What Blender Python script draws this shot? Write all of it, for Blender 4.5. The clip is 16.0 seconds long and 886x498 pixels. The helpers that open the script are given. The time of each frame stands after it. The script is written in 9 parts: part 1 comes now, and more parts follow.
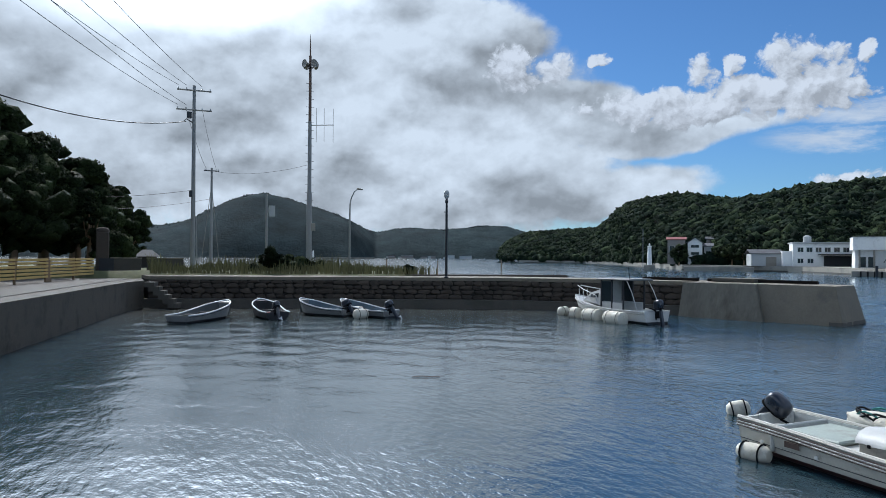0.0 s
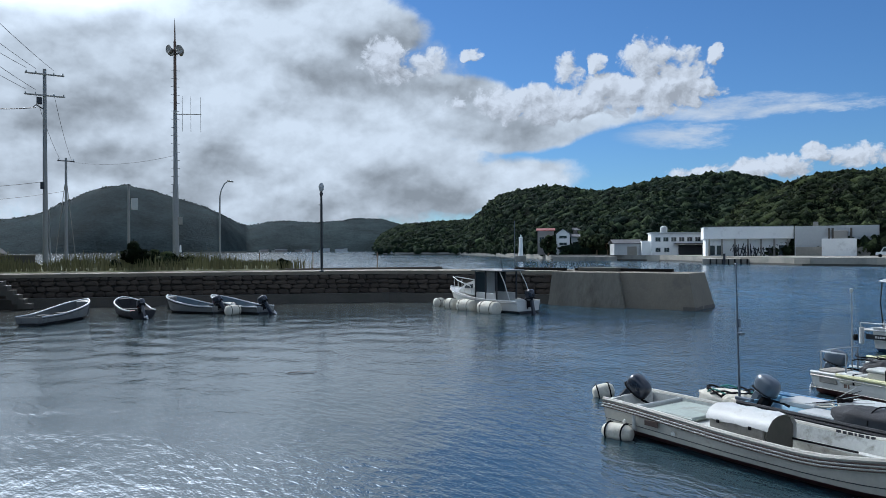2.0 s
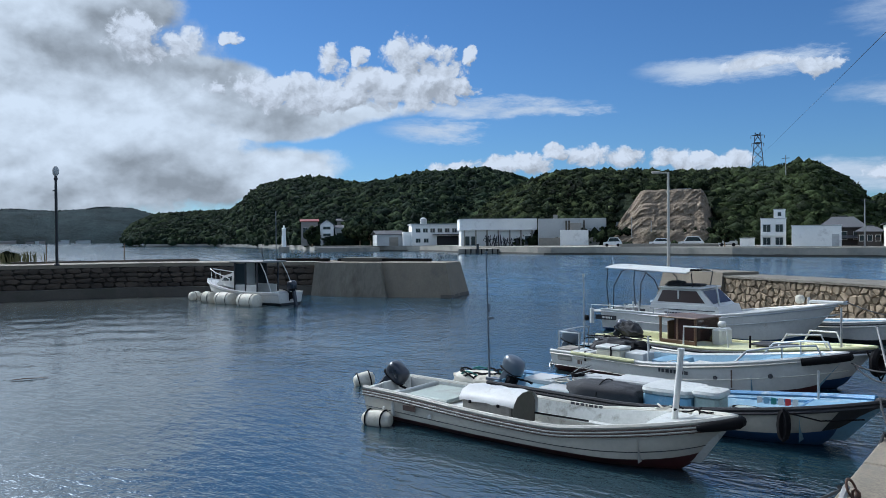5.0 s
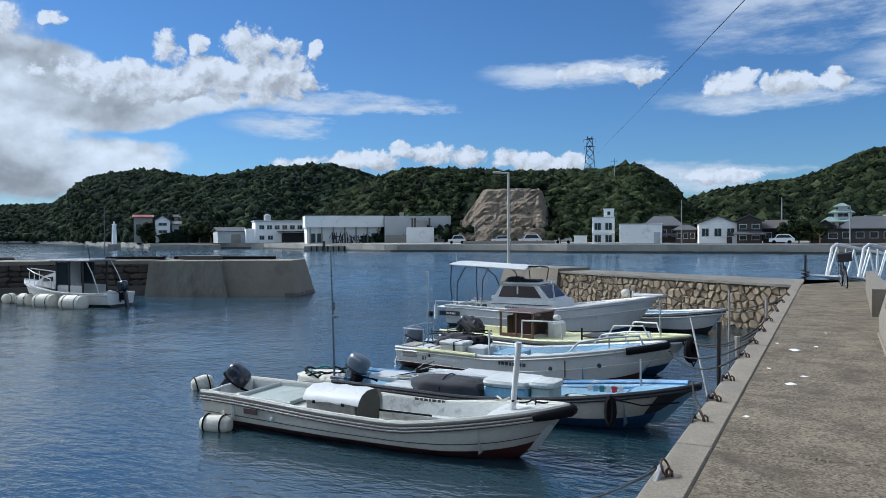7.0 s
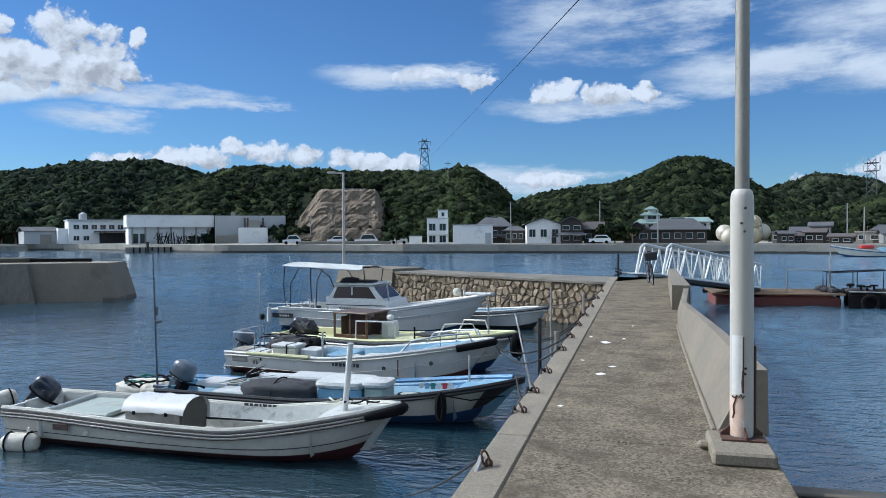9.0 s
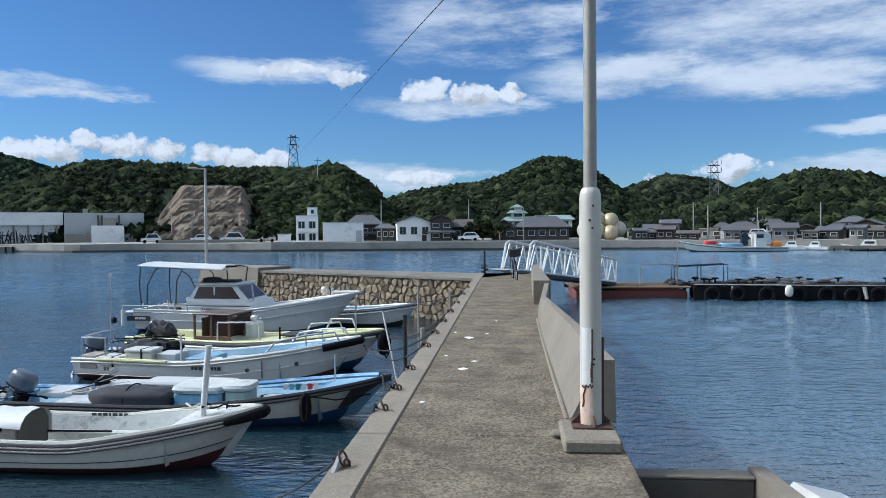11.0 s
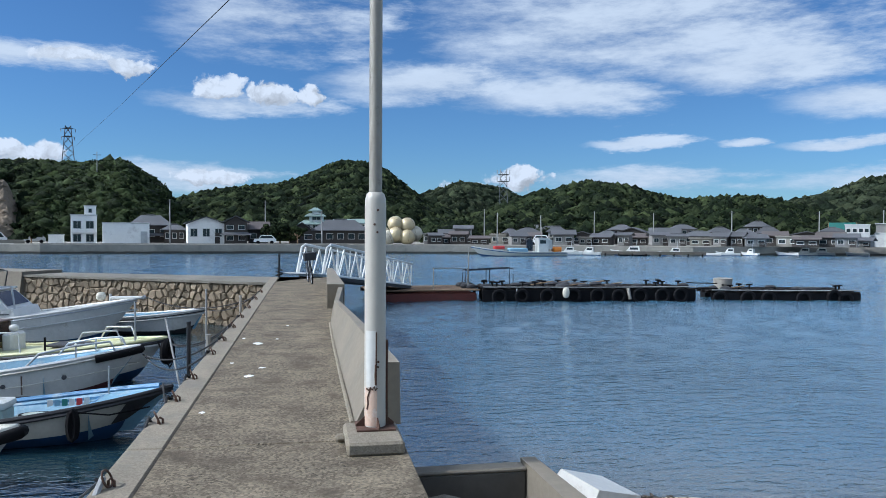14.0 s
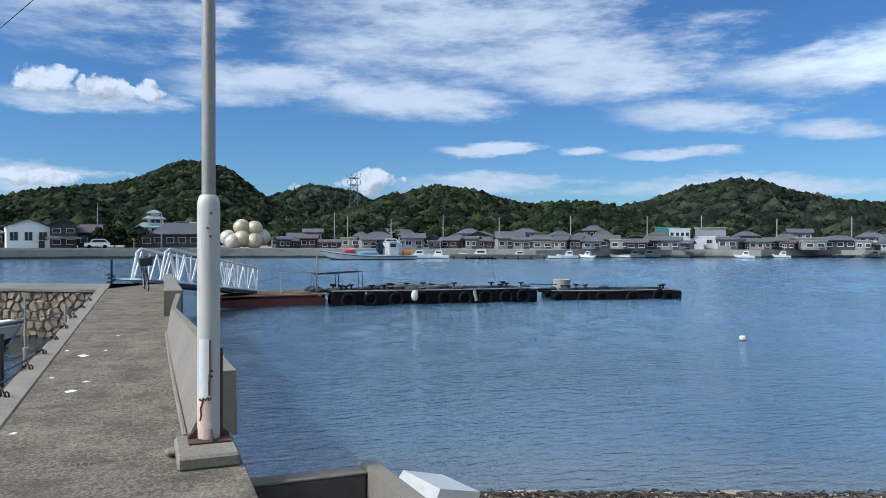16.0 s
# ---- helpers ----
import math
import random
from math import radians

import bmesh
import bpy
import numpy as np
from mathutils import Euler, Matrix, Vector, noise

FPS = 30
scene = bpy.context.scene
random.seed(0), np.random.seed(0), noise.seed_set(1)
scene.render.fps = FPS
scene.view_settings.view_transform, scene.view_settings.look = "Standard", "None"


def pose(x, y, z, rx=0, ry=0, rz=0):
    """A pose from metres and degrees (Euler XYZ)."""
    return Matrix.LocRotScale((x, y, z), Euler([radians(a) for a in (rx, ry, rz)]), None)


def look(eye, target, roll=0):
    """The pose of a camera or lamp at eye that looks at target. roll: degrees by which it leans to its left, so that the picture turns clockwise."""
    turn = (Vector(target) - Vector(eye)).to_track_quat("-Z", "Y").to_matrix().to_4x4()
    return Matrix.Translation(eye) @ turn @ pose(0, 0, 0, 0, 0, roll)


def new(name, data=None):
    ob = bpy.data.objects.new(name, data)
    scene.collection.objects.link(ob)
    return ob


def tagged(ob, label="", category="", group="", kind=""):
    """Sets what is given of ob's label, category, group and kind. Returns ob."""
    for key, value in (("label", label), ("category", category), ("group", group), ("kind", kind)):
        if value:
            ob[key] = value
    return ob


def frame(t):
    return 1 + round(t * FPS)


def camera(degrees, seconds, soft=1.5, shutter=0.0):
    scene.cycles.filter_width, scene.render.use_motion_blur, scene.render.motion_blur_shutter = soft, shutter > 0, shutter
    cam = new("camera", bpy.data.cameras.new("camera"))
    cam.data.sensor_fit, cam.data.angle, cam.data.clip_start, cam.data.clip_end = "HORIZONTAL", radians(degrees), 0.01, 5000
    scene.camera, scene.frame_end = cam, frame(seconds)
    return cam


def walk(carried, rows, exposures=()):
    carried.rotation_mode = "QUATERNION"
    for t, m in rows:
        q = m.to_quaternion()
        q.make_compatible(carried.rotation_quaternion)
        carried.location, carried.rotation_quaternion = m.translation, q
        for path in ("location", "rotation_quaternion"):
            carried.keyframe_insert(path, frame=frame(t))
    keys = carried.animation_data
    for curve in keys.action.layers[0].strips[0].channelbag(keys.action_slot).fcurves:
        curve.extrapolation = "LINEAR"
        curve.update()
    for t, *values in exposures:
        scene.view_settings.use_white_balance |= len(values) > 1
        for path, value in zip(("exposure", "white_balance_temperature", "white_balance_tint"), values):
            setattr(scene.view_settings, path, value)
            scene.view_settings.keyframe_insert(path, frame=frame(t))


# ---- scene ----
cam = camera(61.57, 16.0, soft=0.85)
# seconds, place in metres, yaw, pitch and roll in degrees; the pier runs along +x, its top is z = 0
ROWS = [
    (0.0, -0.007, 0.008, 1.594, -23.18, 0.61, 0.35),
    (0.5, -0.018, -0.001, 1.594, -25.08, 0.56, 0.27),
    (1.0, -0.024, -0.007, 1.603, -27.47, 0.46, 0.17),
    (1.5, -0.028, -0.018, 1.609, -30.08, 0.27, -0.06),
    (2.0, -0.035, -0.025, 1.612, -32.73, 0.03, -0.32),
    (2.5, -0.035, -0.012, 1.587, -35.54, -0.23, -0.45),
    (3.0, 0.014, 0.012, 1.584, -38.50, -0.41, -0.56),
    (3.5, 0.063, 0.037, 1.586, -41.59, -0.51, -0.58),
    (4.0, 0.094, 0.046, 1.583, -44.70, -0.55, -0.56),
    (6.5, 0.150, 0.037, 1.589, -59.56, -1.10, -0.30),
    (7.0, 0.155, 0.017, 1.596, -62.51, -1.08, -0.34),
    (7.5, 0.139, -0.013, 1.607, -65.57, -1.03, -0.32),
    (8.0, 0.125, -0.038, 1.607, -68.76, -0.98, -0.28),
    (8.5, 0.119, -0.050, 1.606, -71.96, -1.00, -0.25),
    (9.0, 0.115, -0.074, 1.609, -75.05, -1.12, -0.30),
    (11.5, 0.181, -0.179, 1.604, -87.26, -1.36, -0.36),
    (12.0, 0.164, -0.191, 1.608, -89.72, -1.33, -0.17),
    (12.5, 0.166, -0.206, 1.605, -92.33, -1.27, 0.03),
    (13.0, 0.179, -0.226, 1.605, -95.01, -1.23, 0.14),
    (13.5, 0.176, -0.250, 1.610, -97.69, -1.18, 0.18),
    (14.0, 0.186, -0.268, 1.604, -100.34, -1.11, 0.26),
    (14.5, 0.182, -0.287, 1.606, -102.97, -1.01, 0.24),
    (15.0, 0.176, -0.297, 1.608, -105.76, -0.93, 0.24),
    (15.5, 0.174, -0.314, 1.608, -108.73, -0.84, 0.24),
    (16.0, 0.153, -0.353, 1.608, -111.78, -0.79, 0.21),
]


def eye_pose(x, y, z, yaw, pitch, roll):
    return pose(x, y, z, 0, 0, yaw) @ pose(0, 0, 0, 90 + pitch) @ pose(0, 0, 0, 0, 0, roll)


EXPOSURES = [(0.0, -0.13, 6050, 10), (3.0, -0.15, 5960, 10), (7.0, -0.05, 5920, 10), (12.0, 0.04, 5900, 10), (16.0, 0.0, 5800, 10)]
walk(cam, [(t, eye_pose(*p)) for t, *p in ROWS], EXPOSURES)

# ---- world, sun ----
SEA = -1.5  # the water lies 1.5 m below the pier's top
SUN_AZ, SUN_EL = 90.0, 42.0
sun = new("sun", bpy.data.lights.new("sun", "SUN"))
sun.data.energy, sun.data.angle, sun.data.color = 3.4, radians(2.5), (1.0, 0.94, 0.86)
d = Vector((math.cos(radians(SUN_AZ)) * math.cos(radians(SUN_EL)), math.sin(radians(SUN_AZ)) * math.cos(radians(SUN_EL)), math.sin(radians(SUN_EL))))
sun.matrix_world = look(d * 50, (0, 0, 0))

# clouds: azimuth and height of the middle, half width and half height, in degrees
BANK = [(93, 13.5, 27, 13), (96, 30, 34, 15), (78, 10.5, 22, 9.2), (68, 6.0, 16, 4.6), (56, 5.4, 10, 2.2), (51.3, 9.0, 9, 1.4),
        (130, 20, 30, 16), (66, 16.5, 7, 3.2), (59, 10.6, 7, 2.6), (72, 15, 11, 6)]
CUMULUS = [(60.6, 14.3, 4.1, 1.9), (55, 14.7, 1.2, .6), (47.7, 13.3, 1.3, 1.9), (45.8, 13.7, .8, .9), (41.4, 13.7, 3.4, 2.2), (37.1, 13.7, .8, .8),
           (48.5, 11.0, 10, 1.9), (40.2, 11.5, 4.2, 2.4), (44, 12, 4, 1.3), (38.5, 5.4, 2.6, .9), (35, 5.6, 3.0, 1.1), (32.5, 5.8, 2.4, 1.2), (30.4, 6.5, 1.5, .9), (28, 6.2, 2.6, 1.2),
           (25, 6.0, 2.6, 1.0), (22.5, 5.8, 2.4, 1.0), (20.2, 5.3, 2.2, 1.0), (17.8, 5.4, 1.8, 1.0), (12.4, 11.7, 2.4, 1.0), (16.0, 12.1, 4.0, .6), (-.2, 10.4, 1.3, 1.1), (3.0, 10.2, 2.2, 1.2),
           (6.6, 10.6, 2.2, 1.2), (-16.4, 4.3, 3.2, 1.3), (-12.6, 3.6, 3.0, .6), (7.2, 4.2, 3.5, .8)]
WISPS = [(36, 10, 7, .8), (40, 8.2, 3.9, 1.1), (9.2, 4.1, 5.7, 1.4), (6.1, 4.6, 4.8, .7), (18.6, 11.9, 5.7, .9), (5, 9.6, 6.5, 1.0), (32.8, 9.7, 4.8, .5), (1.5, 15.8, 9, 3.2), (-8.8, 11.4, 8, 1.5),
         (-25, 15.0, 16, 4.6), (-20, 10.4, 9, 1.8), (-33, 12, 9, 2.2), (-41.3, 9.3, 6.5, 1.4), (-48.7, 11.3, 8, 1.8), (-50.4, 7.4, 4.5, .8), (-26, 4.2, 8, 1.0), (-24.4, 6.9, 3.5, .4),
         (-32, 6.6, 2, .35), (-38.5, 6.2, 4, .5), (-45, 3.6, 11, .9), (-30, 21, 20, 4)]
# clouds outside the view, added to brighten reflections on the water
UNSEEN_HIGH = [(-70, 12, 22, 4), (-95, 26, 40, 9), (-45, 30, 40, 8), (0, 30, 38, 7), (30, 42, 40, 10), (-60, 58, 60, 14), (60, 62, 60, 13), (40, 24, 14, 3), (-120, 20, 30, 8), (170, 40, 40, 18), (-170, 40, 40, 18)]


def build_world():
    world = bpy.data.worlds.new("sky")
    scene.world = world
    world.use_nodes = True
    nt = world.node_tree
    nt.nodes.clear()

    def add(kind, **kw):
        n = nt.nodes.new(kind)
        for k, v in kw.items():
            if k == "operation":
                n.operation = v
            elif k == "blend_type":
                n.blend_type = v
        return n

    def link(a, b):
        if hasattr(a, "links"):
            nt.links.new(a, b)
        elif isinstance(a, (tuple, list)):
            b.default_value = a
        else:
            b.default_value = a

    def m(op, a, b=0.0, c=0.0):
        n = add("ShaderNodeMath", operation=op)
        link(a, n.inputs[0]), link(b, n.inputs[1]), link(c, n.inputs[2])
        return n.outputs[0]

    def vm(op, a, b=(0, 0, 0)):
        n = add("ShaderNodeVectorMath", operation=op)
        link(a, n.inputs[0]), link(b, n.inputs[1])
        return n.outputs["Value"] if op in ("DOT_PRODUCT", "LENGTH") else n.outputs[0]

    def noise_of(vec, scale, detail, rough=0.55, lac=2.0):
        n = add("ShaderNodeTexNoise")
        link(vec, n.inputs["Vector"])
        n.inputs["Scale"].default_value, n.inputs["Detail"].default_value = scale, detail
        n.inputs["Roughness"].default_value, n.inputs["Lacunarity"].default_value = rough, lac
        return n

    def ramp(a, lo, hi):
        n = add("ShaderNodeMapRange")
        n.interpolation_type = "SMOOTHSTEP"
        link(a, n.inputs[0])
        n.inputs[1].default_value, n.inputs[2].default_value = lo, hi
        return n.outputs[0]

    co = add("ShaderNodeTexCoord").outputs["Generated"]
    sep = add("ShaderNodeSeparateXYZ")
    link(co, sep.inputs[0])
    az = m("MULTIPLY", m("ARCTAN2", sep.outputs[1], sep.outputs[0]), 57.2958)
    el = m("MULTIPLY", m("ARCSINE", sep.outputs[2]), 57.2958)
    comb = add("ShaderNodeCombineXYZ")
    link(az, comb.inputs[0]), link(el, comb.inputs[1])
    uv = comb.outputs[0]
    # the noises lie askew to the axes, so that no lattice shows
    def askew(scale, turn, z):
        mp = add("ShaderNodeMapping")
        link(uv, mp.inputs[0])
        mp.inputs["Scale"].default_value, mp.inputs["Rotation"].default_value, mp.inputs["Location"].default_value = scale, (0.4, 0.3, radians(turn)), (3.1, 7.7, z)
        return mp.outputs[0]

    def billow(vec):
        n = add("ShaderNodeTexVoronoi")
        n.feature = "SMOOTH_F1"
        link(vec, n.inputs["Vector"])
        n.inputs["Scale"].default_value, n.inputs["Detail"].default_value, n.inputs["Roughness"].default_value = 0.55, 4.0, 0.6
        n.inputs["Smoothness"].default_value = 0.35
        return m("SUBTRACT", 0.5, n.outputs["Distance"])

    puff = noise_of(askew((0.9, 1.15, 1), 31, 0.4), 0.42, 9, 0.6)
    big = noise_of(askew((0.6, 1.0, 1), -22, 2.3), 0.14, 3, 0.45)
    streak = noise_of(askew((0.17, 0.62, 1), 11, 4.1), 0.6, 9, 0.66)
    warp = vm("MULTIPLY", vm("SUBTRACT", puff.outputs["Color"], (0.5, 0.5, 0.5)), (2.2, 1.5, 0))
    warp_big = vm("MULTIPLY", vm("SUBTRACT", big.outputs["Color"], (0.5, 0.5, 0.5)), (9.0, 4.5, 0))
    warp_streak = vm("MULTIPLY", vm("SUBTRACT", streak.outputs["Color"], (0.5, 0.5, 0.5)), (9.0, 2.6, 0))

    def field(blobs, where):
        total = None
        for a, e, ra, re in blobs:
            off = vm("MULTIPLY", vm("SUBTRACT", where, (a, e, 0)), (1 / ra, 1 / re, 0))
            v = m("SUBTRACT", 1.0, vm("DOT_PRODUCT", off, off))
            total = v if total is None else m("MAXIMUM", total, v)
        return total

    fb = field(BANK, vm("ADD", uv, warp_big))
    bent = vm("ADD", uv, warp)
    fc = field(CUMULUS, bent)
    fc_up = field(CUMULUS, vm("ADD", bent, (0.5, 0.75, 0)))
    fh = field(UNSEEN_HIGH, vm("ADD", uv, warp_big))
    fw = field(WISPS, vm("ADD", uv, warp_streak))
    p, b, s = puff.outputs[0], big.outputs[0], streak.outputs[0]
    cells = billow(bent)
    cells_lit = billow(vm("ADD", bent, (0.30, 0.40, 0)))
    bank = ramp(m("ADD", fb, m("ADD", m("MULTIPLY", m("SUBTRACT", p, 0.5), 0.55), m("MULTIPLY", cells, 0.2))), -0.30, 0.20)
    cum = ramp(m("ADD", fc, m("ADD", m("MULTIPLY", m("SUBTRACT", p, 0.5), 1.0), m("MULTIPLY", cells, 0.75))), -0.22, 0.16)
    wisp = m("MULTIPLY", ramp(m("ADD", fw, m("MULTIPLY", m("SUBTRACT", s, 0.5), 4.6)), -0.45, 1.25), 0.95)
    high = m("MULTIPLY", ramp(m("ADD", fh, m("MULTIPLY", m("SUBTRACT", s, 0.5), 2.4)), -0.35, 0.8), 0.9)
    # light and shade on the clouds, from their relief towards the sun
    lit = m("SUBTRACT", cells, cells_lit)
    heap = noise_of(askew((0.75, 1.25, 1), 24, 6.2), 0.12, 5, 0.48)
    heap_lit = noise_of(vm("ADD", askew((0.75, 1.25, 1), 24, 6.2), (-0.9, 1.7, 0)), 0.12, 5, 0.48)
    relief = m("SUBTRACT", heap.outputs[0], heap_lit.outputs[0])
    knob = noise_of(askew((0.8, 1.2, 1), 40, 1.7), 0.34, 6, 0.5)
    knob_lit = noise_of(vm("ADD", askew((0.8, 1.2, 1), 40, 1.7), (-0.4, 0.75, 0)), 0.34, 6, 0.5)
    relief = m("ADD", relief, m("MULTIPLY", m("SUBTRACT", knob.outputs[0], knob_lit.outputs[0]), 0.75))
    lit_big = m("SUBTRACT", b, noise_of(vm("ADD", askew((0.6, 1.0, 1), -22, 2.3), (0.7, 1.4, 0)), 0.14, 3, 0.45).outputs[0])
    rise = m("MINIMUM", m("MAXIMUM", m("SUBTRACT", fc, fc_up), -0.5), 0.5)
    shade_c = m("ADD", 0.86, m("ADD", m("MULTIPLY", lit, 0.45), m("ADD", m("MULTIPLY", rise, 0.42), m("MULTIPLY", m("SUBTRACT", p, 0.5), 0.7))))
    mass = ramp(m("ADD", heap.outputs[0], m("MULTIPLY", m("SUBTRACT", p, 0.5), 0.10)), 0.40, 0.60)
    shade_b = m("ADD", 0.70, m("ADD", m("MULTIPLY", mass, 0.46), m("ADD", m("MULTIPLY", lit, 0.10), m("ADD", m("MULTIPLY", lit_big, 0.9), m("MULTIPLY", relief, 0.95)))))
    shade_b = m("MINIMUM", m("MAXIMUM", shade_b, 0.52), 1.32)
    shade_c = m("MINIMUM", m("MAXIMUM", shade_c, 0.60), 1.10)
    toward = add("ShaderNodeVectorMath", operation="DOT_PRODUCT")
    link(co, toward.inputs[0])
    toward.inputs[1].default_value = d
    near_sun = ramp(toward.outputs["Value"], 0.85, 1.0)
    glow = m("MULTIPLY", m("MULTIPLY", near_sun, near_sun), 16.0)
    # brightening upwards, towards the sun, added above the view so the water reflects more
    upper_glow = m("ADD", m("MULTIPLY", m("MULTIPLY", ramp(toward.outputs["Value"], 0.66, 0.96), ramp(el, 20, 33)), 5.0), m("MULTIPLY", m("MULTIPLY", ramp(toward.outputs["Value"], 0.50, 0.80), ramp(el, 18, 26)), 0.9))
    shade_b = m("ADD", shade_b, m("ADD", glow, upper_glow))

    sky = add("ShaderNodeTexSky")
    sky.sky_type, sky.sun_disc = "NISHITA", False
    sky.sun_elevation, sky.sun_rotation = radians(SUN_EL), radians(90 - SUN_AZ)
    sky.air_density, sky.dust_density, sky.ozone_density = 1.0, 0.15, 2.5
    tint = add("ShaderNodeMix")
    tint.data_type, tint.blend_type = "RGBA", "MULTIPLY"
    tint.inputs[0].default_value = 1.0
    nt.links.new(sky.outputs[0], tint.inputs[6])
    tint.inputs[7].default_value = SKY_TINT

    def cloud_rgb(shade, warm):
        c = add("ShaderNodeCombineXYZ")
        link(m("MULTIPLY", shade, warm[0]), c.inputs[0]), link(m("MULTIPLY", shade, warm[1]), c.inputs[1]), link(m("MULTIPLY", shade, warm[2]), c.inputs[2])
        return c.outputs[0]

    def over(base, shade, alpha, warm):
        n = add("ShaderNodeMix")
        n.data_type = "RGBA"
        nt.links.new(alpha, n.inputs[0]), nt.links.new(base, n.inputs[6]), nt.links.new(cloud_rgb(shade, warm), n.inputs[7])
        return n.outputs[2]

    col = over(tint.outputs[2], m("ADD", 0.74, m("MULTIPLY", s, 0.4)), wisp, CLOUD_WISP)
    col = over(col, m("ADD", 1.15, m("MULTIPLY", p, 0.5)), high, CLOUD_WISP)
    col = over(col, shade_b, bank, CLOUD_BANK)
    col = over(col, shade_c, cum, CLOUD_CUM)
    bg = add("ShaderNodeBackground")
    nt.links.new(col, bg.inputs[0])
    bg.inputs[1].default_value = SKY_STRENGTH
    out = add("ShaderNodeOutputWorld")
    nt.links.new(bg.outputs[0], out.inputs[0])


SKY_STRENGTH = 0.085
SKY_TINT = (0.56, 0.84, 1.13, 1)
CLOUD_WISP, CLOUD_BANK, CLOUD_CUM = (7.6, 8.6, 9.8), (6.6, 7.4, 8.2), (7.7, 8.4, 9.3)
build_world()

# ---- materials ----
MATS = {}


def mat(name, color, rough=0.7, metal=0.0, vary=0.25, scale=6.0, bump=0.3, dist=0.01, stain=None, stain_amount=0.0, stain_scale=1.5, island=0.0, obj_random=0.0, coat=0.0, stretch=None, spec=0.5, grit=None, other=None):
    """A node material: a base colour varied by fine and coarse noise, with relief, and stains of another colour."""
    if name in MATS:
        return MATS[name]
    mt = bpy.data.materials.new(name)
    MATS[name] = mt
    mt.use_nodes = True
    nt = mt.node_tree
    bsdf = nt.nodes["Principled BSDF"]
    co = nt.nodes.new("ShaderNodeTexCoord").outputs["Object"]
    if stretch:
        mp = nt.nodes.new("ShaderNodeMapping")
        mp.inputs["Scale"].default_value = stretch
        nt.links.new(co, mp.inputs[0])
        co = mp.outputs[0]

    def noise_tex(s, detail, rough_=0.6):
        n = nt.nodes.new("ShaderNodeTexNoise")
        n.inputs["Scale"].default_value, n.inputs["Detail"].default_value, n.inputs["Roughness"].default_value = s, detail, rough_
        nt.links.new(co, n.inputs["Vector"])
        return n.outputs[0]

    def math_(op, a, b):
        n = nt.nodes.new("ShaderNodeMath")
        n.operation = op
        for sock, v in zip(n.inputs, (a, b)):
            if isinstance(v, (int, float)):
                sock.default_value = v
            else:
                nt.links.new(v, sock)
        return n.outputs[0]

    fine, coarse = noise_tex(scale * 4, 6, 0.65), noise_tex(scale * 0.35, 4, 0.6)
    v = math_("ADD", math_("MULTIPLY", math_("SUBTRACT", fine, 0.5), vary * 1.6), math_("MULTIPLY", math_("SUBTRACT", coarse, 0.5), vary * 2.2))
    if island:
        g = nt.nodes.new("ShaderNodeNewGeometry").outputs["Random Per Island"]
        v = math_("ADD", v, math_("MULTIPLY", math_("SUBTRACT", g, 0.5), island))
    if obj_random:
        g = nt.nodes.new("ShaderNodeObjectInfo").outputs["Random"]
        v = math_("ADD", v, math_("MULTIPLY", math_("SUBTRACT", g, 0.5), obj_random))
    if grit:
        vo = nt.nodes.new("ShaderNodeTexVoronoi")
        vo.inputs["Scale"].default_value = grit[0]
        nt.links.new(co, vo.inputs["Vector"])
        bw = nt.nodes.new("ShaderNodeSeparateXYZ")
        nt.links.new(vo.outputs["Color"], bw.inputs[0])
        v = math_("ADD", v, math_("MULTIPLY", math_("SUBTRACT", bw.outputs[0], 0.5), grit[1]))
    v = math_("MAXIMUM", math_("ADD", 1.0, v), 0.1)
    sc = nt.nodes.new("ShaderNodeVectorMath")
    sc.operation = "SCALE"
    sc.inputs[0].default_value = color
    nt.links.new(v, sc.inputs["Scale"])
    out = sc.outputs[0]
    if other:
        isl = nt.nodes.new("ShaderNodeNewGeometry").outputs["Random Per Island"]
        ot = nt.nodes.new("ShaderNodeVectorMath")
        ot.operation = "SCALE"
        ot.inputs[0].default_value = other
        nt.links.new(v, ot.inputs["Scale"])
        mo = nt.nodes.new("ShaderNodeMix")
        mo.data_type = "RGBA"
        nt.links.new(math_("MULTIPLY", math_("MULTIPLY", isl, isl), math_("ADD", 0.35, coarse)), mo.inputs[0])
        nt.links.new(out, mo.inputs[6]), nt.links.new(ot.outputs[0], mo.inputs[7])
        out = mo.outputs[2]
    if stain:
        mr = nt.nodes.new("ShaderNodeMapRange")
        mr.inputs[1].default_value, mr.inputs[2].default_value = 0.64 - 0.25 * stain_amount, 0.80 - 0.2 * stain_amount
        nt.links.new(noise_tex(stain_scale, 7, 0.68), mr.inputs[0])
        mx = nt.nodes.new("ShaderNodeMix")
        mx.data_type = "RGBA"
        nt.links.new(mr.outputs[0], mx.inputs[0]), nt.links.new(out, mx.inputs[6])
        mx.inputs[7].default_value = (*stain, 1)
        out = mx.outputs[2]
    nt.links.new(out, bsdf.inputs["Base Color"])
    r = math_("ADD", rough, math_("MULTIPLY", math_("SUBTRACT", coarse, 0.5), 0.3))
    nt.links.new(math_("MINIMUM", math_("MAXIMUM", r, 0.03), 1.0), bsdf.inputs["Roughness"])
    bsdf.inputs["Metallic"].default_value, bsdf.inputs["Coat Weight"].default_value = metal, coat
    bsdf.inputs["Specular IOR Level"].default_value = spec
    if bump:
        bp = nt.nodes.new("ShaderNodeBump")
        bp.inputs["Strength"].default_value, bp.inputs["Distance"].default_value = bump, dist
        nt.links.new(math_("ADD", fine, coarse), bp.inputs["Height"])
        nt.links.new(bp.outputs[0], bsdf.inputs["Normal"])
    return mt


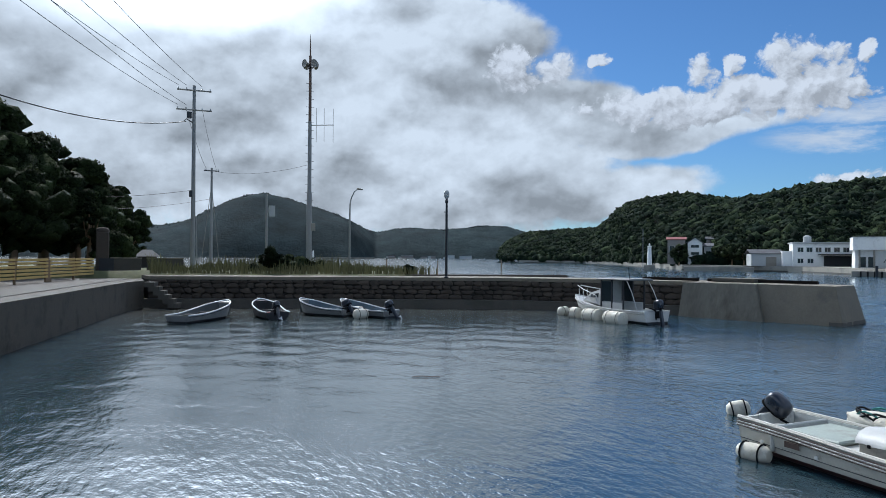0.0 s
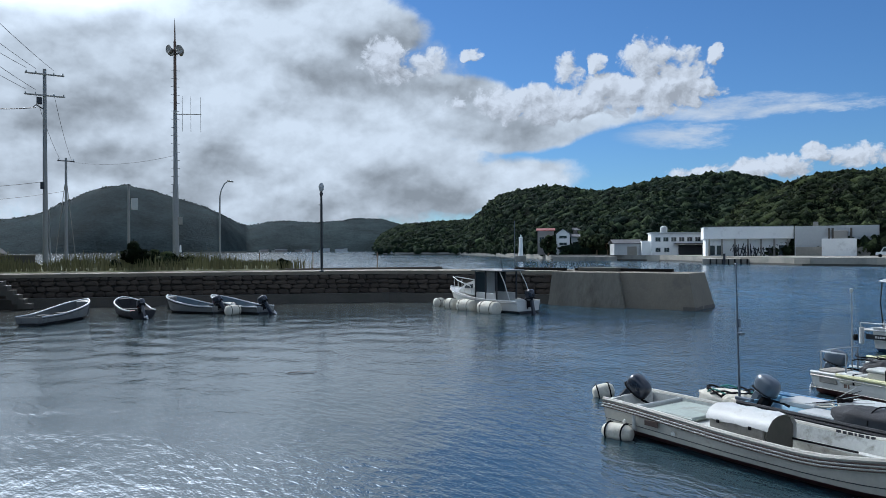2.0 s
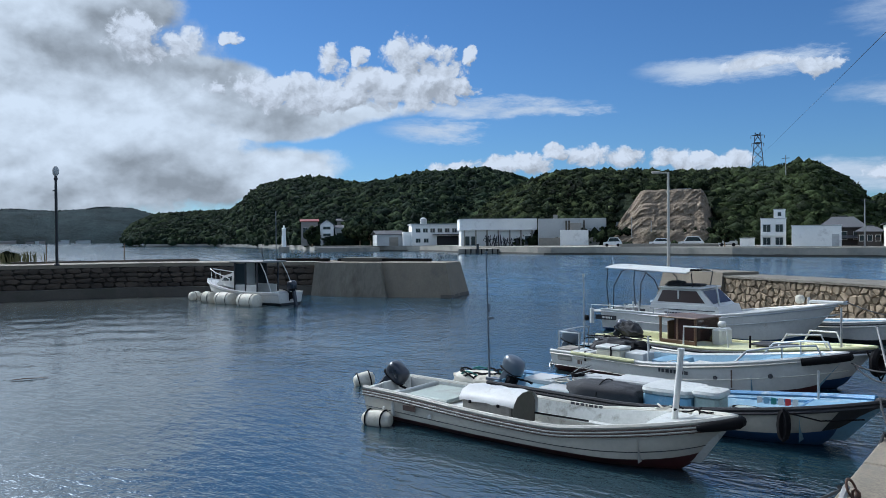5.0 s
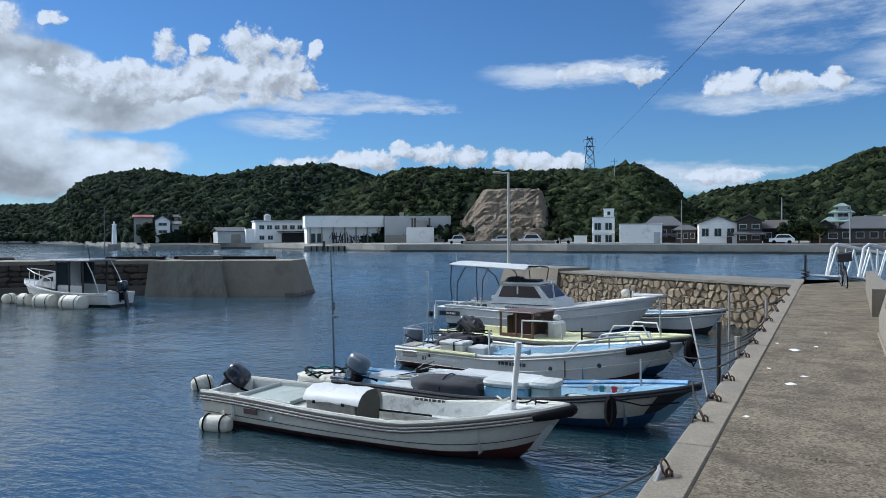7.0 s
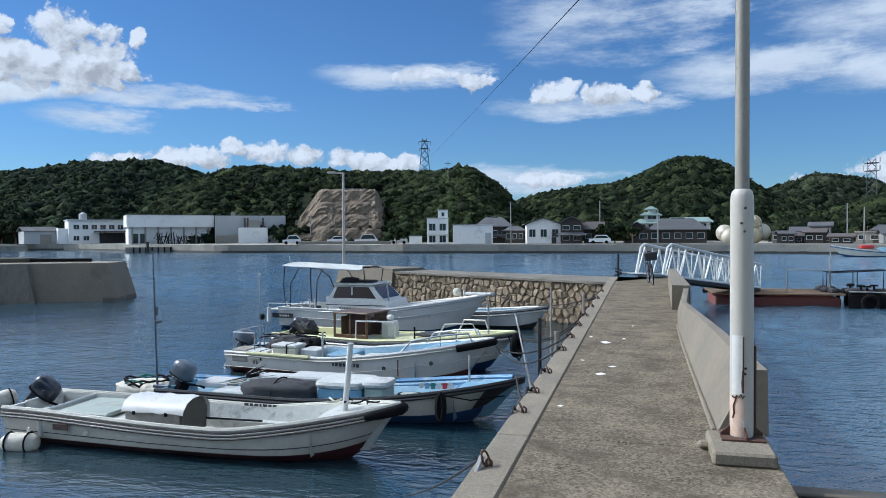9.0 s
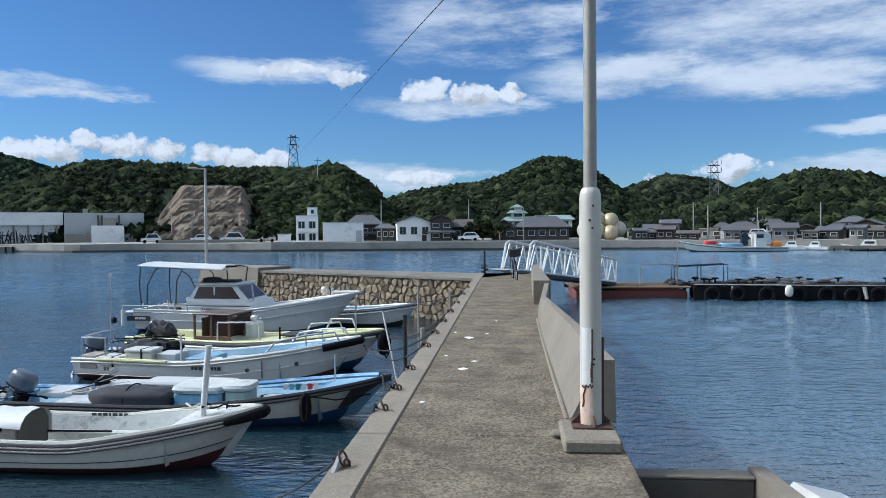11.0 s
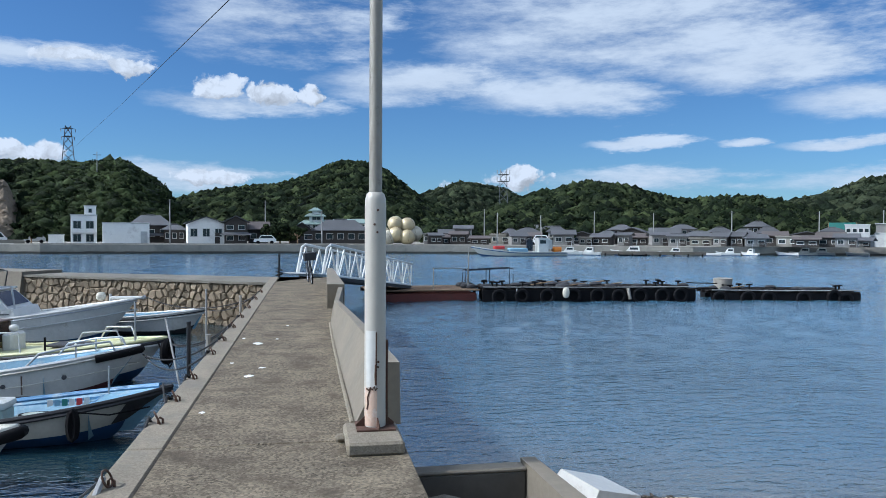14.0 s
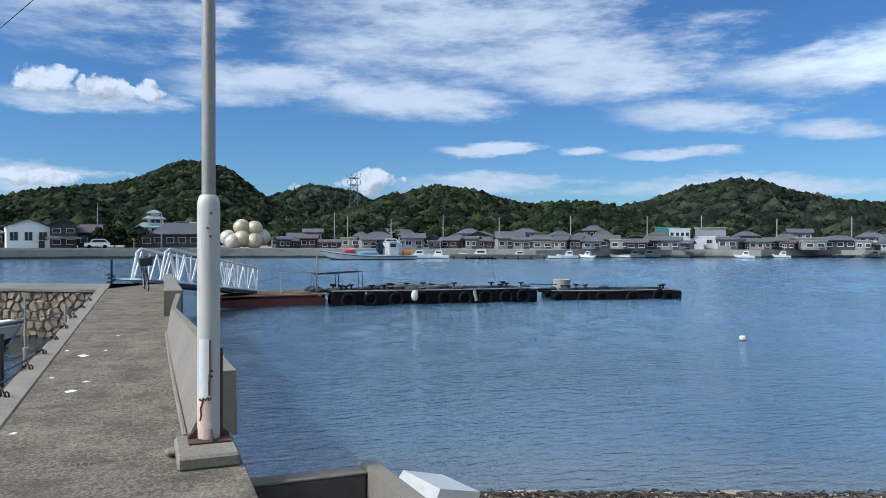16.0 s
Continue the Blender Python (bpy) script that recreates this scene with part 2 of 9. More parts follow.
def glass_mat(name, color=(0.02, 0.03, 0.035), rough=0.06):
    m_ = mat(name, color, rough, vary=0.1, bump=0.0)
    m_.node_tree.nodes["Principled BSDF"].inputs["IOR"].default_value = 1.5
    return m_


CONCRETE = mat("concrete", (0.175, 0.150, 0.112), 0.9, vary=0.3, scale=3.0, bump=0.5, dist=0.006, stain=(0.12, 0.11, 0.09), stain_amount=0.35, stain_scale=0.9)
CONC_DECK = mat("worn pier concrete", (0.150, 0.123, 0.086), 0.95, vary=0.75, scale=5.0, bump=1.0, dist=0.012, stain=(0.075, 0.060, 0.042), stain_amount=0.6, stain_scale=2.2, grit=(55, 0.9), spec=0.2)
CONC_KERB = mat("pale kerb concrete", (0.195, 0.165, 0.120), 0.95, vary=0.4, scale=4.0, bump=0.6, dist=0.005, stain=(0.15, 0.135, 0.11), stain_amount=0.35, grit=(90, 0.35))
CONC_DARK = mat("wet and shaded dark concrete", (0.075, 0.066, 0.053), 0.8, vary=0.35, scale=2.5, bump=0.5, dist=0.01, stain=(0.05, 0.05, 0.035), stain_amount=0.5, stain_scale=0.6)
# stained concrete, darkened further for the shade on the quay's face
QUAY_DARK = mat("grimy shade-dark quay concrete", (0.062, 0.052, 0.038), 0.9, vary=0.35, scale=2.0, bump=0.6, dist=0.01, stain=(0.022, 0.018, 0.013), stain_amount=0.5, stain_scale=0.8)
CONC_FAR = mat("quay concrete", (0.25, 0.232, 0.195), 0.9, vary=0.3, scale=0.6, bump=0.3, stain=(0.10, 0.10, 0.09), stain_amount=0.5, stain_scale=0.15)
STONE = mat("granite stone", (0.195, 0.150, 0.098), 0.88, vary=0.35, scale=5, bump=0.8, dist=0.012, obj_random=0.55, stain=(0.13, 0.11, 0.08), stain_amount=0.3, stain_scale=2.5)
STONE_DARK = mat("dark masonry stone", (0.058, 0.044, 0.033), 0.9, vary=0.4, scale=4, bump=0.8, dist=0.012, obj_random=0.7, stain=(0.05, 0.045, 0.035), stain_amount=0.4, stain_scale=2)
CONC_OLD = mat("old grimy concrete", (0.16, 0.145, 0.115), 0.95, vary=0.4, scale=1.6, bump=0.6, dist=0.012, stain=(0.085, 0.075, 0.055), stain_amount=0.55, stain_scale=0.7, stretch=(1, 1, 0.35))
JOINT = mat("dark joint", (0.035, 0.030, 0.024), 0.95, vary=0.3, scale=6, bump=0.6)
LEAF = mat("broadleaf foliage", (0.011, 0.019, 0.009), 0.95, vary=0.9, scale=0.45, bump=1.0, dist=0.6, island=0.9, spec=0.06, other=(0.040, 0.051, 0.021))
# greyed leaf colour: the air's haze over far hills is mixed in
LEAF_FAR = mat("haze-greyed foliage", (0.016, 0.024, 0.014), 0.95, vary=0.8, scale=0.2, bump=1.0, dist=1.2, island=0.7, spec=0.05, other=(0.046, 0.055, 0.030))
# east hill's backlit side and haze painted in: leaves darker and bluer
LEAF_EAST = mat("backlit hazed hillside foliage", (0.010, 0.020, 0.013), 0.95, vary=0.8, scale=0.35, bump=1.0, dist=0.6, island=0.7, spec=0.05, other=(0.032, 0.045, 0.020))
# bluish because aerial haze over the island is painted into the leaf colour
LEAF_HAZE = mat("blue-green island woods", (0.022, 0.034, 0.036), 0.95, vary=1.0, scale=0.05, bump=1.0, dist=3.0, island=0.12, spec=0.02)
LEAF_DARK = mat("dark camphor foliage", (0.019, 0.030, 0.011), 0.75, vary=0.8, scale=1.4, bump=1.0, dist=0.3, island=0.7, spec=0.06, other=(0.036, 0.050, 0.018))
GRASS = mat("dry reed grass", (0.11, 0.105, 0.042), 0.85, vary=0.4, scale=2.0, bump=0.2, island=0.7)
SOIL = mat("soil and weeds", (0.09, 0.10, 0.04), 0.95, vary=0.5, scale=0.8, bump=0.8, dist=0.05, stain=(0.16, 0.14, 0.09), stain_amount=0.4, stain_scale=0.5)
ROCKFACE = mat("cut cliff rock", (0.20, 0.155, 0.108), 0.95, vary=0.4, scale=0.35, bump=1.0, dist=0.7, stain=(0.13, 0.11, 0.07), stain_amount=0.45, stain_scale=0.16)
SAND = mat("beach sand", (0.30, 0.245, 0.17), 0.95, vary=0.35, scale=8, bump=0.7, dist=0.01, stain=(0.12, 0.095, 0.06), stain_amount=0.4, stain_scale=1.5)
WHITE = mat("white gelcoat", (0.56, 0.555, 0.52), 0.4, vary=0.2, scale=3.5, bump=0.06, stain=(0.36, 0.33, 0.27), stain_amount=0.12, stain_scale=5.0, coat=0.2)
CREAM = mat("aged cream gelcoat", (0.47, 0.45, 0.385), 0.45, vary=0.22, scale=3.5, bump=0.08, stain=(0.30, 0.26, 0.19), stain_amount=0.12, stain_scale=5.0)
DECK_W = mat("deck white", (0.47, 0.48, 0.45), 0.6, vary=0.3, scale=5, bump=0.12, stain=(0.17, 0.16, 0.13), stain_amount=0.42, stain_scale=3.5)
DECK_G = mat("pale green hatch", (0.30, 0.34, 0.30), 0.6, vary=0.3, scale=5, bump=0.15, stain=(0.2, 0.2, 0.16), stain_amount=0.35)
YELLOW = mat("pale yellow deck paint", (0.52, 0.51, 0.28), 0.5, vary=0.1, scale=4, bump=0.08, stain=(0.45, 0.42, 0.25), stain_amount=0.25)
BLUE = mat("boat blue paint", (0.07, 0.20, 0.36), 0.45, vary=0.2, scale=4, bump=0.1, stain=(0.35, 0.42, 0.45), stain_amount=0.3, stain_scale=2.5)
BLUE_L = mat("light blue paint", (0.15, 0.29, 0.39), 0.55, vary=0.28, scale=4, bump=0.12, stain=(0.36, 0.40, 0.40), stain_amount=0.35, stain_scale=4.0)
BLUE_D = mat("blue antifouling", (0.012, 0.06, 0.16), 0.6, vary=0.3, scale=3, bump=0.2)
RED_D = mat("dark red antifouling", (0.06, 0.012, 0.011), 0.65, vary=0.35, scale=3, bump=0.2)
BLACK_R = mat("black rubber", (0.007, 0.007, 0.008), 0.9, vary=0.3, scale=8, bump=0.3, spec=0.15)
DARK_P = mat("dark motor paint", (0.012, 0.017, 0.028), 0.3, vary=0.15, scale=5, bump=0.03, coat=0.3)
GREY_P = mat("grey motor paint", (0.075, 0.095, 0.12), 0.32, vary=0.12, scale=5, bump=0.03, coat=0.3)
TARP = mat("dark canvas", (0.027, 0.028, 0.031), 0.85, vary=0.3, scale=5, bump=0.5, dist=0.02)
WOOD = mat("weathered wood", (0.20, 0.13, 0.075), 0.85, vary=0.35, scale=3, bump=0.4, stretch=(1, 6, 6))
BROWN = mat("brown tinted glass frame", (0.10, 0.055, 0.03), 0.45, vary=0.3, scale=3, bump=0.1)
STEEL = mat("galvanised steel", (0.45, 0.46, 0.47), 0.4, 0.8, vary=0.15, scale=8, bump=0.1)
POLE_W = mat("white painted steel", (0.44, 0.41, 0.355), 0.4, vary=0.10, scale=3, bump=0.08, stain=(0.32, 0.30, 0.26), stain_amount=0.2, stain_scale=6)
POLE_G = mat("pale grey galvanised pole", (0.27, 0.25, 0.215), 0.5, 0.2, vary=0.18, scale=4, bump=0.1, stain=(0.12, 0.09, 0.07), stain_amount=0.15, stain_scale=9)
PYLON_G = mat("dull weathered pylon steel", (0.11, 0.12, 0.135), 0.8, vary=0.2, scale=2, bump=0.1, spec=0.2)
POLE_C = mat("grey concrete pole", (0.26, 0.26, 0.25), 0.85, vary=0.2, scale=2, bump=0.2)
POLE_K = mat("black painted pole", (0.012, 0.013, 0.016), 0.4, vary=0.2, scale=4, bump=0.05)
RUST = mat("rusty steel", (0.075, 0.036, 0.022), 0.9, vary=0.5, scale=14, bump=0.6, dist=0.004, stain=(0.07, 0.03, 0.015), stain_amount=0.5, stain_scale=12)
ROPE = mat("weathered rope", (0.016, 0.016, 0.017), 0.9, vary=0.4, scale=30, bump=0.5, dist=0.003)
FOAM = mat("dirty white float", (0.55, 0.52, 0.43), 0.7, vary=0.15, scale=6, bump=0.3, stain=(0.30, 0.26, 0.18), stain_amount=0.35, stain_scale=4)
PLASTER = mat("white plaster", (0.78, 0.77, 0.73), 0.8, vary=0.10, scale=0.7, bump=0.1, stain=(0.5, 0.48, 0.44), stain_amount=0.3, stain_scale=0.4)
PLASTER_G = mat("grey cladding", (0.42, 0.43, 0.42), 0.75, vary=0.15, scale=0.7, bump=0.1, stain=(0.3, 0.29, 0.27), stain_amount=0.3, stain_scale=0.4)
PLASTER_B = mat("beige wall", (0.25, 0.225, 0.205), 0.8, vary=0.15, scale=0.7, bump=0.1, stain=(0.16, 0.145, 0.12), stain_amount=0.4, stain_scale=0.4)
WALL_OLD = mat("old grey mortar wall", (0.20, 0.195, 0.185), 0.85, vary=0.2, scale=0.7, bump=0.1, stain=(0.11, 0.10, 0.09), stain_amount=0.4, stain_scale=0.4, obj_random=0.4)
BOARD = mat("dark board cladding", (0.042, 0.036, 0.032), 0.85, vary=0.3, scale=1.5, bump=0.3, stretch=(1, 1, 8))
TILE = mat("grey roof tile", (0.075, 0.077, 0.082), 0.8, vary=0.3, scale=1.2, bump=0.5, dist=0.04, obj_random=0.3)
TILE_B = mat("brown roof tile", (0.085, 0.068, 0.06), 0.6, vary=0.3, scale=1.2, bump=0.5, dist=0.04)
TILE_R = mat("red roof", (0.22, 0.05, 0.04), 0.6, vary=0.2, scale=1, bump=0.2)
COPPER = mat("green copper roof", (0.19, 0.26, 0.235), 0.6, vary=0.12, scale=1, bump=0.2)
GLASS = glass_mat("dark window glass")
GLASS_T = glass_mat("tinted cabin glass", (0.035, 0.02, 0.018), 0.08)
GOLD = mat("gold painted sphere", (0.46, 0.38, 0.23), 0.42, 0.25, vary=0.12, scale=0.5, bump=0.05, stain=(0.4, 0.33, 0.2), stain_amount=0.3, stain_scale=0.3)
GOLD_W = mat("weathered cream sphere", (0.44, 0.40, 0.31), 0.5, 0.1, vary=0.15, scale=0.5, bump=0.05, stain=(0.34, 0.29, 0.2), stain_amount=0.3, stain_scale=0.3)
ORANGE = mat("orange paint", (0.75, 0.22, 0.02), 0.5, vary=0.1, bump=0.05)
RED = mat("red paint", (0.45, 0.03, 0.03), 0.5, vary=0.15, bump=0.05)
RED_R = mat("rusty red pontoon steel", (0.11, 0.026, 0.018), 0.75, vary=0.4, scale=2, bump=0.3, stain=(0.06, 0.03, 0.02), stain_amount=0.4)
CABLE = mat("black cable", (0.012, 0.012, 0.013), 0.6, vary=0.1, bump=0.0)
CAR_W = mat("white car paint", (0.75, 0.75, 0.74), 0.3, vary=0.05, bump=0.0, coat=0.5)
FENCE_Y = mat("yellowed fence board", (0.52, 0.35, 0.11), 0.8, vary=0.25, scale=3, bump=0.3, stretch=(1, 1, 5))
ASPHALT = mat("quay paving", (0.11, 0.10, 0.085), 0.95, vary=0.3, scale=3, bump=0.4, stain=(0.10, 0.095, 0.085), stain_amount=0.4, stain_scale=0.5)
WHITE_MARK = mat("white chip", (0.75, 0.75, 0.72), 0.7, vary=0.1, bump=0.1)
GREEN_NET = mat("green net", (0.03, 0.16, 0.14), 0.9, vary=0.3, scale=1, bump=0.3)


# ---- building blocks ----
class Bag:
    """Collects the vertices and faces of one mesh."""

    def __init__(self):
        self.v, self.f = [], []

    def add(self, verts, faces, m=None):
        n = len(self.v)
        self.v += [tuple(m @ Vector(p)) for p in verts] if m is not None else [tuple(p) for p in verts]
        self.f += [tuple(i + n for i in q) for q in faces]
        return self

    def box(self, size, at=(0, 0, 0), c=0.0, m=None):
        """A block of that size round the middle at, with its edges chamfered by c."""
        hx, hy, hz = (s / 2 for s in size)
        c = min(c, hx * 0.9, hy * 0.9, hz * 0.9)
        x, y, z = at
        if c <= 0:
            vs = [(x + a * hx, y + b * hy, z + e * hz) for a in (-1, 1) for b in (-1, 1) for e in (-1, 1)]
            return self.add(vs, [(0, 1, 3, 2), (4, 6, 7, 5), (0, 4, 5, 1), (2, 3, 7, 6), (0, 2, 6, 4), (1, 5, 7, 3)], m)
        vs, idx = [], {}
        for a in (-1, 1):
            for b in (-1, 1):
                for e in (-1, 1):
                    for k, (dx, dy, dz) in enumerate(((0, c, c), (c, 0, c), (c, c, 0))):
                        idx[a, b, e, k] = len(vs)
                        vs.append((x + a * (hx - dx), y + b * (hy - dy), z + e * (hz - dz)))
        fs = []
        q = ((-1, -1), (-1, 1), (1, 1), (1, -1))
        for s in (-1, 1):
            fs.append([idx[s, b, e, 0] for b, e in (q if s < 0 else q[::-1])][::-1])
            fs.append([idx[a, s, e, 1] for a, e in (q if s > 0 else q[::-1])][::-1])
            fs.append([idx[a, b, s, 2] for a, b in (q if s < 0 else q[::-1])][::-1])
        for s in (-1, 1):
            for r in (-1, 1):
                fs.append([idx[s, r, -1, 0], idx[s, r, 1, 0], idx[s, r, 1, 1], idx[s, r, -1, 1]])
                fs.append([idx[s, -1, r, 0], idx[s, 1, r, 0], idx[s, 1, r, 2], idx[s, -1, r, 2]])
                fs.append([idx[-1, s, r, 1], idx[1, s, r, 1], idx[1, s, r, 2], idx[-1, s, r, 2]])
        for a in (-1, 1):
            for b in (-1, 1):
                for e in (-1, 1):
                    fs.append([idx[a, b, e, k] for k in range(3)])
        return self.add(vs, fs, m)

    def prism(self, outline, z0, z1, m=None):
        """An outline in x and y, between two heights."""
        n = len(outline)
        vs = [(x, y, z0) for x, y in outline] + [(x, y, z1) for x, y in outline]
        fs = [tuple(range(n))[::-1], tuple(range(n, 2 * n))] + [(i, (i + 1) % n, n + (i + 1) % n, n + i) for i in range(n)]
        return self.add(vs, fs, m)

    def tube(self, path, r, sides=8, closed=False, flat=1.0):
        """A round bar along a path; r is one radius or one for each point."""
        path = [Vector(p) for p in path]
        rs = [r] * len(path) if isinstance(r, (int, float)) else list(r)
        vs, fs, side = [], [], None
        n = len(path)
        for i, p in enumerate(path):
            a, b = path[(i - 1) % n if closed else max(i - 1, 0)], path[(i + 1) % n if closed else min(i + 1, n - 1)]
            t = (b - a).normalized() if (b - a).length > 1e-9 else Vector((0, 0, 1))
            if side is None:
                side = t.cross(Vector((0, 0, 1)) if abs(t.z) < 0.9 else Vector((1, 0, 0))).normalized()
            side = (side - t * side.dot(t)).normalized()
            up = t.cross(side)
            vs += [p + rs[i] * (math.cos(2 * math.pi * k / sides) * side + flat * math.sin(2 * math.pi * k / sides) * up) for k in range(sides)]
        for i in range(n if closed else n - 1):
            j = (i + 1) % n
            fs += [(i * sides + k, i * sides + (k + 1) % sides, j * sides + (k + 1) % sides, j * sides + k) for k in range(sides)]
        if not closed:
            fs += [tuple(range(sides))[::-1], tuple((n - 1) * sides + k for k in range(sides))]
        return self.add(vs, fs)

    def lathe(self, profile, sides=16, m=None):
        """A profile of (radius, height) turned round z."""
        vs = [(r * math.cos(2 * math.pi * k / sides), r * math.sin(2 * math.pi * k / sides), z) for r, z in profile for k in range(sides)]
        n = len(profile)
        fs = [(i * sides + k, i * sides + (k + 1) % sides, (i + 1) * sides + (k + 1) % sides, (i + 1) * sides + k) for i in range(n - 1) for k in range(sides)]
        fs += [tuple(range(sides))[::-1], tuple((n - 1) * sides + k for k in range(sides))]
        return self.add(vs, fs, m)

    def sheet(self, rows, close=False):
        """A surface through rows of points, each as long as the others."""
        n = len(rows[0])
        vs = [p for row in rows for p in row]
        fs = [(i * n + k, i * n + (k + 1) % n, (i + 1) * n + (k + 1) % n, (i + 1) * n + k) for i in range(len(rows) - 1) for k in range(n if close else n - 1)]
        return self.add(vs, fs)

    def mesh(self, name, material, smooth=False):
        me = bpy.data.meshes.new(name)
        me.from_pydata(self.v, [], self.f)
        me.validate()
        bm = bmesh.new()
        bm.from_mesh(me)
        bmesh.ops.recalc_face_normals(bm, faces=bm.faces)
        bm.to_mesh(me)
        bm.free()
        me.materials.append(material)
        if smooth:
            me.shade_smooth()
            me.set_sharp_from_angle(angle=radians(40))
        return me


def thing(name, label, category, m=None, group="", kind=""):
    ob = new(name)
    ob.empty_display_size = 0.1
    if m is not None:
        ob.matrix_basis = m
    return tagged(ob, label, category, group, kind)


def part(name, bag, material, parent=None, label="", smooth=False, m=None):
    ob = new(name, bag.mesh(name, material, smooth) if isinstance(bag, Bag) else bag)
    if parent is not None:
        ob.parent = parent
    if m is not None:
        ob.matrix_basis = m
    if label:
        ob["label"] = label
    return ob


def setting(name, bag, material, label, category, smooth=False, m=None):
    return tagged(part(name, bag, material, None, "", smooth, m), label, category, "", "structure")


def far(az, dist, z=0.0):
    """A place by bearing from the pier's axis and distance."""
    return Vector((dist * math.cos(radians(az)), dist * math.sin(radians(az)), z))


def table_at(table, a):
    return float(np.interp(a, [p[0] for p in table], [p[1] for p in table]))

# ---- water ----
def water_mat():
    """Clear dark harbour water: wind ripples in relief, ruffled and calm patches, sand showing off the beach."""
    mt = bpy.data.materials.new("harbour water")
    mt.use_nodes = True
    nt = mt.node_tree
    b = nt.nodes["Principled BSDF"]
    b.inputs["Roughness"].default_value, b.inputs["IOR"].default_value = 0.10, 2.2
    geo = nt.nodes.new("ShaderNodeNewGeometry").outputs["Position"]
    where = nt.nodes.new("ShaderNodeSeparateXYZ")
    nt.links.new(geo, where.inputs[0])

    def mapped(sx, sy, turn):
        mp = nt.nodes.new("ShaderNodeMapping")
        mp.inputs["Scale"].default_value, mp.inputs["Rotation"].default_value = (sx, sy, 1), (0, 0, radians(turn))
        nt.links.new(geo, mp.inputs[0])
        return mp.outputs[0]

    def noise_(vec, scale, detail, rough=0.5, color=False):
        n = nt.nodes.new("ShaderNodeTexNoise")
        n.inputs["Scale"].default_value, n.inputs["Detail"].default_value, n.inputs["Roughness"].default_value = scale, detail, rough
        nt.links.new(vec, n.inputs["Vector"])
        return n.outputs["Color"] if color else n.outputs[0]

    def math_(op, a, c):
        n = nt.nodes.new("ShaderNodeMath")
        n.operation = op
        for sock, v in zip(n.inputs, (a, c)):
            if isinstance(v, (int, float)):
                sock.default_value = v
            else:
                nt.links.new(v, sock)
        return n.outputs[0]

    def span(a, lo, hi, to_lo=0.0, to_hi=1.0):
        n = nt.nodes.new("ShaderNodeMapRange")
        n.interpolation_type = "SMOOTHSTEP"
        n.inputs[1].default_value, n.inputs[2].default_value, n.inputs[3].default_value, n.inputs[4].default_value = lo, hi, to_lo, to_hi
        nt.links.new(a, n.inputs[0])
        return n.outputs[0]

    def vec_(op, a, c):
        n = nt.nodes.new("ShaderNodeVectorMath")
        n.operation = op
        for sock, v in zip(n.inputs, (a, c)):
            if isinstance(v, tuple):
                sock.default_value = v
            else:
                nt.links.new(v, sock)
        return n.outputs[0]

    ln = nt.nodes.new("ShaderNodeVectorMath")
    ln.operation = "LENGTH"
    nt.links.new(geo, ln.inputs[0])
    reach = ln.outputs["Value"]
    ripple = noise_(mapped(1.0, 0.42, 24), 6.5, 3, 0.55)
    chop = noise_(mapped(0.9, 0.42, 16), 1.5, 2, 0.5)
    patch = span(noise_(mapped(1.0, 0.35, 10), 0.05, 4, 0.6), 0.36, 0.64, 0.55, 1.35)
    # sheltered inside the basin by the breakwater, ruffled in the bay and the channel
    shelter = span(math_("ADD", math_("MULTIPLY", where.outputs[1], 0.9), math_("MULTIPLY", where.outputs[0], -0.55)), -4.0, 14.0, 1.3, CALM)
    wind = math_("MULTIPLY", patch, shelter)
    h = math_("MULTIPLY", math_("ADD", math_("MULTIPLY", ripple, RIPPLE), math_("MULTIPLY", chop, CHOP)), wind)
    bp = nt.nodes.new("ShaderNodeBump")
    bp.inputs["Strength"].default_value, bp.inputs["Distance"].default_value = 1.0, 1.0
    nt.links.new(h, bp.inputs["Height"])
    # wavelets too small to follow one by one far out
    flat = vec_("MULTIPLY", vec_("SUBTRACT", noise_(mapped(1.0, 0.5, 20), 4.0, 3, 0.5, True), (0.5, 0.5, 0.5)), (1.0, 1.0, 0.0))
    sc = nt.nodes.new("ShaderNodeVectorMath")
    sc.operation = "SCALE"
    nt.links.new(flat, sc.inputs[0])
    nt.links.new(math_("MULTIPLY", span(reach, 12, 60, 0.0, FAR_WIND), wind), sc.inputs["Scale"])
    nt.links.new(vec_("NORMALIZE", vec_("ADD", bp.outputs[0], sc.outputs[0]), (0.0, 0.0, 0.0)), b.inputs["Normal"])
    away = math_("ADD", math_("MULTIPLY", where.outputs[0], 0.94), math_("MULTIPLY", where.outputs[1], -0.34))
    shallow = span(math_("ADD", away, math_("MULTIPLY", math_("SUBTRACT", chop, 0.5), 3.0)), 7.0, 12.5)
    mx = nt.nodes.new("ShaderNodeMix")
    mx.data_type = "RGBA"
    mx.inputs[6].default_value = (0.10, 0.10, 0.085, 1)
    nt.links.new(shallow, mx.inputs[0])
    # bay body brightens away from the pier: bright sky reflection put into the colour
    bay = nt.nodes.new("ShaderNodeMix")
    bay.data_type = "RGBA"
    bay.inputs[6].default_value, bay.inputs[7].default_value = BAY_BODY, SKYLIT_BODY
    nt.links.new(span(where.outputs[1], -7.0, -22.0), bay.inputs[0])
    nt.links.new(bay.outputs[2], mx.inputs[7])
    # basin body darker than the bay's, for depth and dark hull reflections in the colour
    mb = nt.nodes.new("ShaderNodeMix")
    mb.data_type = "RGBA"
    mb.inputs[7].default_value = WATER_BODY
    nt.links.new(mx.outputs[2], mb.inputs[6])
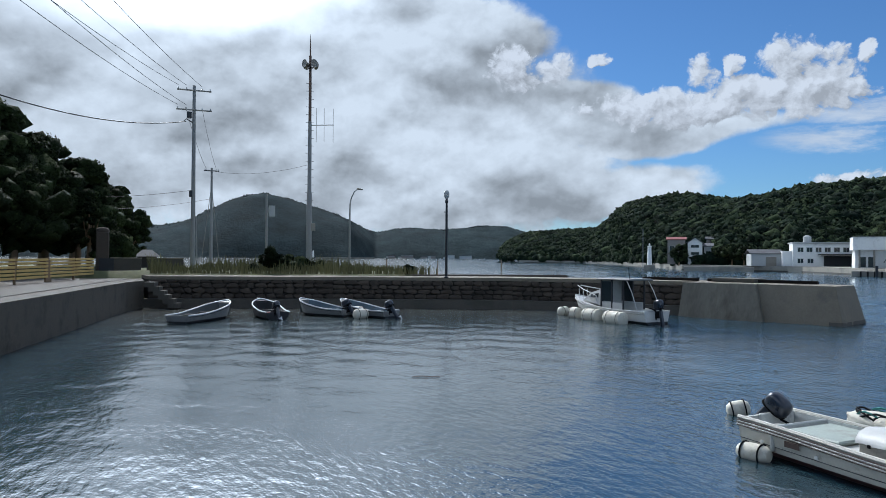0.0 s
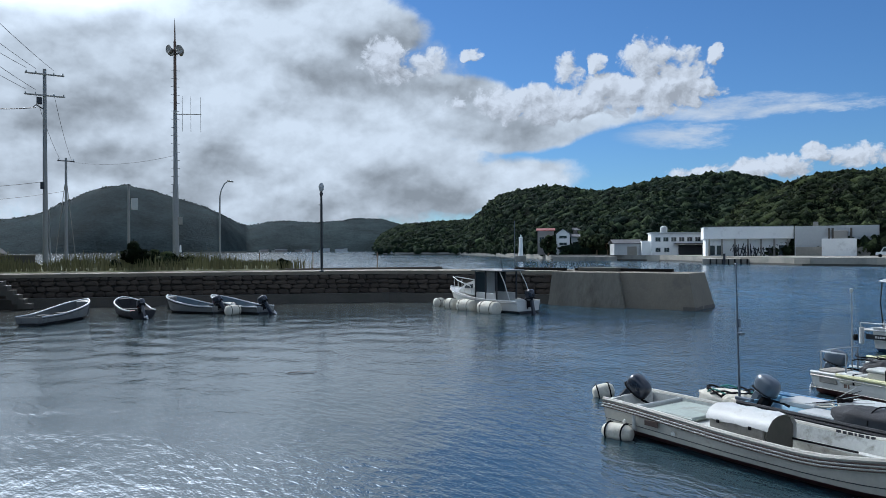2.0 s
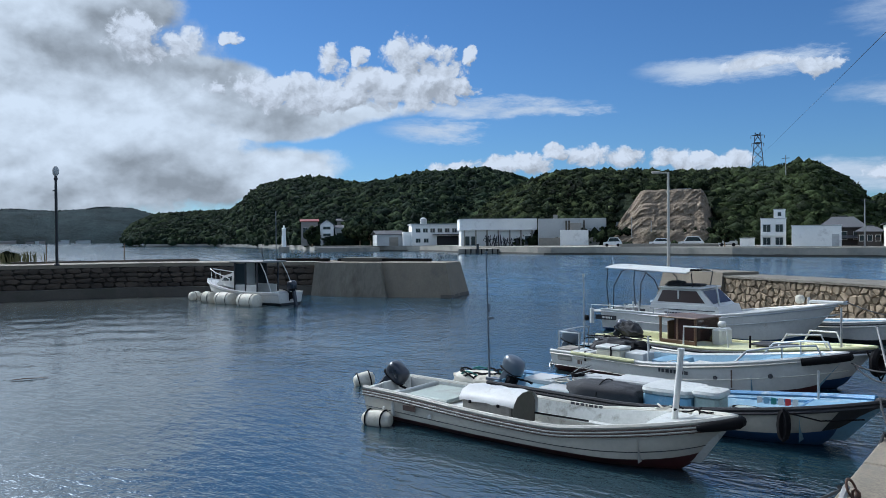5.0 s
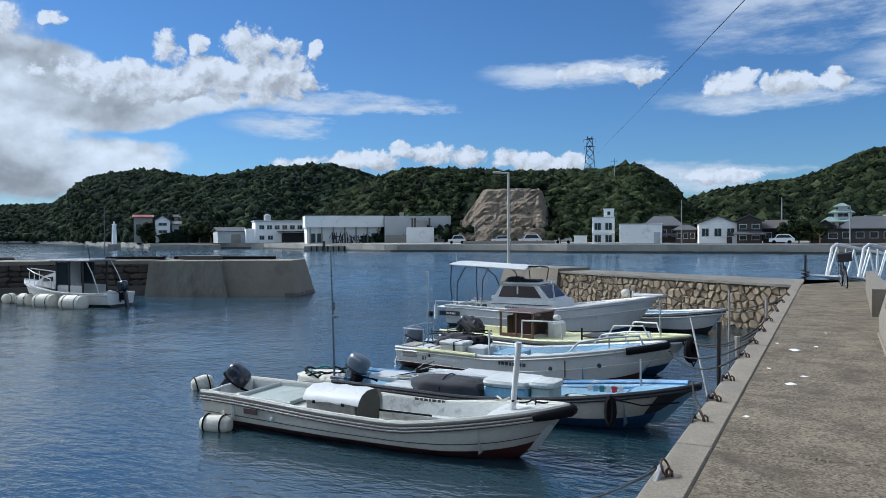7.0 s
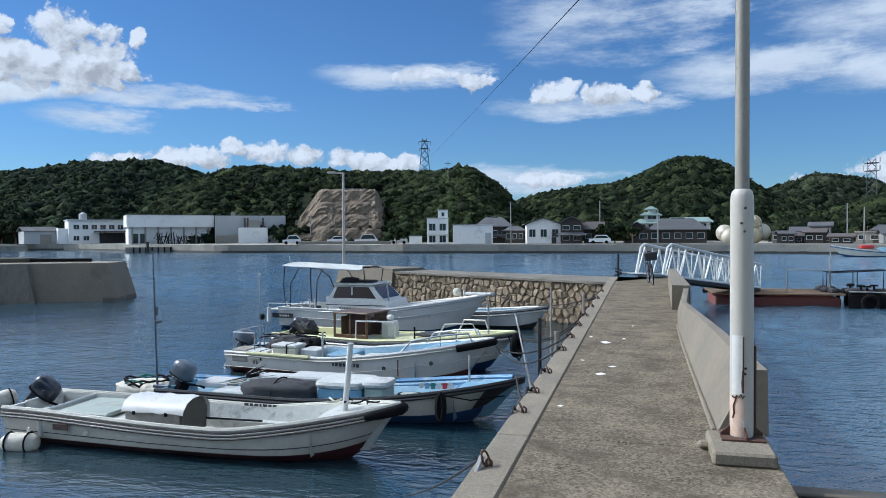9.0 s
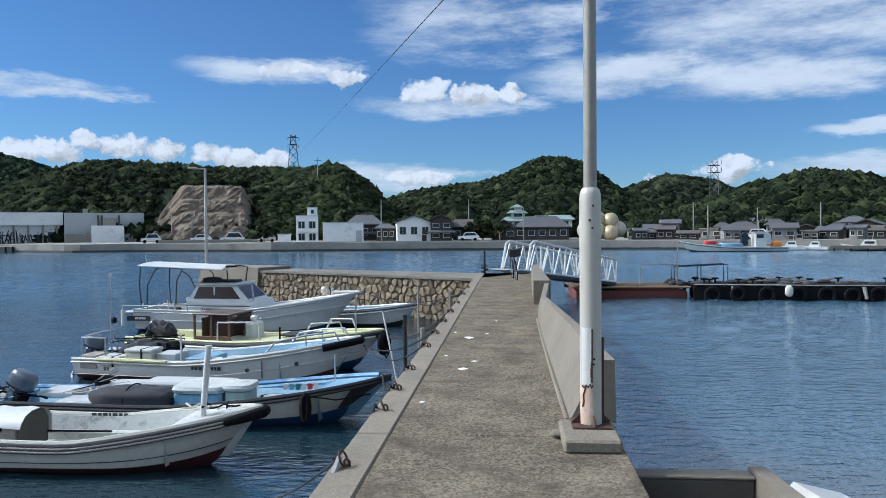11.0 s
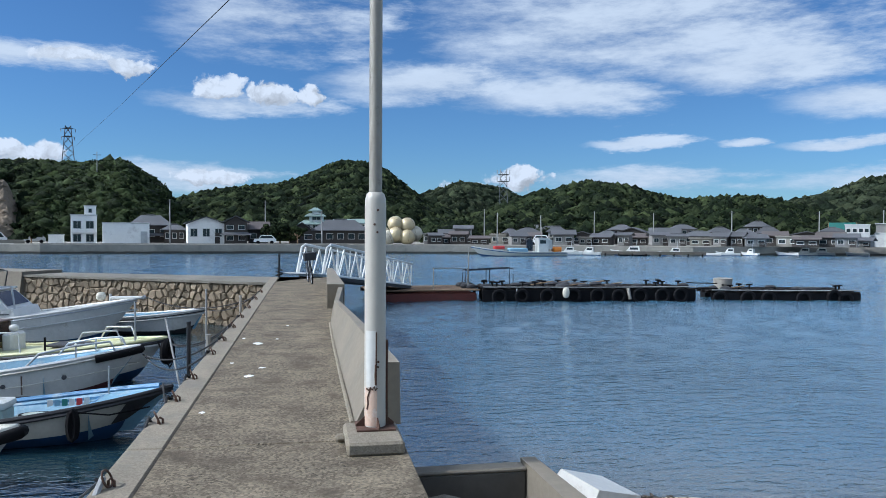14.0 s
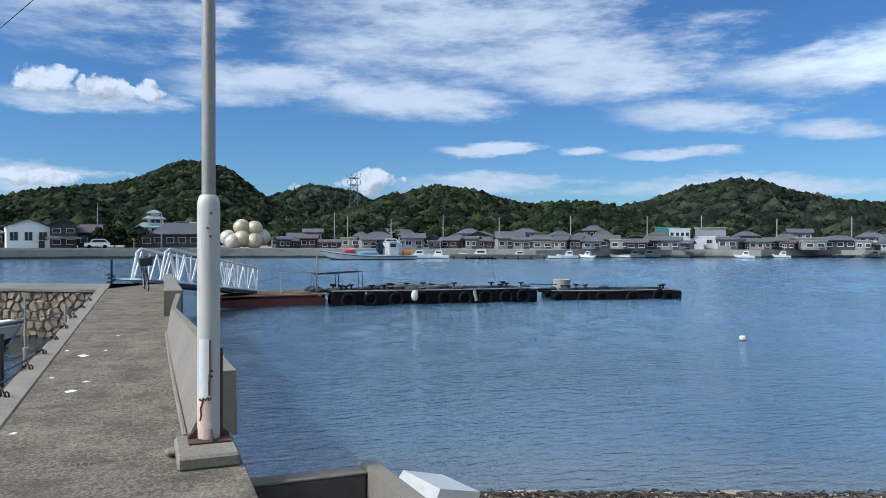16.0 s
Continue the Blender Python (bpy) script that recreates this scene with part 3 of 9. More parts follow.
    nt.links.new(math_("MULTIPLY", span(where.outputs[1], -1.0, 1.0), span(reach, 30, 50, 1.0, 0.0)), mb.inputs[0])
    nt.links.new(mb.outputs[2], b.inputs["Base Color"])
    return mt


WATER_BODY, BAY_BODY, SKYLIT_BODY = (0.013, 0.034, 0.045, 1), (0.034, 0.080, 0.118, 1), (0.066, 0.150, 0.225, 1)
RIPPLE, CHOP, FAR_WIND, CALM = 0.042, 0.026, 0.28, 0.62


def wavy_water():
    """One sheet of water to the horizon: rings round the pier's middle, with low wind waves where they can be seen."""
    rr_, r = [0.5], 4.5
    while r < 175:
        rr_.append(r)
        r += max(0.22, r * 0.006)
    rr_ += [220, 300, 450, 700, 1100, 1800, 3000, 4800]
    az_ = np.radians(np.concatenate([np.arange(-58, 102, 0.36), np.arange(102, 302, 8)]))
    R, A = np.meshgrid(np.array(rr_), az_, indexing="ij")
    X, Y = R * np.cos(A), R * np.sin(A)
    gen = np.random.default_rng(3)
    Z = np.zeros_like(X)
    for k in range(34):
        ln_ = gen.uniform(0.75, 2.6)
        th = gen.normal(0.9, 0.75)
        Z += 0.0042 * ln_ ** 0.7 * np.sin(2 * math.pi / ln_ * (X * math.cos(th) + Y * math.sin(th)) + gen.uniform(0, 6.28))
    gust = 0.75 + 0.45 * np.sin(X * 0.11 + 1.7 * np.sin(Y * 0.07)) * np.sin(Y * 0.09 + 1.3 * np.sin(X * 0.05))
    Z *= gust * np.clip((R - 6) / 34, 0.2, 1.0) * np.where((Y > 3) & (R < 48), 0.6, 1.0) * np.where(R < 180, 1.0, 0.0) * 0.75
    m_, n_ = X.shape
    pts = np.stack([X, Y, Z + SEA], -1).reshape(-1, 3)
    i, j = np.meshgrid(np.arange(m_ - 1), np.arange(n_), indexing="ij")
    j2 = (j + 1) % n_
    f = np.stack([i * n_ + j, (i + 1) * n_ + j, (i + 1) * n_ + j2, i * n_ + j2], -1).reshape(-1, 4)
    me = bpy.data.meshes.new("water")
    me.vertices.add(len(pts))
    me.vertices.foreach_set("co", pts.reshape(-1).astype(np.float32))
    me.loops.add(f.size)
    me.loops.foreach_set("vertex_index", f.reshape(-1).astype(np.int32))
    me.polygons.add(len(f))
    me.polygons.foreach_set("loop_start", np.arange(0, f.size, 4, dtype=np.int32))
    me.polygons.foreach_set("use_smooth", np.ones(len(f), dtype=bool))
    me.update(calc_edges=True)
    me.materials.append(water_mat())
    return me


tagged(new("water", wavy_water()), "rippled blue-grey harbour water", "water", "", "structure")

# ---- the pier in the foreground ----
pier = setting("pier", Bag().prism([(-45, -1.0), (28.4, -1.0), (28.4, 1.05), (-45, 1.05)], SEA - 1.5, -0.06), CONC_DARK, "long concrete pier with a worn grey-brown deck", "pier")
joints = [-45, -30, -18, -10, -4, 1.2, 5.98, 11.6, 14.6, 20.2, 24.9, 28.4]
for a, b in zip(joints, joints[1:]):
    part("slab", Bag().box((b - a - 0.022, 1.776, 0.07), ((a + b) / 2, -0.112, -0.035), 0.006), CONC_DECK, pier)
    part("kerb_stone", Bag().box((b - a - 0.016, 0.278, 0.30), ((a + b) / 2, 0.923, -0.1485), 0.016), CONC_KERB, pier, "pale concrete edge strip")
# stations of the near length: distance, foot, inner and outer edge of its top, height; it bends in and sinks before the far block
LENGTH = [(6.45, -0.66, -0.92, -1.04, 0.52), (9.0, -0.65, -0.88, -0.99, 0.49), (11.2, -0.655, -0.84, -0.93, 0.44), (13.7, -0.68, -0.75, -0.83, 0.41), (16.36, -0.80, -0.92, -1.02, 0.46)]
verts = [v for x, f, i_, o, z in LENGTH for v in ((x, f, -0.01), (x, o - 0.01, -0.01), (x, o, z), (x, i_, z))]
faces = [(0, 1, 2, 3), (16, 19, 18, 17)]
for k in range(0, 16, 4):
    faces += [(k, k + 3, k + 7, k + 4), (k + 3, k + 2, k + 6, k + 7), (k + 2, k + 1, k + 5, k + 6), (k + 1, k, k + 4, k + 5)]
parapet = setting("parapet", Bag().add(verts, faces), CONCRETE, "low weathered concrete parapet along the pier", "parapet")
part("far_length", Bag().prism([(16.36, -1.06), (24.0, -1.06), (24.0, -0.87), (16.36, -0.69)], -0.012, 0.524), CONCRETE, parapet)
part("fillet", Bag().tube([(6.5, -0.645, 0.0), (8.4, -0.64, 0.004), (11.2, -0.645, 0.0), (13.7, -0.67, 0.002)], 0.022, 6), CONC_KERB, parapet, "rough mortar fillet along its foot")

# land behind the camera, the side slipway with its bin-shaped concrete box, and the beach
setting("ground", Bag().prism([(-45, -60), (4.4, -60), (4.4, -1.0), (-45, -1.0)], SEA - 1, -0.9), SOIL, "low shore land behind the pier", "ground")
grid = []
for i in range(40):
    x = 2.5 + i * 0.28
    row = []
    for j in range(60):
        y = -1.2 - j * 0.35
        edge = 8.35 + 0.40 * (y + 4.0)
        zz = SEA + 0.02 - (x - edge) * 0.13 + 0.03 * noise.noise(Vector((x * 1.3, y * 1.3, 0)))
        row.append((x, y, max(zz, SEA - 0.4)))
    grid.append(row)
setting("beach", Bag().sheet(grid), SAND, "narrow brown sand beach with dark seaweed along it", "beach", True)

# ---- stone cross pier ----
XA, XB, XC = Vector((25.25, 1.02, 0)), Vector((30.95, 10.4, 0)), Vector((32.6, 13.6, 0))
dirx = (XB - XA).normalized()
nrm = Vector((dirx.y, -dirx.x, 0))
core = [XA + nrm * 0.14, XB + nrm * 0.14, XB + nrm * 1.9, XA + nrm * 3.0]
cross = setting("cross_pier", Bag().prism([(p.x, p.y) for p in core], SEA - 1.5, -0.085), JOINT, "stone-faced cross pier of rough tan granite", "pier")
cap = [XA - nrm * 0.02, XB - nrm * 0.02, XB + nrm * 1.95, XA + nrm * 3.0]
part("coping", Bag().prism([(p.x, p.y) for p in cap], -0.08, 0.0), CONC_OLD, cross, "worn concrete cap")
dire = (XC - XB).normalized()
nre = Vector((dire.y, -dire.x, 0))
lo = [XB - nre * 0.45, XC - nre * 0.45 + dire * 0.7, XC + nre * 2.4 + dire * 0.7, XB + nre * 2.2]
hi = [XB - nre * 0.05, XC - nre * 0.05, XC + nre * 1.8, XB + nre * 1.9]
bag = Bag().add([(p.x, p.y, SEA - 1.2) for p in lo] + [(p.x, p.y, 0.12) for p in hi], [(0, 1, 2, 3), (4, 5, 6, 7), (0, 1, 5, 4), (1, 2, 6, 5), (2, 3, 7, 6), (3, 0, 4, 7)])
part("end_block", bag, CONCRETE, cross, "battered concrete end block")

# ---- breakwater across the basin ----
BW = [(1.0, 47.2), (11.3, 43.6), (21.3, 39.2), (25.2, 35.2), (27.7, 31.6)]
BW_TOP = 0.34
back = [(31.5, 33.5), (28.0, 38.0), (23.0, 43.0), (12.5, 47.5), (1.0, 51.0)]
inner = [(x + 0.40, y + 0.72) for x, y in BW]
breakwater = setting("breakwater", Bag().prism(inner + back, SEA - 1.0, BW_TOP - 0.2), JOINT, "dark stone-block breakwater with a concrete cap", "breakwater")
part("coping", Bag().prism([(x - 0.05, y - 0.09) for x, y in inner] + back, BW_TOP - 0.196, BW_TOP), CONCRETE, breakwater, "concrete cap slab")
part("ledge", Bag().prism(BW + [(x + 0.3, y + 0.6) for x, y in BW[::-1]], SEA - 1.0, -0.98), CONC_DARK, breakwater, "low tide-stained ledge")
lo = [(27.2, 31.5), (30.1, 23.7), (33.5, 25.0), (32.3, 34.0)]
hi = [(28.0, 31.8), (30.5, 24.7), (32.9, 25.6), (31.8, 33.6)]
bag = Bag().add([(*p, SEA - 1.2) for p in lo] + [(*p, BW_TOP - 0.02) for p in hi], [(0, 1, 2, 3), (4, 5, 6, 7), (0, 1, 5, 4), (1, 2, 6, 5), (2, 3, 7, 6), (3, 0, 4, 7)])
part("end_block", bag, CONCRETE, breakwater, "battered concrete end block")


old_lo = [(26.95, 31.55), (28.55, 26.85), (29.6, 27.2), (28.2, 31.9)]
old_hi = [(27.62, 31.70), (28.98, 28.05), (29.7, 28.4), (28.6, 31.9)]
bag = Bag().add([(*p, SEA - 1.2) for p in old_lo] + [(*p, BW_TOP - 0.03) for p in old_hi], [(0, 1, 2, 3), (4, 5, 6, 7), (0, 1, 5, 4), (1, 2, 6, 5), (2, 3, 7, 6), (3, 0, 4, 7)])
part("old_end_block", bag, CONC_OLD, breakwater, "older grimy battered block against the end")


def tide_band(foot, head, z_foot, z_head, z0, z1, parent):
    """A band of weed and wet grime round the foot of a battered block, 6 mm proud of it."""
    cx, cy = sum(p[0] for p in foot) / len(foot), sum(p[1] for p in foot) / len(foot)
    rows_ = []
    for z in (z0, z1):
        f = (z - z_foot) / (z_head - z_foot)
        ring_ = []
        for i in range(len(foot)):
            for k in range(12):
                q = k / 12
                a, b = foot[i], foot[(i + 1) % len(foot)]
                c, e = head[i], head[(i + 1) % len(head)]
                x, y = (a[0] + (b[0] - a[0]) * q) * (1 - f) + (c[0] + (e[0] - c[0]) * q) * f, (a[1] + (b[1] - a[1]) * q) * (1 - f) + (c[1] + (e[1] - c[1]) * q) * f
                g_ = 1 + 0.006 / math.hypot(x - cx, y - cy)
                up = 0.05 * noise.noise(Vector((x * 1.7, y * 1.7, 3))) if z == z1 else 0.0
                ring_.append((cx + (x - cx) * g_, cy + (y - cy) * g_, z + up))
        rows_.append(ring_ + ring_[:1])
    return part("tide_band", Bag().sheet(rows_), CONC_DARK, parent, "dark band of weed at the waterline")


tide_band(lo, hi, SEA - 1.2, BW_TOP - 0.02, SEA - 0.3, SEA + 0.16, breakwater)

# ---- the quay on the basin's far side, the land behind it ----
setting("quay", Bag().prism([(-9.2, 0.9), (-3.5, 26.0), (-2.35, 31.8), (0.1, 44.2), (1.05, 47.3), (1.0, 52.0), (-16, 56), (-30, 30), (-30, 0.9)], SEA - 1.0, 0.1), QUAY_DARK, "concrete quay with a stained, shade-darkened vertical face", "quay")
g = []
for i in range(46):
    x = -60 + i * 1.8
    row = []
    for j in range(46):
        y = 44.5 + j * 1.05
        edge = 47.6 - max(x, 0) * 0.32
        inside = min(max((y - edge - 1.2) / 3.0, 0), 1) * min(max(((68.5 if x > 2 else 90) - y) / 3.0, 0), 1) * min(max((22 + (y - 55) * 0.2 - x) / 2.0, 0), 1)
        row.append((x, y, -2.2 + inside * 2.75 + inside * 0.12 * noise.noise(Vector((x * 0.3, y * 0.3, 0)))))
    g.append(row)
setting("grassy_ground", Bag().sheet(g), SOIL, "weedy ground on the spit behind the breakwater", "ground", True)
setting("quay_road", Bag().prism([(-10, 0.9), (-4.6, 26.0), (-1.0, 44.6), (0.4, 50.5), (-16, 54), (-29, 30), (-29, 0.9)], 0.09, 0.125), ASPHALT, "dusty paved road along the quay", "road")
stairs = thing("quay_steps", "worn concrete steps down to the water", "steps", pose(0.9, 46.0, 0, 0, 0, -20))
for k in range(6):
    part("step", Bag().box((0.62, 0.7, 0.30), (0.45 + 0.27 * k, 0.25, -0.10 - 0.24 * k), 0.02), CONC_DARK, stairs)

# ---- hills ----
ico_bm = {}
for level in (1, 2, 3):
    bm = bmesh.new()
    bmesh.ops.create_icosphere(bm, subdivisions=level, radius=1.0)
    ico_bm[level] = (np.array([v.co[:] for v in bm.verts]), np.array([[v.index for v in f.verts] for f in bm.faces]))
    bm.free()
rng = np.random.default_rng(7)


def crowns(name, places, radii, level, material, rough=0.75, flat=0.8, tufts=0, tuft=0.26):
    """Many lumpy tree crowns as one mesh, each with leaf tufts standing out all round."""
    base, faces = ico_bm[level]
    n, k = len(places), len(base)
    places, radii = np.asarray(places, float), np.asarray(radii, float)
    lump = 1 + rough * (rng.random((n, k)) - 0.5) * 1.6
    low = rng.normal(size=(n, 3))
    low /= np.linalg.norm(low, axis=1)[:, None]
    lump += 0.28 * (base[None] * low[:, None]).sum(-1)
    pts = places[:, None] + base[None] * (lump * radii[:, None])[..., None] * np.array([1, 1, flat])
    f = (faces[None] + (np.arange(n) * k)[:, None, None]).reshape(-1, 3)
    if tufts:
        q = n * tufts
        out = rng.normal(size=(q, 3))
        out[:, 2] = np.abs(out[:, 2]) * 1.1 - 0.35
        out /= np.linalg.norm(out, axis=1)[:, None]
        rad = np.repeat(radii, tufts)
        mid = np.repeat(places, tufts, axis=0) + out * (rad * rng.uniform(0.80, 1.22, q))[:, None] * np.array([1, 1, flat])
        nor = out + 0.75 * rng.normal(size=(q, 3))
        nor /= np.linalg.norm(nor, axis=1)[:, None]
        side = np.cross(nor, rng.normal(size=(q, 3)))
        side /= np.linalg.norm(side, axis=1)[:, None] + 1e-9
        up = np.cross(nor, side)
        s1, s2 = (rad * rng.uniform(0.6, 1.2, q) * tuft)[:, None], (rad * rng.uniform(0.35, 0.8, q) * tuft)[:, None]
        quad = np.stack([mid - side * s1, mid - up * s2 + nor * s2 * 0.3, mid + side * s1, mid + up * s2 + nor * s2 * 0.3], 1)
        i0 = n * k + np.arange(q)[:, None] * 4
        f = np.concatenate([f, i0 + np.array([0, 1, 2]), i0 + np.array([0, 2, 3])])
        pts = np.concatenate([pts.reshape(-1, 3), quad.reshape(-1, 3)])
    me = bpy.data.meshes.new(name)
    me.vertices.add(pts.size // 3)
    me.vertices.foreach_set("co", pts.reshape(-1).astype(np.float32))
    me.loops.add(len(f) * 3)
    me.loops.foreach_set("vertex_index", f.reshape(-1).astype(np.int32))
    me.polygons.add(len(f))
    me.polygons.foreach_set("loop_start", np.arange(0, len(f) * 3, 3, dtype=np.int32))
    me.update(calc_edges=True)
    me.materials.append(material)
    return me


HILL_FAR = [(57.5, 1.9), (60.5, 2), (61.8, 2.33), (63.5, 2.5), (66.6, 2.1), (68.8, 2.25), (70.5, 2.2), (72, 1.84), (73.1, 2.34), (74.8, 3.19), (77.4, 4),
            (80.3, 4.78), (81.5, 4.62), (83.1, 4.08), (85.5, 2.78), (87.4, 2.2), (89.1, 2.1), (94, 2.2), (104, 2.4)]
HILL_E = [(29, 3.2), (32, 4.2), (33.7, 4.83), (36.2, 5.37), (40.8, 5.1), (43.7, 4.52), (45.7, 4.28), (48.4, 4.8), (50.9, 4.61), (52.9, 4.18), (54.2, 3.05), (55, 2.33),
          (58.1, 2.16), (60.5, 1.9), (61.8, 1.33), (62.5, 0.4)]
HILL_C = [(9, 1.5), (9.6, 2.2), (10.3, 3.48), (11.5, 4.34), (12.8, 5.2), (14, 5.16), (15.6, 4.86), (18.6, 4.84), (22.4, 4.9), (24.6, 5), (26.8, 5.03), (29.4, 5.17), (31.5, 4.83),
          (32.4, 4.53), (33.7, 3.97), (35.4, 3.11), (36.5, 1.5)]
HILL_V = [(-12, 1.8), (-10.4, 2.58), (-8.9, 3.1), (-7.4, 4.06), (-5.6, 5.49), (-4.1, 5.92), (-2.2, 5.84), (-.2, 4.83), (2.3, 4.18), (4.8, 3.93), (7.3, 3.54), (9.7, 2.88), (12.1, 2.2), (16, 1.8)]
HILL_V2 = [(-19.5, 1.5), (-17.9, 2.18), (-16.2, 3.04), (-14.2, 3.82), (-11.6, 4.11), (-8.9, 3.2), (-6.5, 2.25)]
HILL_S = [(-45, 1.1), (-39.3, 1.63), (-36.9, 2.19), (-34.8, 2.79), (-33.2, 3.23), (-31.1, 3.16), (-28.5, 2.95), (-25.9, 3.55), (-23.7, 4.13), (-21.8, 4.38), (-19.8, 4.14), (-17.4, 3.44),
          (-16.2, 2.95), (-14.2, 2.43), (-11.6, 1.6), (-9, 1.2)]
HILL_W = [(-75, 2.0), (-62, 2.4), (-52.5, 2.83), (-49.6, 3.09), (-46.8, 3.74), (-45, 4.46), (-43.2, 4.64), (-40.1, 4.1), (-37.7, 3.31), (-34.8, 2.71), (-32.8, 2.21), (-29, 1.6)]


def hill(name, ridge, front, deep, label, radius, count, level, leaf, foot=0.4, step=0.4, lift=1.3, bare=None, dark=None, tufts=18):
    """A wooded hill: its skyline by bearing and height, its foot by bearing and distance, its depth."""
    a0, a1 = ridge[0][0], ridge[-1][0]
    cols = np.arange(a0, a1 + step, step)
    rows = np.linspace(0, 1.7, 22)
    seed = len(name) * 3.7

    def place(a, u):
        f = table_at(front, a)
        dist = f + deep * u
        top = 1.6 + (f + deep) * math.tan(radians(table_at(ridge, a))) - radius * lift
        s = math.sin(min(u, 1.0) * math.pi / 2) ** 0.8 if u <= 1 else max(0.0, 1 - 0.9 * (u - 1))
        wob = 1 - (1 - min(u, 1)) * 0.35 * (0.5 + 0.5 * noise.noise(Vector((a * 0.35, u * 3, seed))))
        z = foot + (top - foot) * s * wob
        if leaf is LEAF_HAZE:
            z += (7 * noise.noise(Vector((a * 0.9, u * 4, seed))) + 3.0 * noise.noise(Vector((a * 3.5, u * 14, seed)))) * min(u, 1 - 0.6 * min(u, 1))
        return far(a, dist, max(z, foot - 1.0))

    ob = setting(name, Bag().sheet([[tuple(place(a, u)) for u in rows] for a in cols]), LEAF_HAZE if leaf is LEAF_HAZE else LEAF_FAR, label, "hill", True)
    aa = rng.uniform(a0 + 0.1, a1 - 0.1, count)
    uu = np.clip(rng.uniform(0.8 if leaf is LEAF_HAZE else -0.02, 1.08, count), 0, 1.1)
    pts = np.array([place(a, u) for a, u in zip(aa, uu)])
    rr = radius * rng.uniform(0.6, 1.3, count)
    if bare:
        keep = ~((aa > bare[0]) & (aa < bare[1]) & (uu < bare[2]))
        aa, uu, pts, rr = aa[keep], uu[keep], pts[keep], rr[keep]
    pts[:, 2] += rr * 0.25
    if dark is not None:
        far_side = aa < dark
        grove = new("grove", crowns("grove", pts[far_side], rr[far_side], level, LEAF_DARK, tufts=tufts))
        tagged(grove, "dark green evergreen grove at the hill's end", "woods", "", "stuff")
        pts, rr = pts[~far_side], rr[~far_side]
    woods = new(name.replace("hill", "woods"), crowns(name + "_woods", pts, rr, level, leaf, tufts=tufts))
    tagged(woods, "dense green broadleaf woods covering a hill", "woods", "", "stuff")
    return ob


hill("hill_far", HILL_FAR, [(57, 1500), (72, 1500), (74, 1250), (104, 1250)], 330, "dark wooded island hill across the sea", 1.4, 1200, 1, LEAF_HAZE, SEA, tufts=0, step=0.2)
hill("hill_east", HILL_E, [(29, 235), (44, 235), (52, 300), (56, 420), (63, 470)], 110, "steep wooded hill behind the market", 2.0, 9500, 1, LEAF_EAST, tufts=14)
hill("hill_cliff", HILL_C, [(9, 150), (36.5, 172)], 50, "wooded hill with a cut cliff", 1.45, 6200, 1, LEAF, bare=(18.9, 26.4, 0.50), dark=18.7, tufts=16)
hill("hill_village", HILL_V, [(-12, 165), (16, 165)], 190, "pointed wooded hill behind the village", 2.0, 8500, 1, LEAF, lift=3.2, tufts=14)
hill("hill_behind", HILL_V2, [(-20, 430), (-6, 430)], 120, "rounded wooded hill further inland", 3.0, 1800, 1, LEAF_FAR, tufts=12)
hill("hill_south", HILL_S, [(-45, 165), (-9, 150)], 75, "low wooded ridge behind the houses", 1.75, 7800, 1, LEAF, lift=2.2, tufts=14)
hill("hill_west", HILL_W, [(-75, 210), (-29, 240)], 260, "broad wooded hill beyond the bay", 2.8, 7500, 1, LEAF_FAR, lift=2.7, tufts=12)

# woods coming down to the water east of the market
ga = np.random.default_rng(21)
wa = np.concatenate([ga.uniform(44.2, 61.0, 520), ga.uniform(44.5, 52.0, 200)])
wd = np.array([np.interp(a, [44, 49, 52, 56, 61.5], [206, 217, 294, 424, 460]) for a in wa]) + ga.uniform(0, 26, len(wa))
wz = ga.uniform(0.4, 7.5, len(wa)) * np.clip((wd - np.array([np.interp(a, [44, 49, 52, 56, 61.5], [206, 217, 294, 424, 460]) for a in wa])) / 14, 0.25, 1.0)
keep = ~((wa > 46.4) & (wa < 49.9) & (wd < 226)) | (wz < 1.6)
tagged(new("shore_woods", crowns("shore_woods", [tuple(far(a, q, z)) for a, q, z in zip(wa[keep], wd[keep], wz[keep])], ga.uniform(1.3, 2.6, int(keep.sum())), 1, LEAF_EAST, tufts=22)), "dark green woods coming down to the water", "woods", "", "stuff")

# ---- far shore ground and sea walls ----
SHORE = [(-80, 158), (-50, 156), (-45, 140), (-39, 138), (-29, 122), (-15, 121), (-8, 121), (0, 121), (10, 122), (18, 125), (26.8, 137), (31.6, 140), (37.2, 162), (41.3, 192), (46, 200), (49, 210), (52, 290), (56, 420), (61.5, 455)]
SHORE_Z = -0.12
bag = Bag()
angles = np.arange(-80, 61.5, 1.0)
bag.sheet([[tuple(far(a, table_at(SHORE, a), SEA - 1)), tuple(far(a, table_at(SHORE, a), SHORE_Z)), tuple(far(a, table_at(SHORE, a) + 12, SHORE_Z + 0.02)), tuple(far(a, table_at(SHORE, a) + 60, SHORE_Z + 0.25)), tuple(far(a, table_at(SHORE, a) + 420, SHORE_Z + 0.6))] for a in angles])
setting("far_shore", bag, CONC_FAR, "far shore with a concrete sea wall and village ground", "ground")
bag = Bag()
angles = np.arange(-13.5, 19.6, 0.5)
bag.sheet([[tuple(far(a, table_at(SHORE, a) + k, z)) for k, z in ((1.2, SHORE_Z - 0.2), (1.25, SHORE_Z + 0.16), (1.6, SHORE_Z + 0.16), (1.65, SHORE_Z - 0.2))] for a in angles])
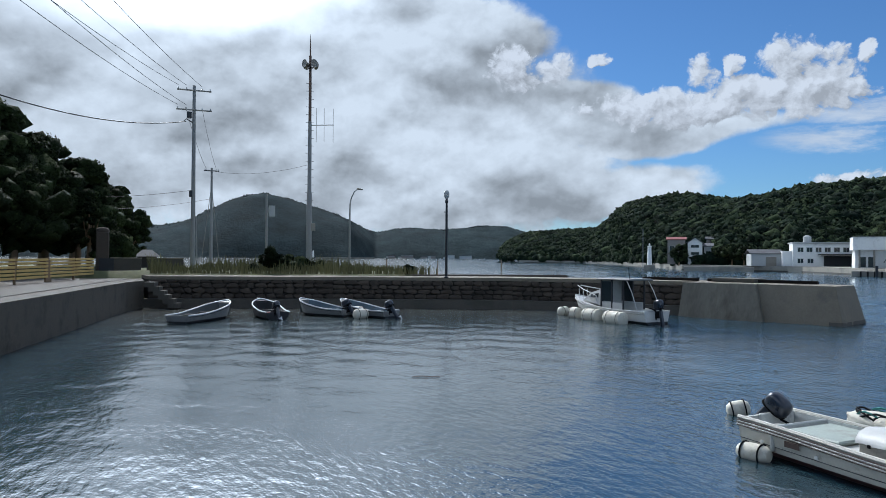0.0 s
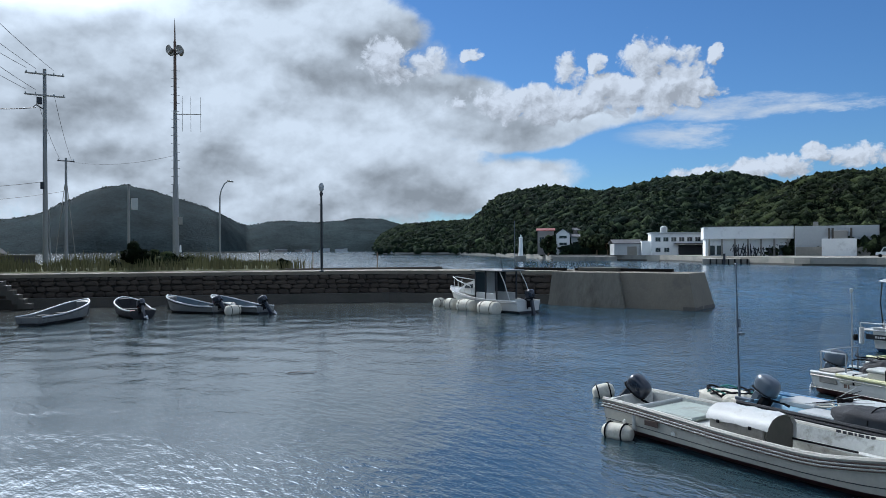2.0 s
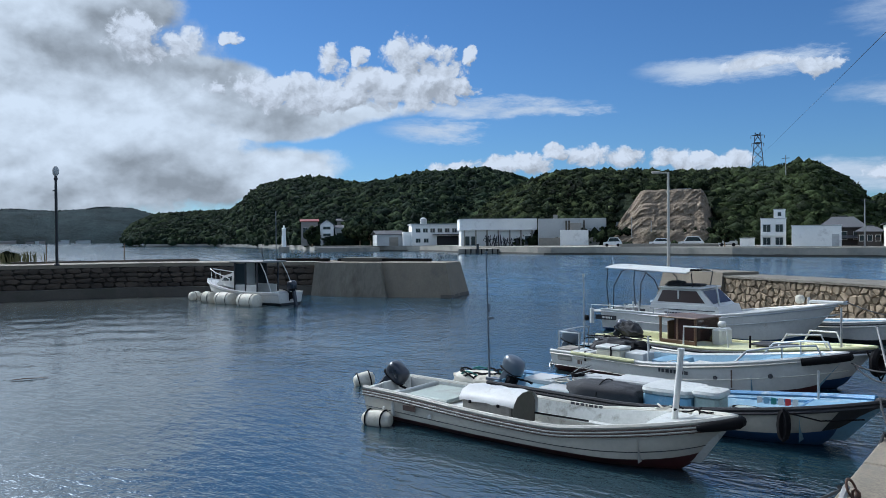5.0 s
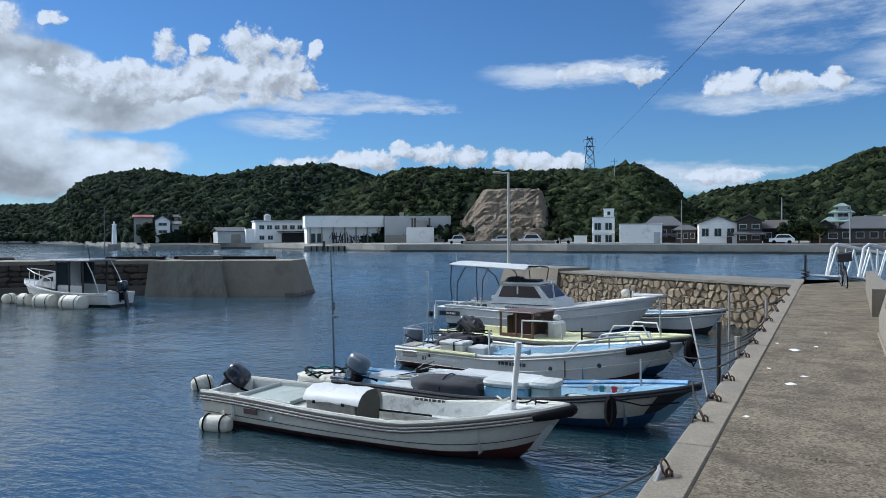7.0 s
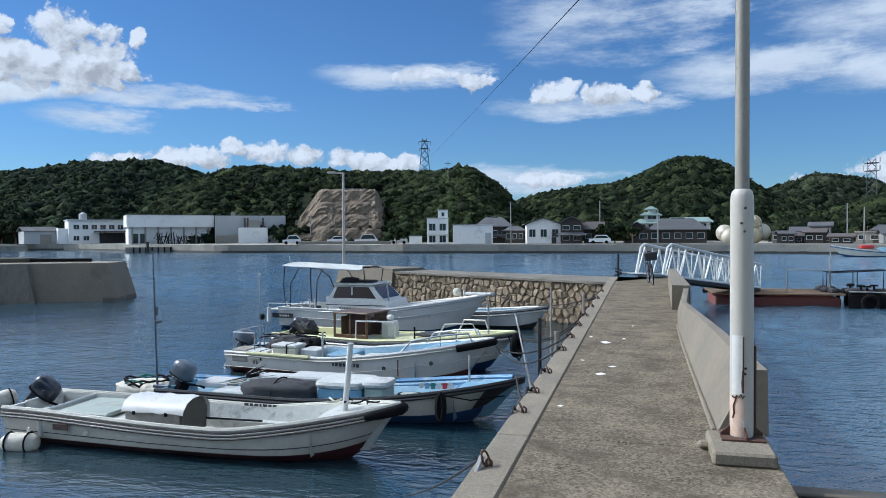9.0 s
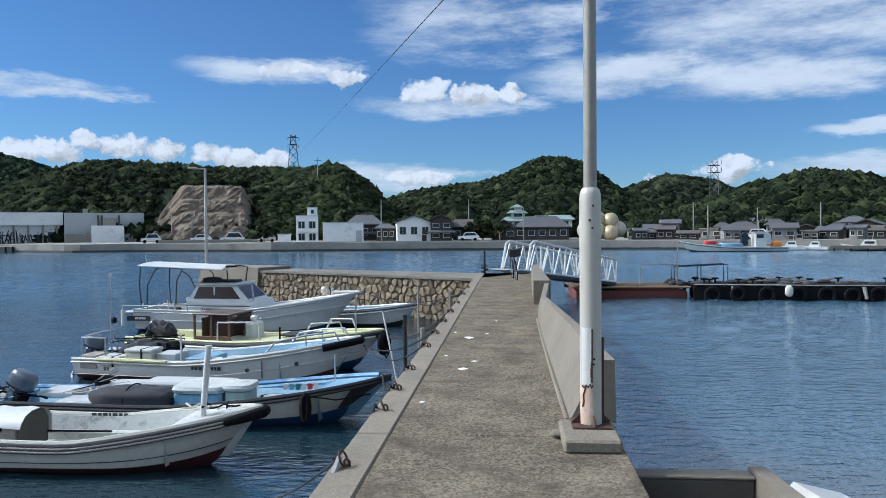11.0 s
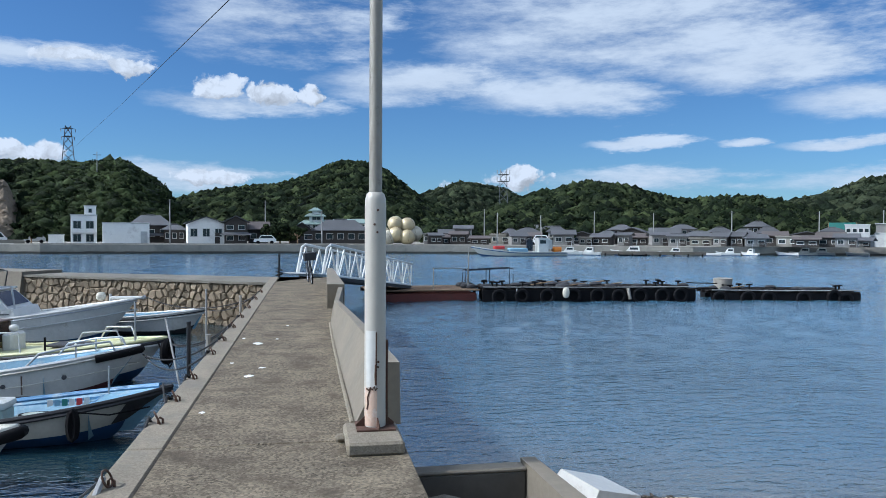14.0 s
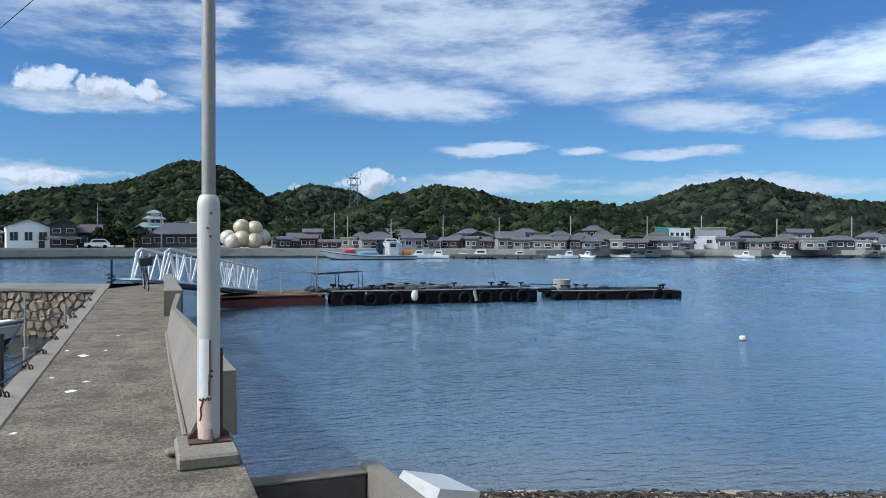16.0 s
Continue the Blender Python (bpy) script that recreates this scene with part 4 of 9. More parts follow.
tide = Bag().sheet([[tuple(far(a, table_at(SHORE, a) - 0.06 - 0.1 * k, SEA - 0.1 + k * (0.42 + 0.10 * noise.noise(Vector((a * 2.5, 0, 1)))))) for k in (0, 1)] for a in np.arange(-80, 61, 0.5)])
setting("tide_line", tide, CONC_DARK, "dark weed line along the foot of the far sea wall", "wall")
setting("sea_wall", bag, CONC_FAR, "long grey concrete sea wall before the houses", "wall")

# ---- boats ----
def smooth01(v):
    v = min(max(v, 0.0), 1.0)
    return v * v * (3 - 2 * v)


class Hull:
    """A hull with its stern at x = 0, its bow at x = length, z = 0 at the water."""

    def __init__(self, length, beam, low, high, stern=0.8, rake=0.7, draft=0.22, full=2.6, belly=0.45, flare=0.86, rise=0.45, paint=0.10, curve=1.7, dip=0.0):
        self.L, self.B, self.low, self.high = length, beam, low, high
        self.stern, self.rake, self.draft, self.full, self.belly, self.flare, self.rise, self.paint, self.curve, self.dip = stern, rake, draft, full, belly, flare, rise, paint, curve, dip

    def half(self, u):
        b = self.belly
        w = self.stern + (1 - self.stern) * smooth01(u / b) if u < b else (1 - ((u - b) / (1 - b)) ** self.full) ** 0.8 if u < 1 else 0.0
        return max(w * self.B / 2, 0.012)

    def sheer(self, u):
        low = self.low - self.dip * smooth01(u / self.rise)
        return low + (self.high - low) * max(0.0, (u - self.rise) / (1 - self.rise)) ** self.curve

    def point(self, u, k, side=1, inset=0.0):
        """k runs from the keel (0) over the chine (0.35) to the gunwale (1)."""
        h, s = self.half(u), self.sheer(u)
        lift = max(0.0, (u - 0.7) / 0.3) ** 2
        keel = -self.draft + lift * (self.draft + 0.05)
        chine = self.paint + lift * 0.22 * self.high
        if k <= 0.35:
            q = k / 0.35
            y, z = h * self.flare * (1 - 0.35 * lift) * q, keel + (chine - keel) * q ** 1.4
        else:
            q = (k - 0.35) / 0.65
            f = self.flare * (1 - 0.35 * lift)
            y, z = h * (f + (1 - f) * q ** 0.8), chine + (s - chine) * q
        x = u * self.L - self.rake * (1 - k) * u ** 7
        return (x, side * max(y - inset, 0.004), z)

    def width_at(self, u, z):
        """The half width inside the hull at a height."""
        h, s = self.half(u), self.sheer(u)
        lift = max(0.0, (u - 0.7) / 0.3) ** 2
        chine, f = self.paint + lift * 0.22 * self.high, self.flare * (1 - 0.35 * lift)
        q = (z - chine) / max(s - chine, 0.01)
        return h * (f + (1 - f) * min(max(q, 0), 1) ** 0.8) if q >= 0 else h * f * max(0.0, 1 + q * 1.6)

    def rim(self, side, inset=0.0, dz=0.0, u0=0.0, u1=1.0, n=26):
        out = []
        for i in range(n):
            x, y, z = self.point(u0 + (u1 - u0) * i / (n - 1), 1.0, side, inset)
            out.append((x, y, z + dz))
        return out


US = [i / 25 for i in range(26)]


def build_hull(boat, h, top, bottom, rub, inside, floor_z, fore=0.74, fore_mat=None, stripes=None, aft=0.0):
    ks_top = [0.35, 0.5, 0.65, 0.8, 1.0]
    ks_bot = [0.0, 0.12, 0.24, 0.35]
    bag = Bag()
    for side in (1, -1):
        bag.sheet([[h.point(u, k, side) for k in ks_top] for u in US])
    ring = [h.point(0, k, 1) for k in ks_top] + [h.point(0, k, -1) for k in ks_top[::-1]]
    bag.add(ring, [tuple(range(len(ring)))])
    hull = part("hull", bag, top, boat, "", True)
    bag = Bag()
    for side in (1, -1):
        bag.sheet([[h.point(u, k, side) for k in ks_bot] for u in US])
    ring = [h.point(0, k, 1) for k in ks_bot] + [h.point(0, k, -1) for k in ks_bot[::-1]]
    bag.add(ring, [tuple(range(len(ring)))])
    part("bottom", bag, bottom, hull, "", True)
    # inner shell and floor
    bag = Bag()
    t = 0.07
    for side in (1, -1):
        rows = []
        for u in US:
            x, y, z = h.point(u, 1.0, side)
            fz = min(floor_z, z - 0.03)
            rows.append([(x - (0.02 if u > 0.96 else 0), y, z), (x, max(abs(y) - t, 0.003) * side, z + 0.005), (x - 0.03 - h.rake * u ** 7 * (z - fz), max(min(abs(y) - t - 0.03, h.width_at(u, fz) - 0.05), 0.003) * side, fz)])
        bag.sheet(rows)
    bag.add([(0.06, -h.half(0) + t, floor_z), (0.06, h.half(0) - t, floor_z), (0.06, h.half(0) - t, h.low + 0.004), (0.06, -h.half(0) + t, h.low + 0.004), (0, h.half(0) - t, h.low + 0.004), (0, -h.half(0) + t, h.low + 0.004)],
            [(0, 1, 2, 3), (3, 2, 4, 5)])
    part("inner_side", bag, inside, hull, "", True)
    bag = Bag()
    bag.sheet([[(h.point(u, 1, 1)[0] - 0.03 - h.rake * u ** 7 * (h.sheer(u) - floor_z), s * max(min(h.half(u) - t - 0.02, h.width_at(u, floor_z) - 0.045), 0.003), min(floor_z, h.sheer(u) - 0.03)) for s in (1, 0, -1)] for u in US])
    part("floor", bag, inside, hull)
    if fore < 1:
        bag = Bag()
        n = 9
        us = [fore + (1 - fore) * i / (n - 1) for i in range(n)]
        bag.sheet([[(h.point(u, 1, 1)[0] - 0.01, s * max(h.half(u) - 0.02, 0.003), h.sheer(u) - 0.012 + 0.03 * (1 - abs(s)) * min(1, h.half(u))) for s in (1, 0.5, 0, -0.5, -1)] for u in us])
        x, w, z = h.point(fore, 1, 1)[0] - 0.01, h.half(fore) - 0.03, h.sheer(fore) - 0.014
        bag.add([(x, w, z), (x, -w, z), (x, -w, floor_z), (x, w, floor_z)], [(0, 1, 2, 3)])
        part("foredeck", bag, fore_mat or top, hull, "", True)
    if aft:
        bag = Bag()
        us = [aft * i / 5 for i in range(6)]
        bag.sheet([[(h.point(u, 1, 1)[0], s * (h.half(u) - 0.02), h.sheer(u) - 0.012) for s in (1, 0, -1)] for u in us])
        x, w, z = h.point(aft, 1, 1)[0], h.half(aft) - 0.03, h.sheer(aft) - 0.014
        bag.add([(x, w, z), (x, -w, z), (x, -w, floor_z), (x, w, floor_z)], [(0, 1, 2, 3)])
        part("aft_deck", bag, fore_mat or top, hull)
    for side in (1, -1):
        part("gunwale", Bag().tube(h.rim(side, 0.02, 0.012), 0.035, 6), rub, boat)
        for n, (dz, m_, r) in enumerate(stripes or ()):
            part("rubbing_strip", Bag().tube([(x, y * 1.0 + side * 0.006, z + dz) for x, y, z in h.rim(side)], r, 5), m_, boat)
    return hull


def rounded(size, n=12, rows=8, power=3.2, m=None):
    """A rounded block, like a cowling or a cushion."""
    bag = Bag()
    hx, hy, hz = (s / 2 for s in size)

    def sgn(v, p):
        return math.copysign(abs(v) ** (2 / p), v)

    vs = []
    for i in range(rows + 1):
        ph = -math.pi / 2 + math.pi * i / rows
        vs.append([(hx * sgn(math.cos(ph), power) * sgn(math.cos(2 * math.pi * k / n), power), hy * sgn(math.cos(ph), power) * sgn(math.sin(2 * math.pi * k / n), power), hz * sgn(math.sin(ph), power)) for k in range(n)])
    if m is not None:
        vs = [[tuple(m @ Vector(p)) for p in row] for row in vs]
    return bag.sheet(vs, True)


def crumpled(size, m, seed, n=30, rows=20, power=2.6, depth=0.09):
    """A heap under cloth or net: a rounded block, creased and uneven."""
    bag = rounded(size, n, rows, power)
    k = 1.0 / max(size)
    out = []
    for x, y, z in bag.v:
        v = Vector((x, y, z))
        f = noise.noise(v * 4.5 * k * 1.6 + Vector((seed, 0, 0))) + 0.6 * abs(noise.noise(v * 9 * k * 1.8 + Vector((0, seed, 0)))) + 0.3 * noise.noise(v * 26 * k + Vector((0, 0, seed)))
        v *= 1 + depth * 2.2 * f
        out.append(tuple(m @ v))
    bag.v = out
    return bag


def outboard(boat, x, y, z, tilt, paint, size=1.0, turn=0.0):
    """An outboard motor tilted up on the transom; its cowling leans forward into the boat."""
    m = pose(x, y, z, 0, tilt, 0) @ pose(0, 0, 0, 0, 0, turn) @ Matrix.Scale(size, 4)
    motor = part("outboard_motor", rounded((0.52, 0.34, 0.40), 14, 10, 3.0, pose(-0.06, 0, 0.34, 0, -8)), paint, boat, "tilted outboard motor", True)
    motor.matrix_basis = m
    part("cowling_band", rounded((0.535, 0.352, 0.05), 14, 4, 3.0, pose(-0.06, 0, 0.20, 0, -8)), BLACK_R, motor, "", True)
    part("leg", Bag().box((0.20, 0.13, 0.75), (-0.14, 0, -0.24), 0.04).box((0.34, 0.02, 0.05), (-0.18, 0, -0.52), 0.008), paint, motor)
    part("gearcase", rounded((0.40, 0.10, 0.10), 10, 6, 2.2, pose(-0.12, 0, -0.66)), paint, motor, "", True)
    prop = Bag().lathe([(0.03, -0.04), (0.04, 0.0), (0.02, 0.06)], 8, pose(-0.34, 0, -0.66, 0, 90))
    for k in range(3):
        prop.box((0.02, 0.11, 0.07), (0, 0.07, 0), 0.005, pose(-0.34, 0, -0.66, 120 * k, 0, 0) @ pose(0, 0, 0, 0, 25, 0))
    part("propeller", prop, STEEL, motor)
    part("clamp_bracket", Bag().box((0.12, 0.24, 0.26), (0.06, 0, 0.0), 0.02).box((0.05, 0.05, 0.34), (0.13, 0.09, -0.02), 0.01), BLACK_R, motor)
    part("tiller", Bag().tube([(0.16, 0, 0.16), (0.42, 0.02, 0.30), (0.55, 0.02, 0.34)], [0.025, 0.022, 0.028], 6), BLACK_R, motor)
    return motor


def float_buoy(at, length, r, turn, label, mat_=None, tilt=0.0):
    """A long float lashed with dark rope, lying in the water against a hull."""
    b = thing("fender_float", label, "float", pose(*at, 0, tilt, turn), "floats by the boats")
    half = length / 2
    prof = [(0.02, -half), (r * 0.62, -half + 0.02), (r * 0.95, -half + 0.10), (r, -half + 0.18), (r, half - 0.18), (r * 0.95, half - 0.10), (r * 0.62, half - 0.02), (0.02, half)]
    part("body", Bag().lathe(prof, 14, pose(0, 0, 0, 0, 90)), mat_ or FOAM, b, "", True)
    for k in (-0.28, 0.26):
        part("lashing", Bag().tube([(k * length, (r + 0.006) * math.cos(a), (r + 0.006) * math.sin(a)) for a in [2 * math.pi * i / 14 for i in range(14)]], 0.014, 5, True), BLACK_R, b)
    return b


def rail(boat, pts, r=0.018, m_=STEEL, name="rail", label=""):
    return part(name, Bag().tube(pts, r, 8), m_, boat, label, True)


def cooler(boat, x, y, z, size=(0.6, 0.36, 0.32), turn=0.0, body=FOAM, lid=DECK_W):
    c = part("cool_box", Bag().box(size, (0, 0, size[2] / 2), 0.025), body, boat, "", m=pose(x, y, z, 0, 0, turn))
    part("lid", Bag().box((size[0] + 0.03, size[1] + 0.03, 0.07), (0, 0, size[2] + 0.035), 0.02), lid, c)
    part("strap", Bag().box((0.03, size[1] + 0.04, size[2] + 0.08), (0.08, 0, (size[2] + 0.075) / 2), 0.004), BLACK_R, c)
    return c


def bars(parent, m_, length, height, y_off, rows, name="registration_marks"):
    """Writing too small to read: short dark bars."""
    bag = Bag()
    rnd = random.Random(int(length * 1000))
    for k in range(rows):
        x = 0
        while x < length:
            w = rnd.uniform(0.03, 0.08)
            bag.box((w, 0.004, height), (x + w / 2, y_off, -k * height * 1.7))
            x += w + 0.025
    return tagged(part(name, bag, m_, parent), kind="stuff")


INK = mat("dark lettering", (0.03, 0.03, 0.035), 0.6, vary=0.2, bump=0.0)


def place_boat(name, label, stern, bow, roll=0.0):
    dx, dy = bow[0] - stern[0], bow[1] - stern[1]
    b = thing(name, label, "boat", pose(stern[0], stern[1], SEA, roll, 0, math.degrees(math.atan2(dy, dx))))
    return b, math.hypot(dx, dy)


def lashing_lines(boat, x, y, z, spread, count, seed, m_=BLACK_R, r=0.012):
    """Loose ends of rope thrown over one another."""
    r_ = random.Random(seed)
    for k in range(count):
        a = r_.uniform(0, 6.28)
        pts = []
        px, py, pz = x + r_.uniform(-spread, spread), y + r_.uniform(-spread, spread) * 0.6, z
        for i in range(6):
            pts.append((px, py, pz + 0.012 * math.sin(1.1 * i + k) + 0.015))
            a += r_.uniform(-0.9, 0.9)
            px, py = px + 0.12 * spread * 2 * math.cos(a), py + 0.09 * spread * 2 * math.sin(a)
        part("loose_rope", Bag().tube(pts, r, 5), m_, boat, "", True)


BOX_GREY = mat("weathered grey board", (0.27, 0.25, 0.215), 0.85, vary=0.3, scale=5, bump=0.25, stain=(0.15, 0.135, 0.11), stain_amount=0.4, stain_scale=4)
RUB = mat("brown rubber strip", (0.085, 0.055, 0.042), 0.8, vary=0.3, scale=6, bump=0.2)

# the nearest skiff: cream hull, dark red bottom, black tyre fender at the bow
boat, L = place_boat("fishing_skiff", "cream fibreglass fishing skiff with a dark red bottom", (9.80, 9.25), (9.78, 3.12), 0.8)
h = Hull(L, 1.46, 0.53, 0.78, 0.84, 0.66, rise=0.62, curve=1.15, dip=0.085, paint=0.11, full=3.0)
build_hull(boat, h, CREAM, RED_D, CREAM, DECK_W, 0.12, 0.82, DECK_W, [(-0.03, RUB, 0.011), (-0.052, CREAM, 0.013), (-0.076, RUB, 0.011), (-0.098, CREAM, 0.013), (-0.118, RUB, 0.009)])
for s_ in (1, -1):
    part("side_groove", Bag().tube([h.point(u, 0.50, s_) for u in US], 0.007, 5), INK, boat)
outboard(boat, -0.02, 0.12, 0.46, 46, DARK_P, 0.84, 8)
part("transom_board", Bag().box((0.07, 0.75, 0.30), (0.10, 0.12, 0.42), 0.015), DECK_W, boat)
part("stern_thwart", Bag().box((0.30, 0.62, 0.06), (0.40, -0.30, 0.40), 0.015), DECK_W, boat)
part("engine_well", Bag().box((0.06, 1.26, 0.40), (0.68, 0, 0.33), 0.02), DECK_W, boat)
lashing_lines(boat, 0.78, 0.46, 0.42, 0.20, 7, 3, BLACK_R, 0.018)
hatch = part("fish_hold", Bag().box((0.84, 0.86, 0.26), (1.22, 0.10, 0.28), 0.03), BOX_GREY, boat)
part("hatch_cover", Bag().box((0.92, 0.94, 0.07), (1.22, 0.10, 0.445), 0.022), DECK_G, hatch, "pale green hatch cover")
part("thwart", Bag().box((0.70, 0.92, 0.06), (1.92, -0.08, 0.37), 0.02), DECK_W, boat)
part("thwart_front", Bag().box((0.04, 0.92, 0.24), (1.60, -0.08, 0.24), 0.01), BOX_GREY, boat)
box_ = part("storage_box", Bag().box((0.92, 0.60, 0.40), (2.40, -0.02, 0.36), 0.02), BOX_GREY, boat, "faded grey storage box")
rows = [[(1.90 + 1.04 * i / 8 + 0.012 * math.sin(5 * i + j), y, z + 0.012 * math.sin(2.3 * i + 1.7 * j)) for i in range(9)] for j, (y, z) in enumerate(((0.34, 0.34), (0.36, 0.54), (0.28, 0.66), (0.12, 0.72), (-0.08, 0.715), (-0.24, 0.66), (-0.33, 0.585), (-0.345, 0.53)))]
part("cover_sheet", Bag().sheet(rows), WHITE, box_, "white curved cover sheet", True)
arch = [(-0.32, 0.20), (0.30, 0.20), (0.32, 0.52), (0.24, 0.645), (0.10, 0.695), (-0.08, 0.69), (-0.22, 0.635), (-0.31, 0.54)]
part("end_board", Bag().add([(2.885, y, z) for y, z in arch] + [(2.91, y, z) for y, z in arch], [tuple(range(8)), tuple(range(8, 16))] + [(i, (i + 1) % 8, 8 + (i + 1) % 8, 8 + i) for i in range(8)]), CONC_DARK, box_, "dark curved end board")
for x in (2.12, 2.66):
    part("catch", Bag().box((0.05, 0.03, 0.05), (x, -0.345, 0.52), 0.008), BLACK_R, box_)
part("pole_tool", Bag().tube([(2.9, 0.30, 0.33), (3.9, 0.22, 0.36)], 0.016, 6), BLACK_R, boat)
part("pole_tool", Bag().tube([(2.95, 0.10, 0.16), (4.4, 0.28, 0.22)], 0.014, 6), BOX_GREY, boat)
part("side_shelf", Bag().box((2.1, 0.12, 0.03), (3.75, 0.52, 0.26), 0.008), DECK_W, boat)
part("mooring_post", Bag().tube([(5.30, 0.0, 0.55), (5.40, 0.02, 1.58)], [0.042, 0.040], 10).tube([(5.40, 0.02, 1.575), (5.402, 0.02, 1.60)], [0.048, 0.045], 10), WHITE, boat, "white mooring post", True)
part("bow_fender", Bag().tube([(x + 0.03, y + s_ * 0.03, z - 0.05) for s_, seq in ((-1, h.rim(-1, 0, 0, 0.93, 1.0, 6)), (1, h.rim(1, 0, 0, 0.93, 1.0, 6)[::-1])) for x, y, z in seq], [0.04, 0.06, 0.068, 0.07, 0.075, 0.075, 0.075, 0.075, 0.07, 0.068, 0.06, 0.04], 10), BLACK_R, boat, "black rubber bow fender", True)
lashing_lines(boat, 5.45, 0.0, 0.78, 0.26, 5, 8)
lashing_lines(boat, 5.25, 0.05, 0.72, 0.22, 5, 21, FOAM, 0.014)
part("vent_plate", Bag().box((0.27, 0.012, 0.09), (1.12, -0.675, 0.335), 0.003), RUB, boat)
for x in (0.55, 1.55):
    part("drain_fitting", Bag().lathe([(0.035, 0), (0.03, 0.02), (0.012, 0.025)], 10, pose(x, -0.665, 0.26, 90)), WHITE, boat)
mk = bars(boat, INK, 0.55, 0.040, 0.0, 1)
mk.matrix_basis = pose(3.35, 0.665, 0.475, 0, 0, -1)
mk = bars(boat, INK, 0.85, 0.06, 0.0, 1)
mk.matrix_basis = pose(3.15, 0.655, 0.385, 0, 0, -1)
float_buoy((8.98, 8.72, SEA + 0.09), 0.55, 0.15, -78, "dirty white float lashed to a skiff's stern corner")
float_buoy((11.26, 11.33, SEA + 0.10), 0.46, 0.17, -35, "dirty white float lashed behind a skiff's motor", None, -12)

# blue skiff behind it
boat, L = place_boat("blue_skiff", "white and blue fishing skiff with dark bow", (12.25, 8.35), (12.15, 1.78), -0.6)
h = Hull(L, 1.62, 0.33, 0.74, 0.82, 0.85, rise=0.42, curve=1.5, full=2.9, paint=0.16)
build_hull(boat, h, CREAM, BLUE_D, TARP, BLUE_L, 0.10, 0.84, BLUE_L, [(-0.04, TARP, 0.026)])
part("blue_rail", Bag().tube(h.rim(1, 0.03, 0.035, 0, 0.97), 0.045, 6), BLUE, boat, "blue painted rail")
part("inner_planking", Bag().sheet([[(h.point(u, 1, 1)[0] - 0.02, h.half(u) - 0.115, z) for z in (0.16, h.sheer(u) - 0.03)] for u in US[13:24]]), BLUE, boat, "worn blue inner planking")
outboard(boat, 0.08, -0.05, 0.30, 30, GREY_P, 0.92, -10)
part("lashed_net", crumpled((1.15, 0.75, 0.34), pose(-0.85, 0.22, 0.16), 1.3), FOAM, boat, "white and black rope heap", True)
part("lashed_net", crumpled((0.55, 0.5, 0.30), pose(-0.42, 0.0, 0.20), 4.1), FOAM, boat, "", True)
for k in range(9):
    a = k * 0.8
    part("coiled_rope", Bag().tube([(-0.75 + 0.5 * math.cos(a + t), 0.2 + 0.34 * math.sin(a + t), 0.31 + 0.07 * math.sin(3 * t + k)) for t in np.linspace(0, 2.4, 9)], 0.020, 5), BLACK_R if k % 4 else GREEN_NET, boat)
part("mast_bracket", Bag().box((0.34, 0.10, 0.06), (-0.10, -0.30, 0.34), 0.01), GREY_P, boat)
part("antenna_pole", Bag().tube([(-0.20, -0.30, 0.30), (-0.28, -0.30, 2.80)], [0.022, 0.013], 6).box((0.06, 0.06, 0.16), (-0.24, -0.28, 1.72), 0.01).box((0.07, 0.14, 0.05), (-0.20, -0.26, 1.52), 0.01).box((0.05, 0.05, 0.04), (-0.28, -0.30, 2.81), 0.01), GREY_P, boat, "thin mast with a small lamp", True)
part("deck_box", Bag().box((0.66, 0.62, 0.10), (0.80, 0.20, 0.37), 0.02), PLASTER_G, boat, "grey lid")
part("deck_box", Bag().box((0.70, 0.52, 0.08), (1.45, -0.30, 0.33), 0.02), PLASTER_G, boat, "grey lid")
part("black_bucket", Bag().lathe([(0.10, 0), (0.13, 0.20), (0.11, 0.20), (0.09, 0.03)], 12, pose(1.45, 0.25, 0.36)), BLACK_R, boat)
part("tarpaulin", crumpled((1.45, 0.74, 0.44), pose(2.30, -0.25, 0.34), 7.7, 34, 22, 3.4, 0.05), TARP, boat, "dark tarpaulin over the deck", True)
part("tarpaulin_rope", Bag().tube([(2.3, -0.25 + 0.38 * math.cos(a), 0.36 + 0.245 * math.sin(a)) for a in [math.pi * i / 10 for i in range(11)]], 0.012, 5), BLACK_R, boat)
for k, (x, w, y) in enumerate(((2.60, 0.80, 0.40), (1.75, 0.70, 0.42))):
    part("white_lid", Bag().box((w, 0.60, 0.09), (x, y, 0.52 - 0.06 * k), 0.03), PLASTER_G, boat)
    part("box_under_lid", Bag().box((w * 0.94, 0.54, 0.30), (x, y, 0.32 - 0.06 * k), 0.03), BLUE_L, boat)
tub = part("fish_tub", Bag().box((0.82, 0.84, 0.42), (3.43, 0.05, 0.30), 0.05), BLUE_L, boat, "grey-blue fish tub")
part("tub_lid", rounded((0.92, 0.94, 0.13), 16, 6, 6, pose(3.43, 0.05, 0.54)), DECK_W, tub, "", True)
tub = part("bait_tub", Bag().box((0.40, 0.5, 0.40), (4.06, -0.05, 0.34), 0.05), DECK_G, boat, "white tub with a lid")
part("tub_lid", rounded((0.50, 0.60, 0.12), 14, 6, 5, pose(4.06, -0.05, 0.57)), DECK_W, tub, "", True)
part("white_float", rounded((0.62, 0.42, 0.22), 14, 8, 2.6, pose(4.65, -0.15, 0.33)), DECK_G, boat, "", True)
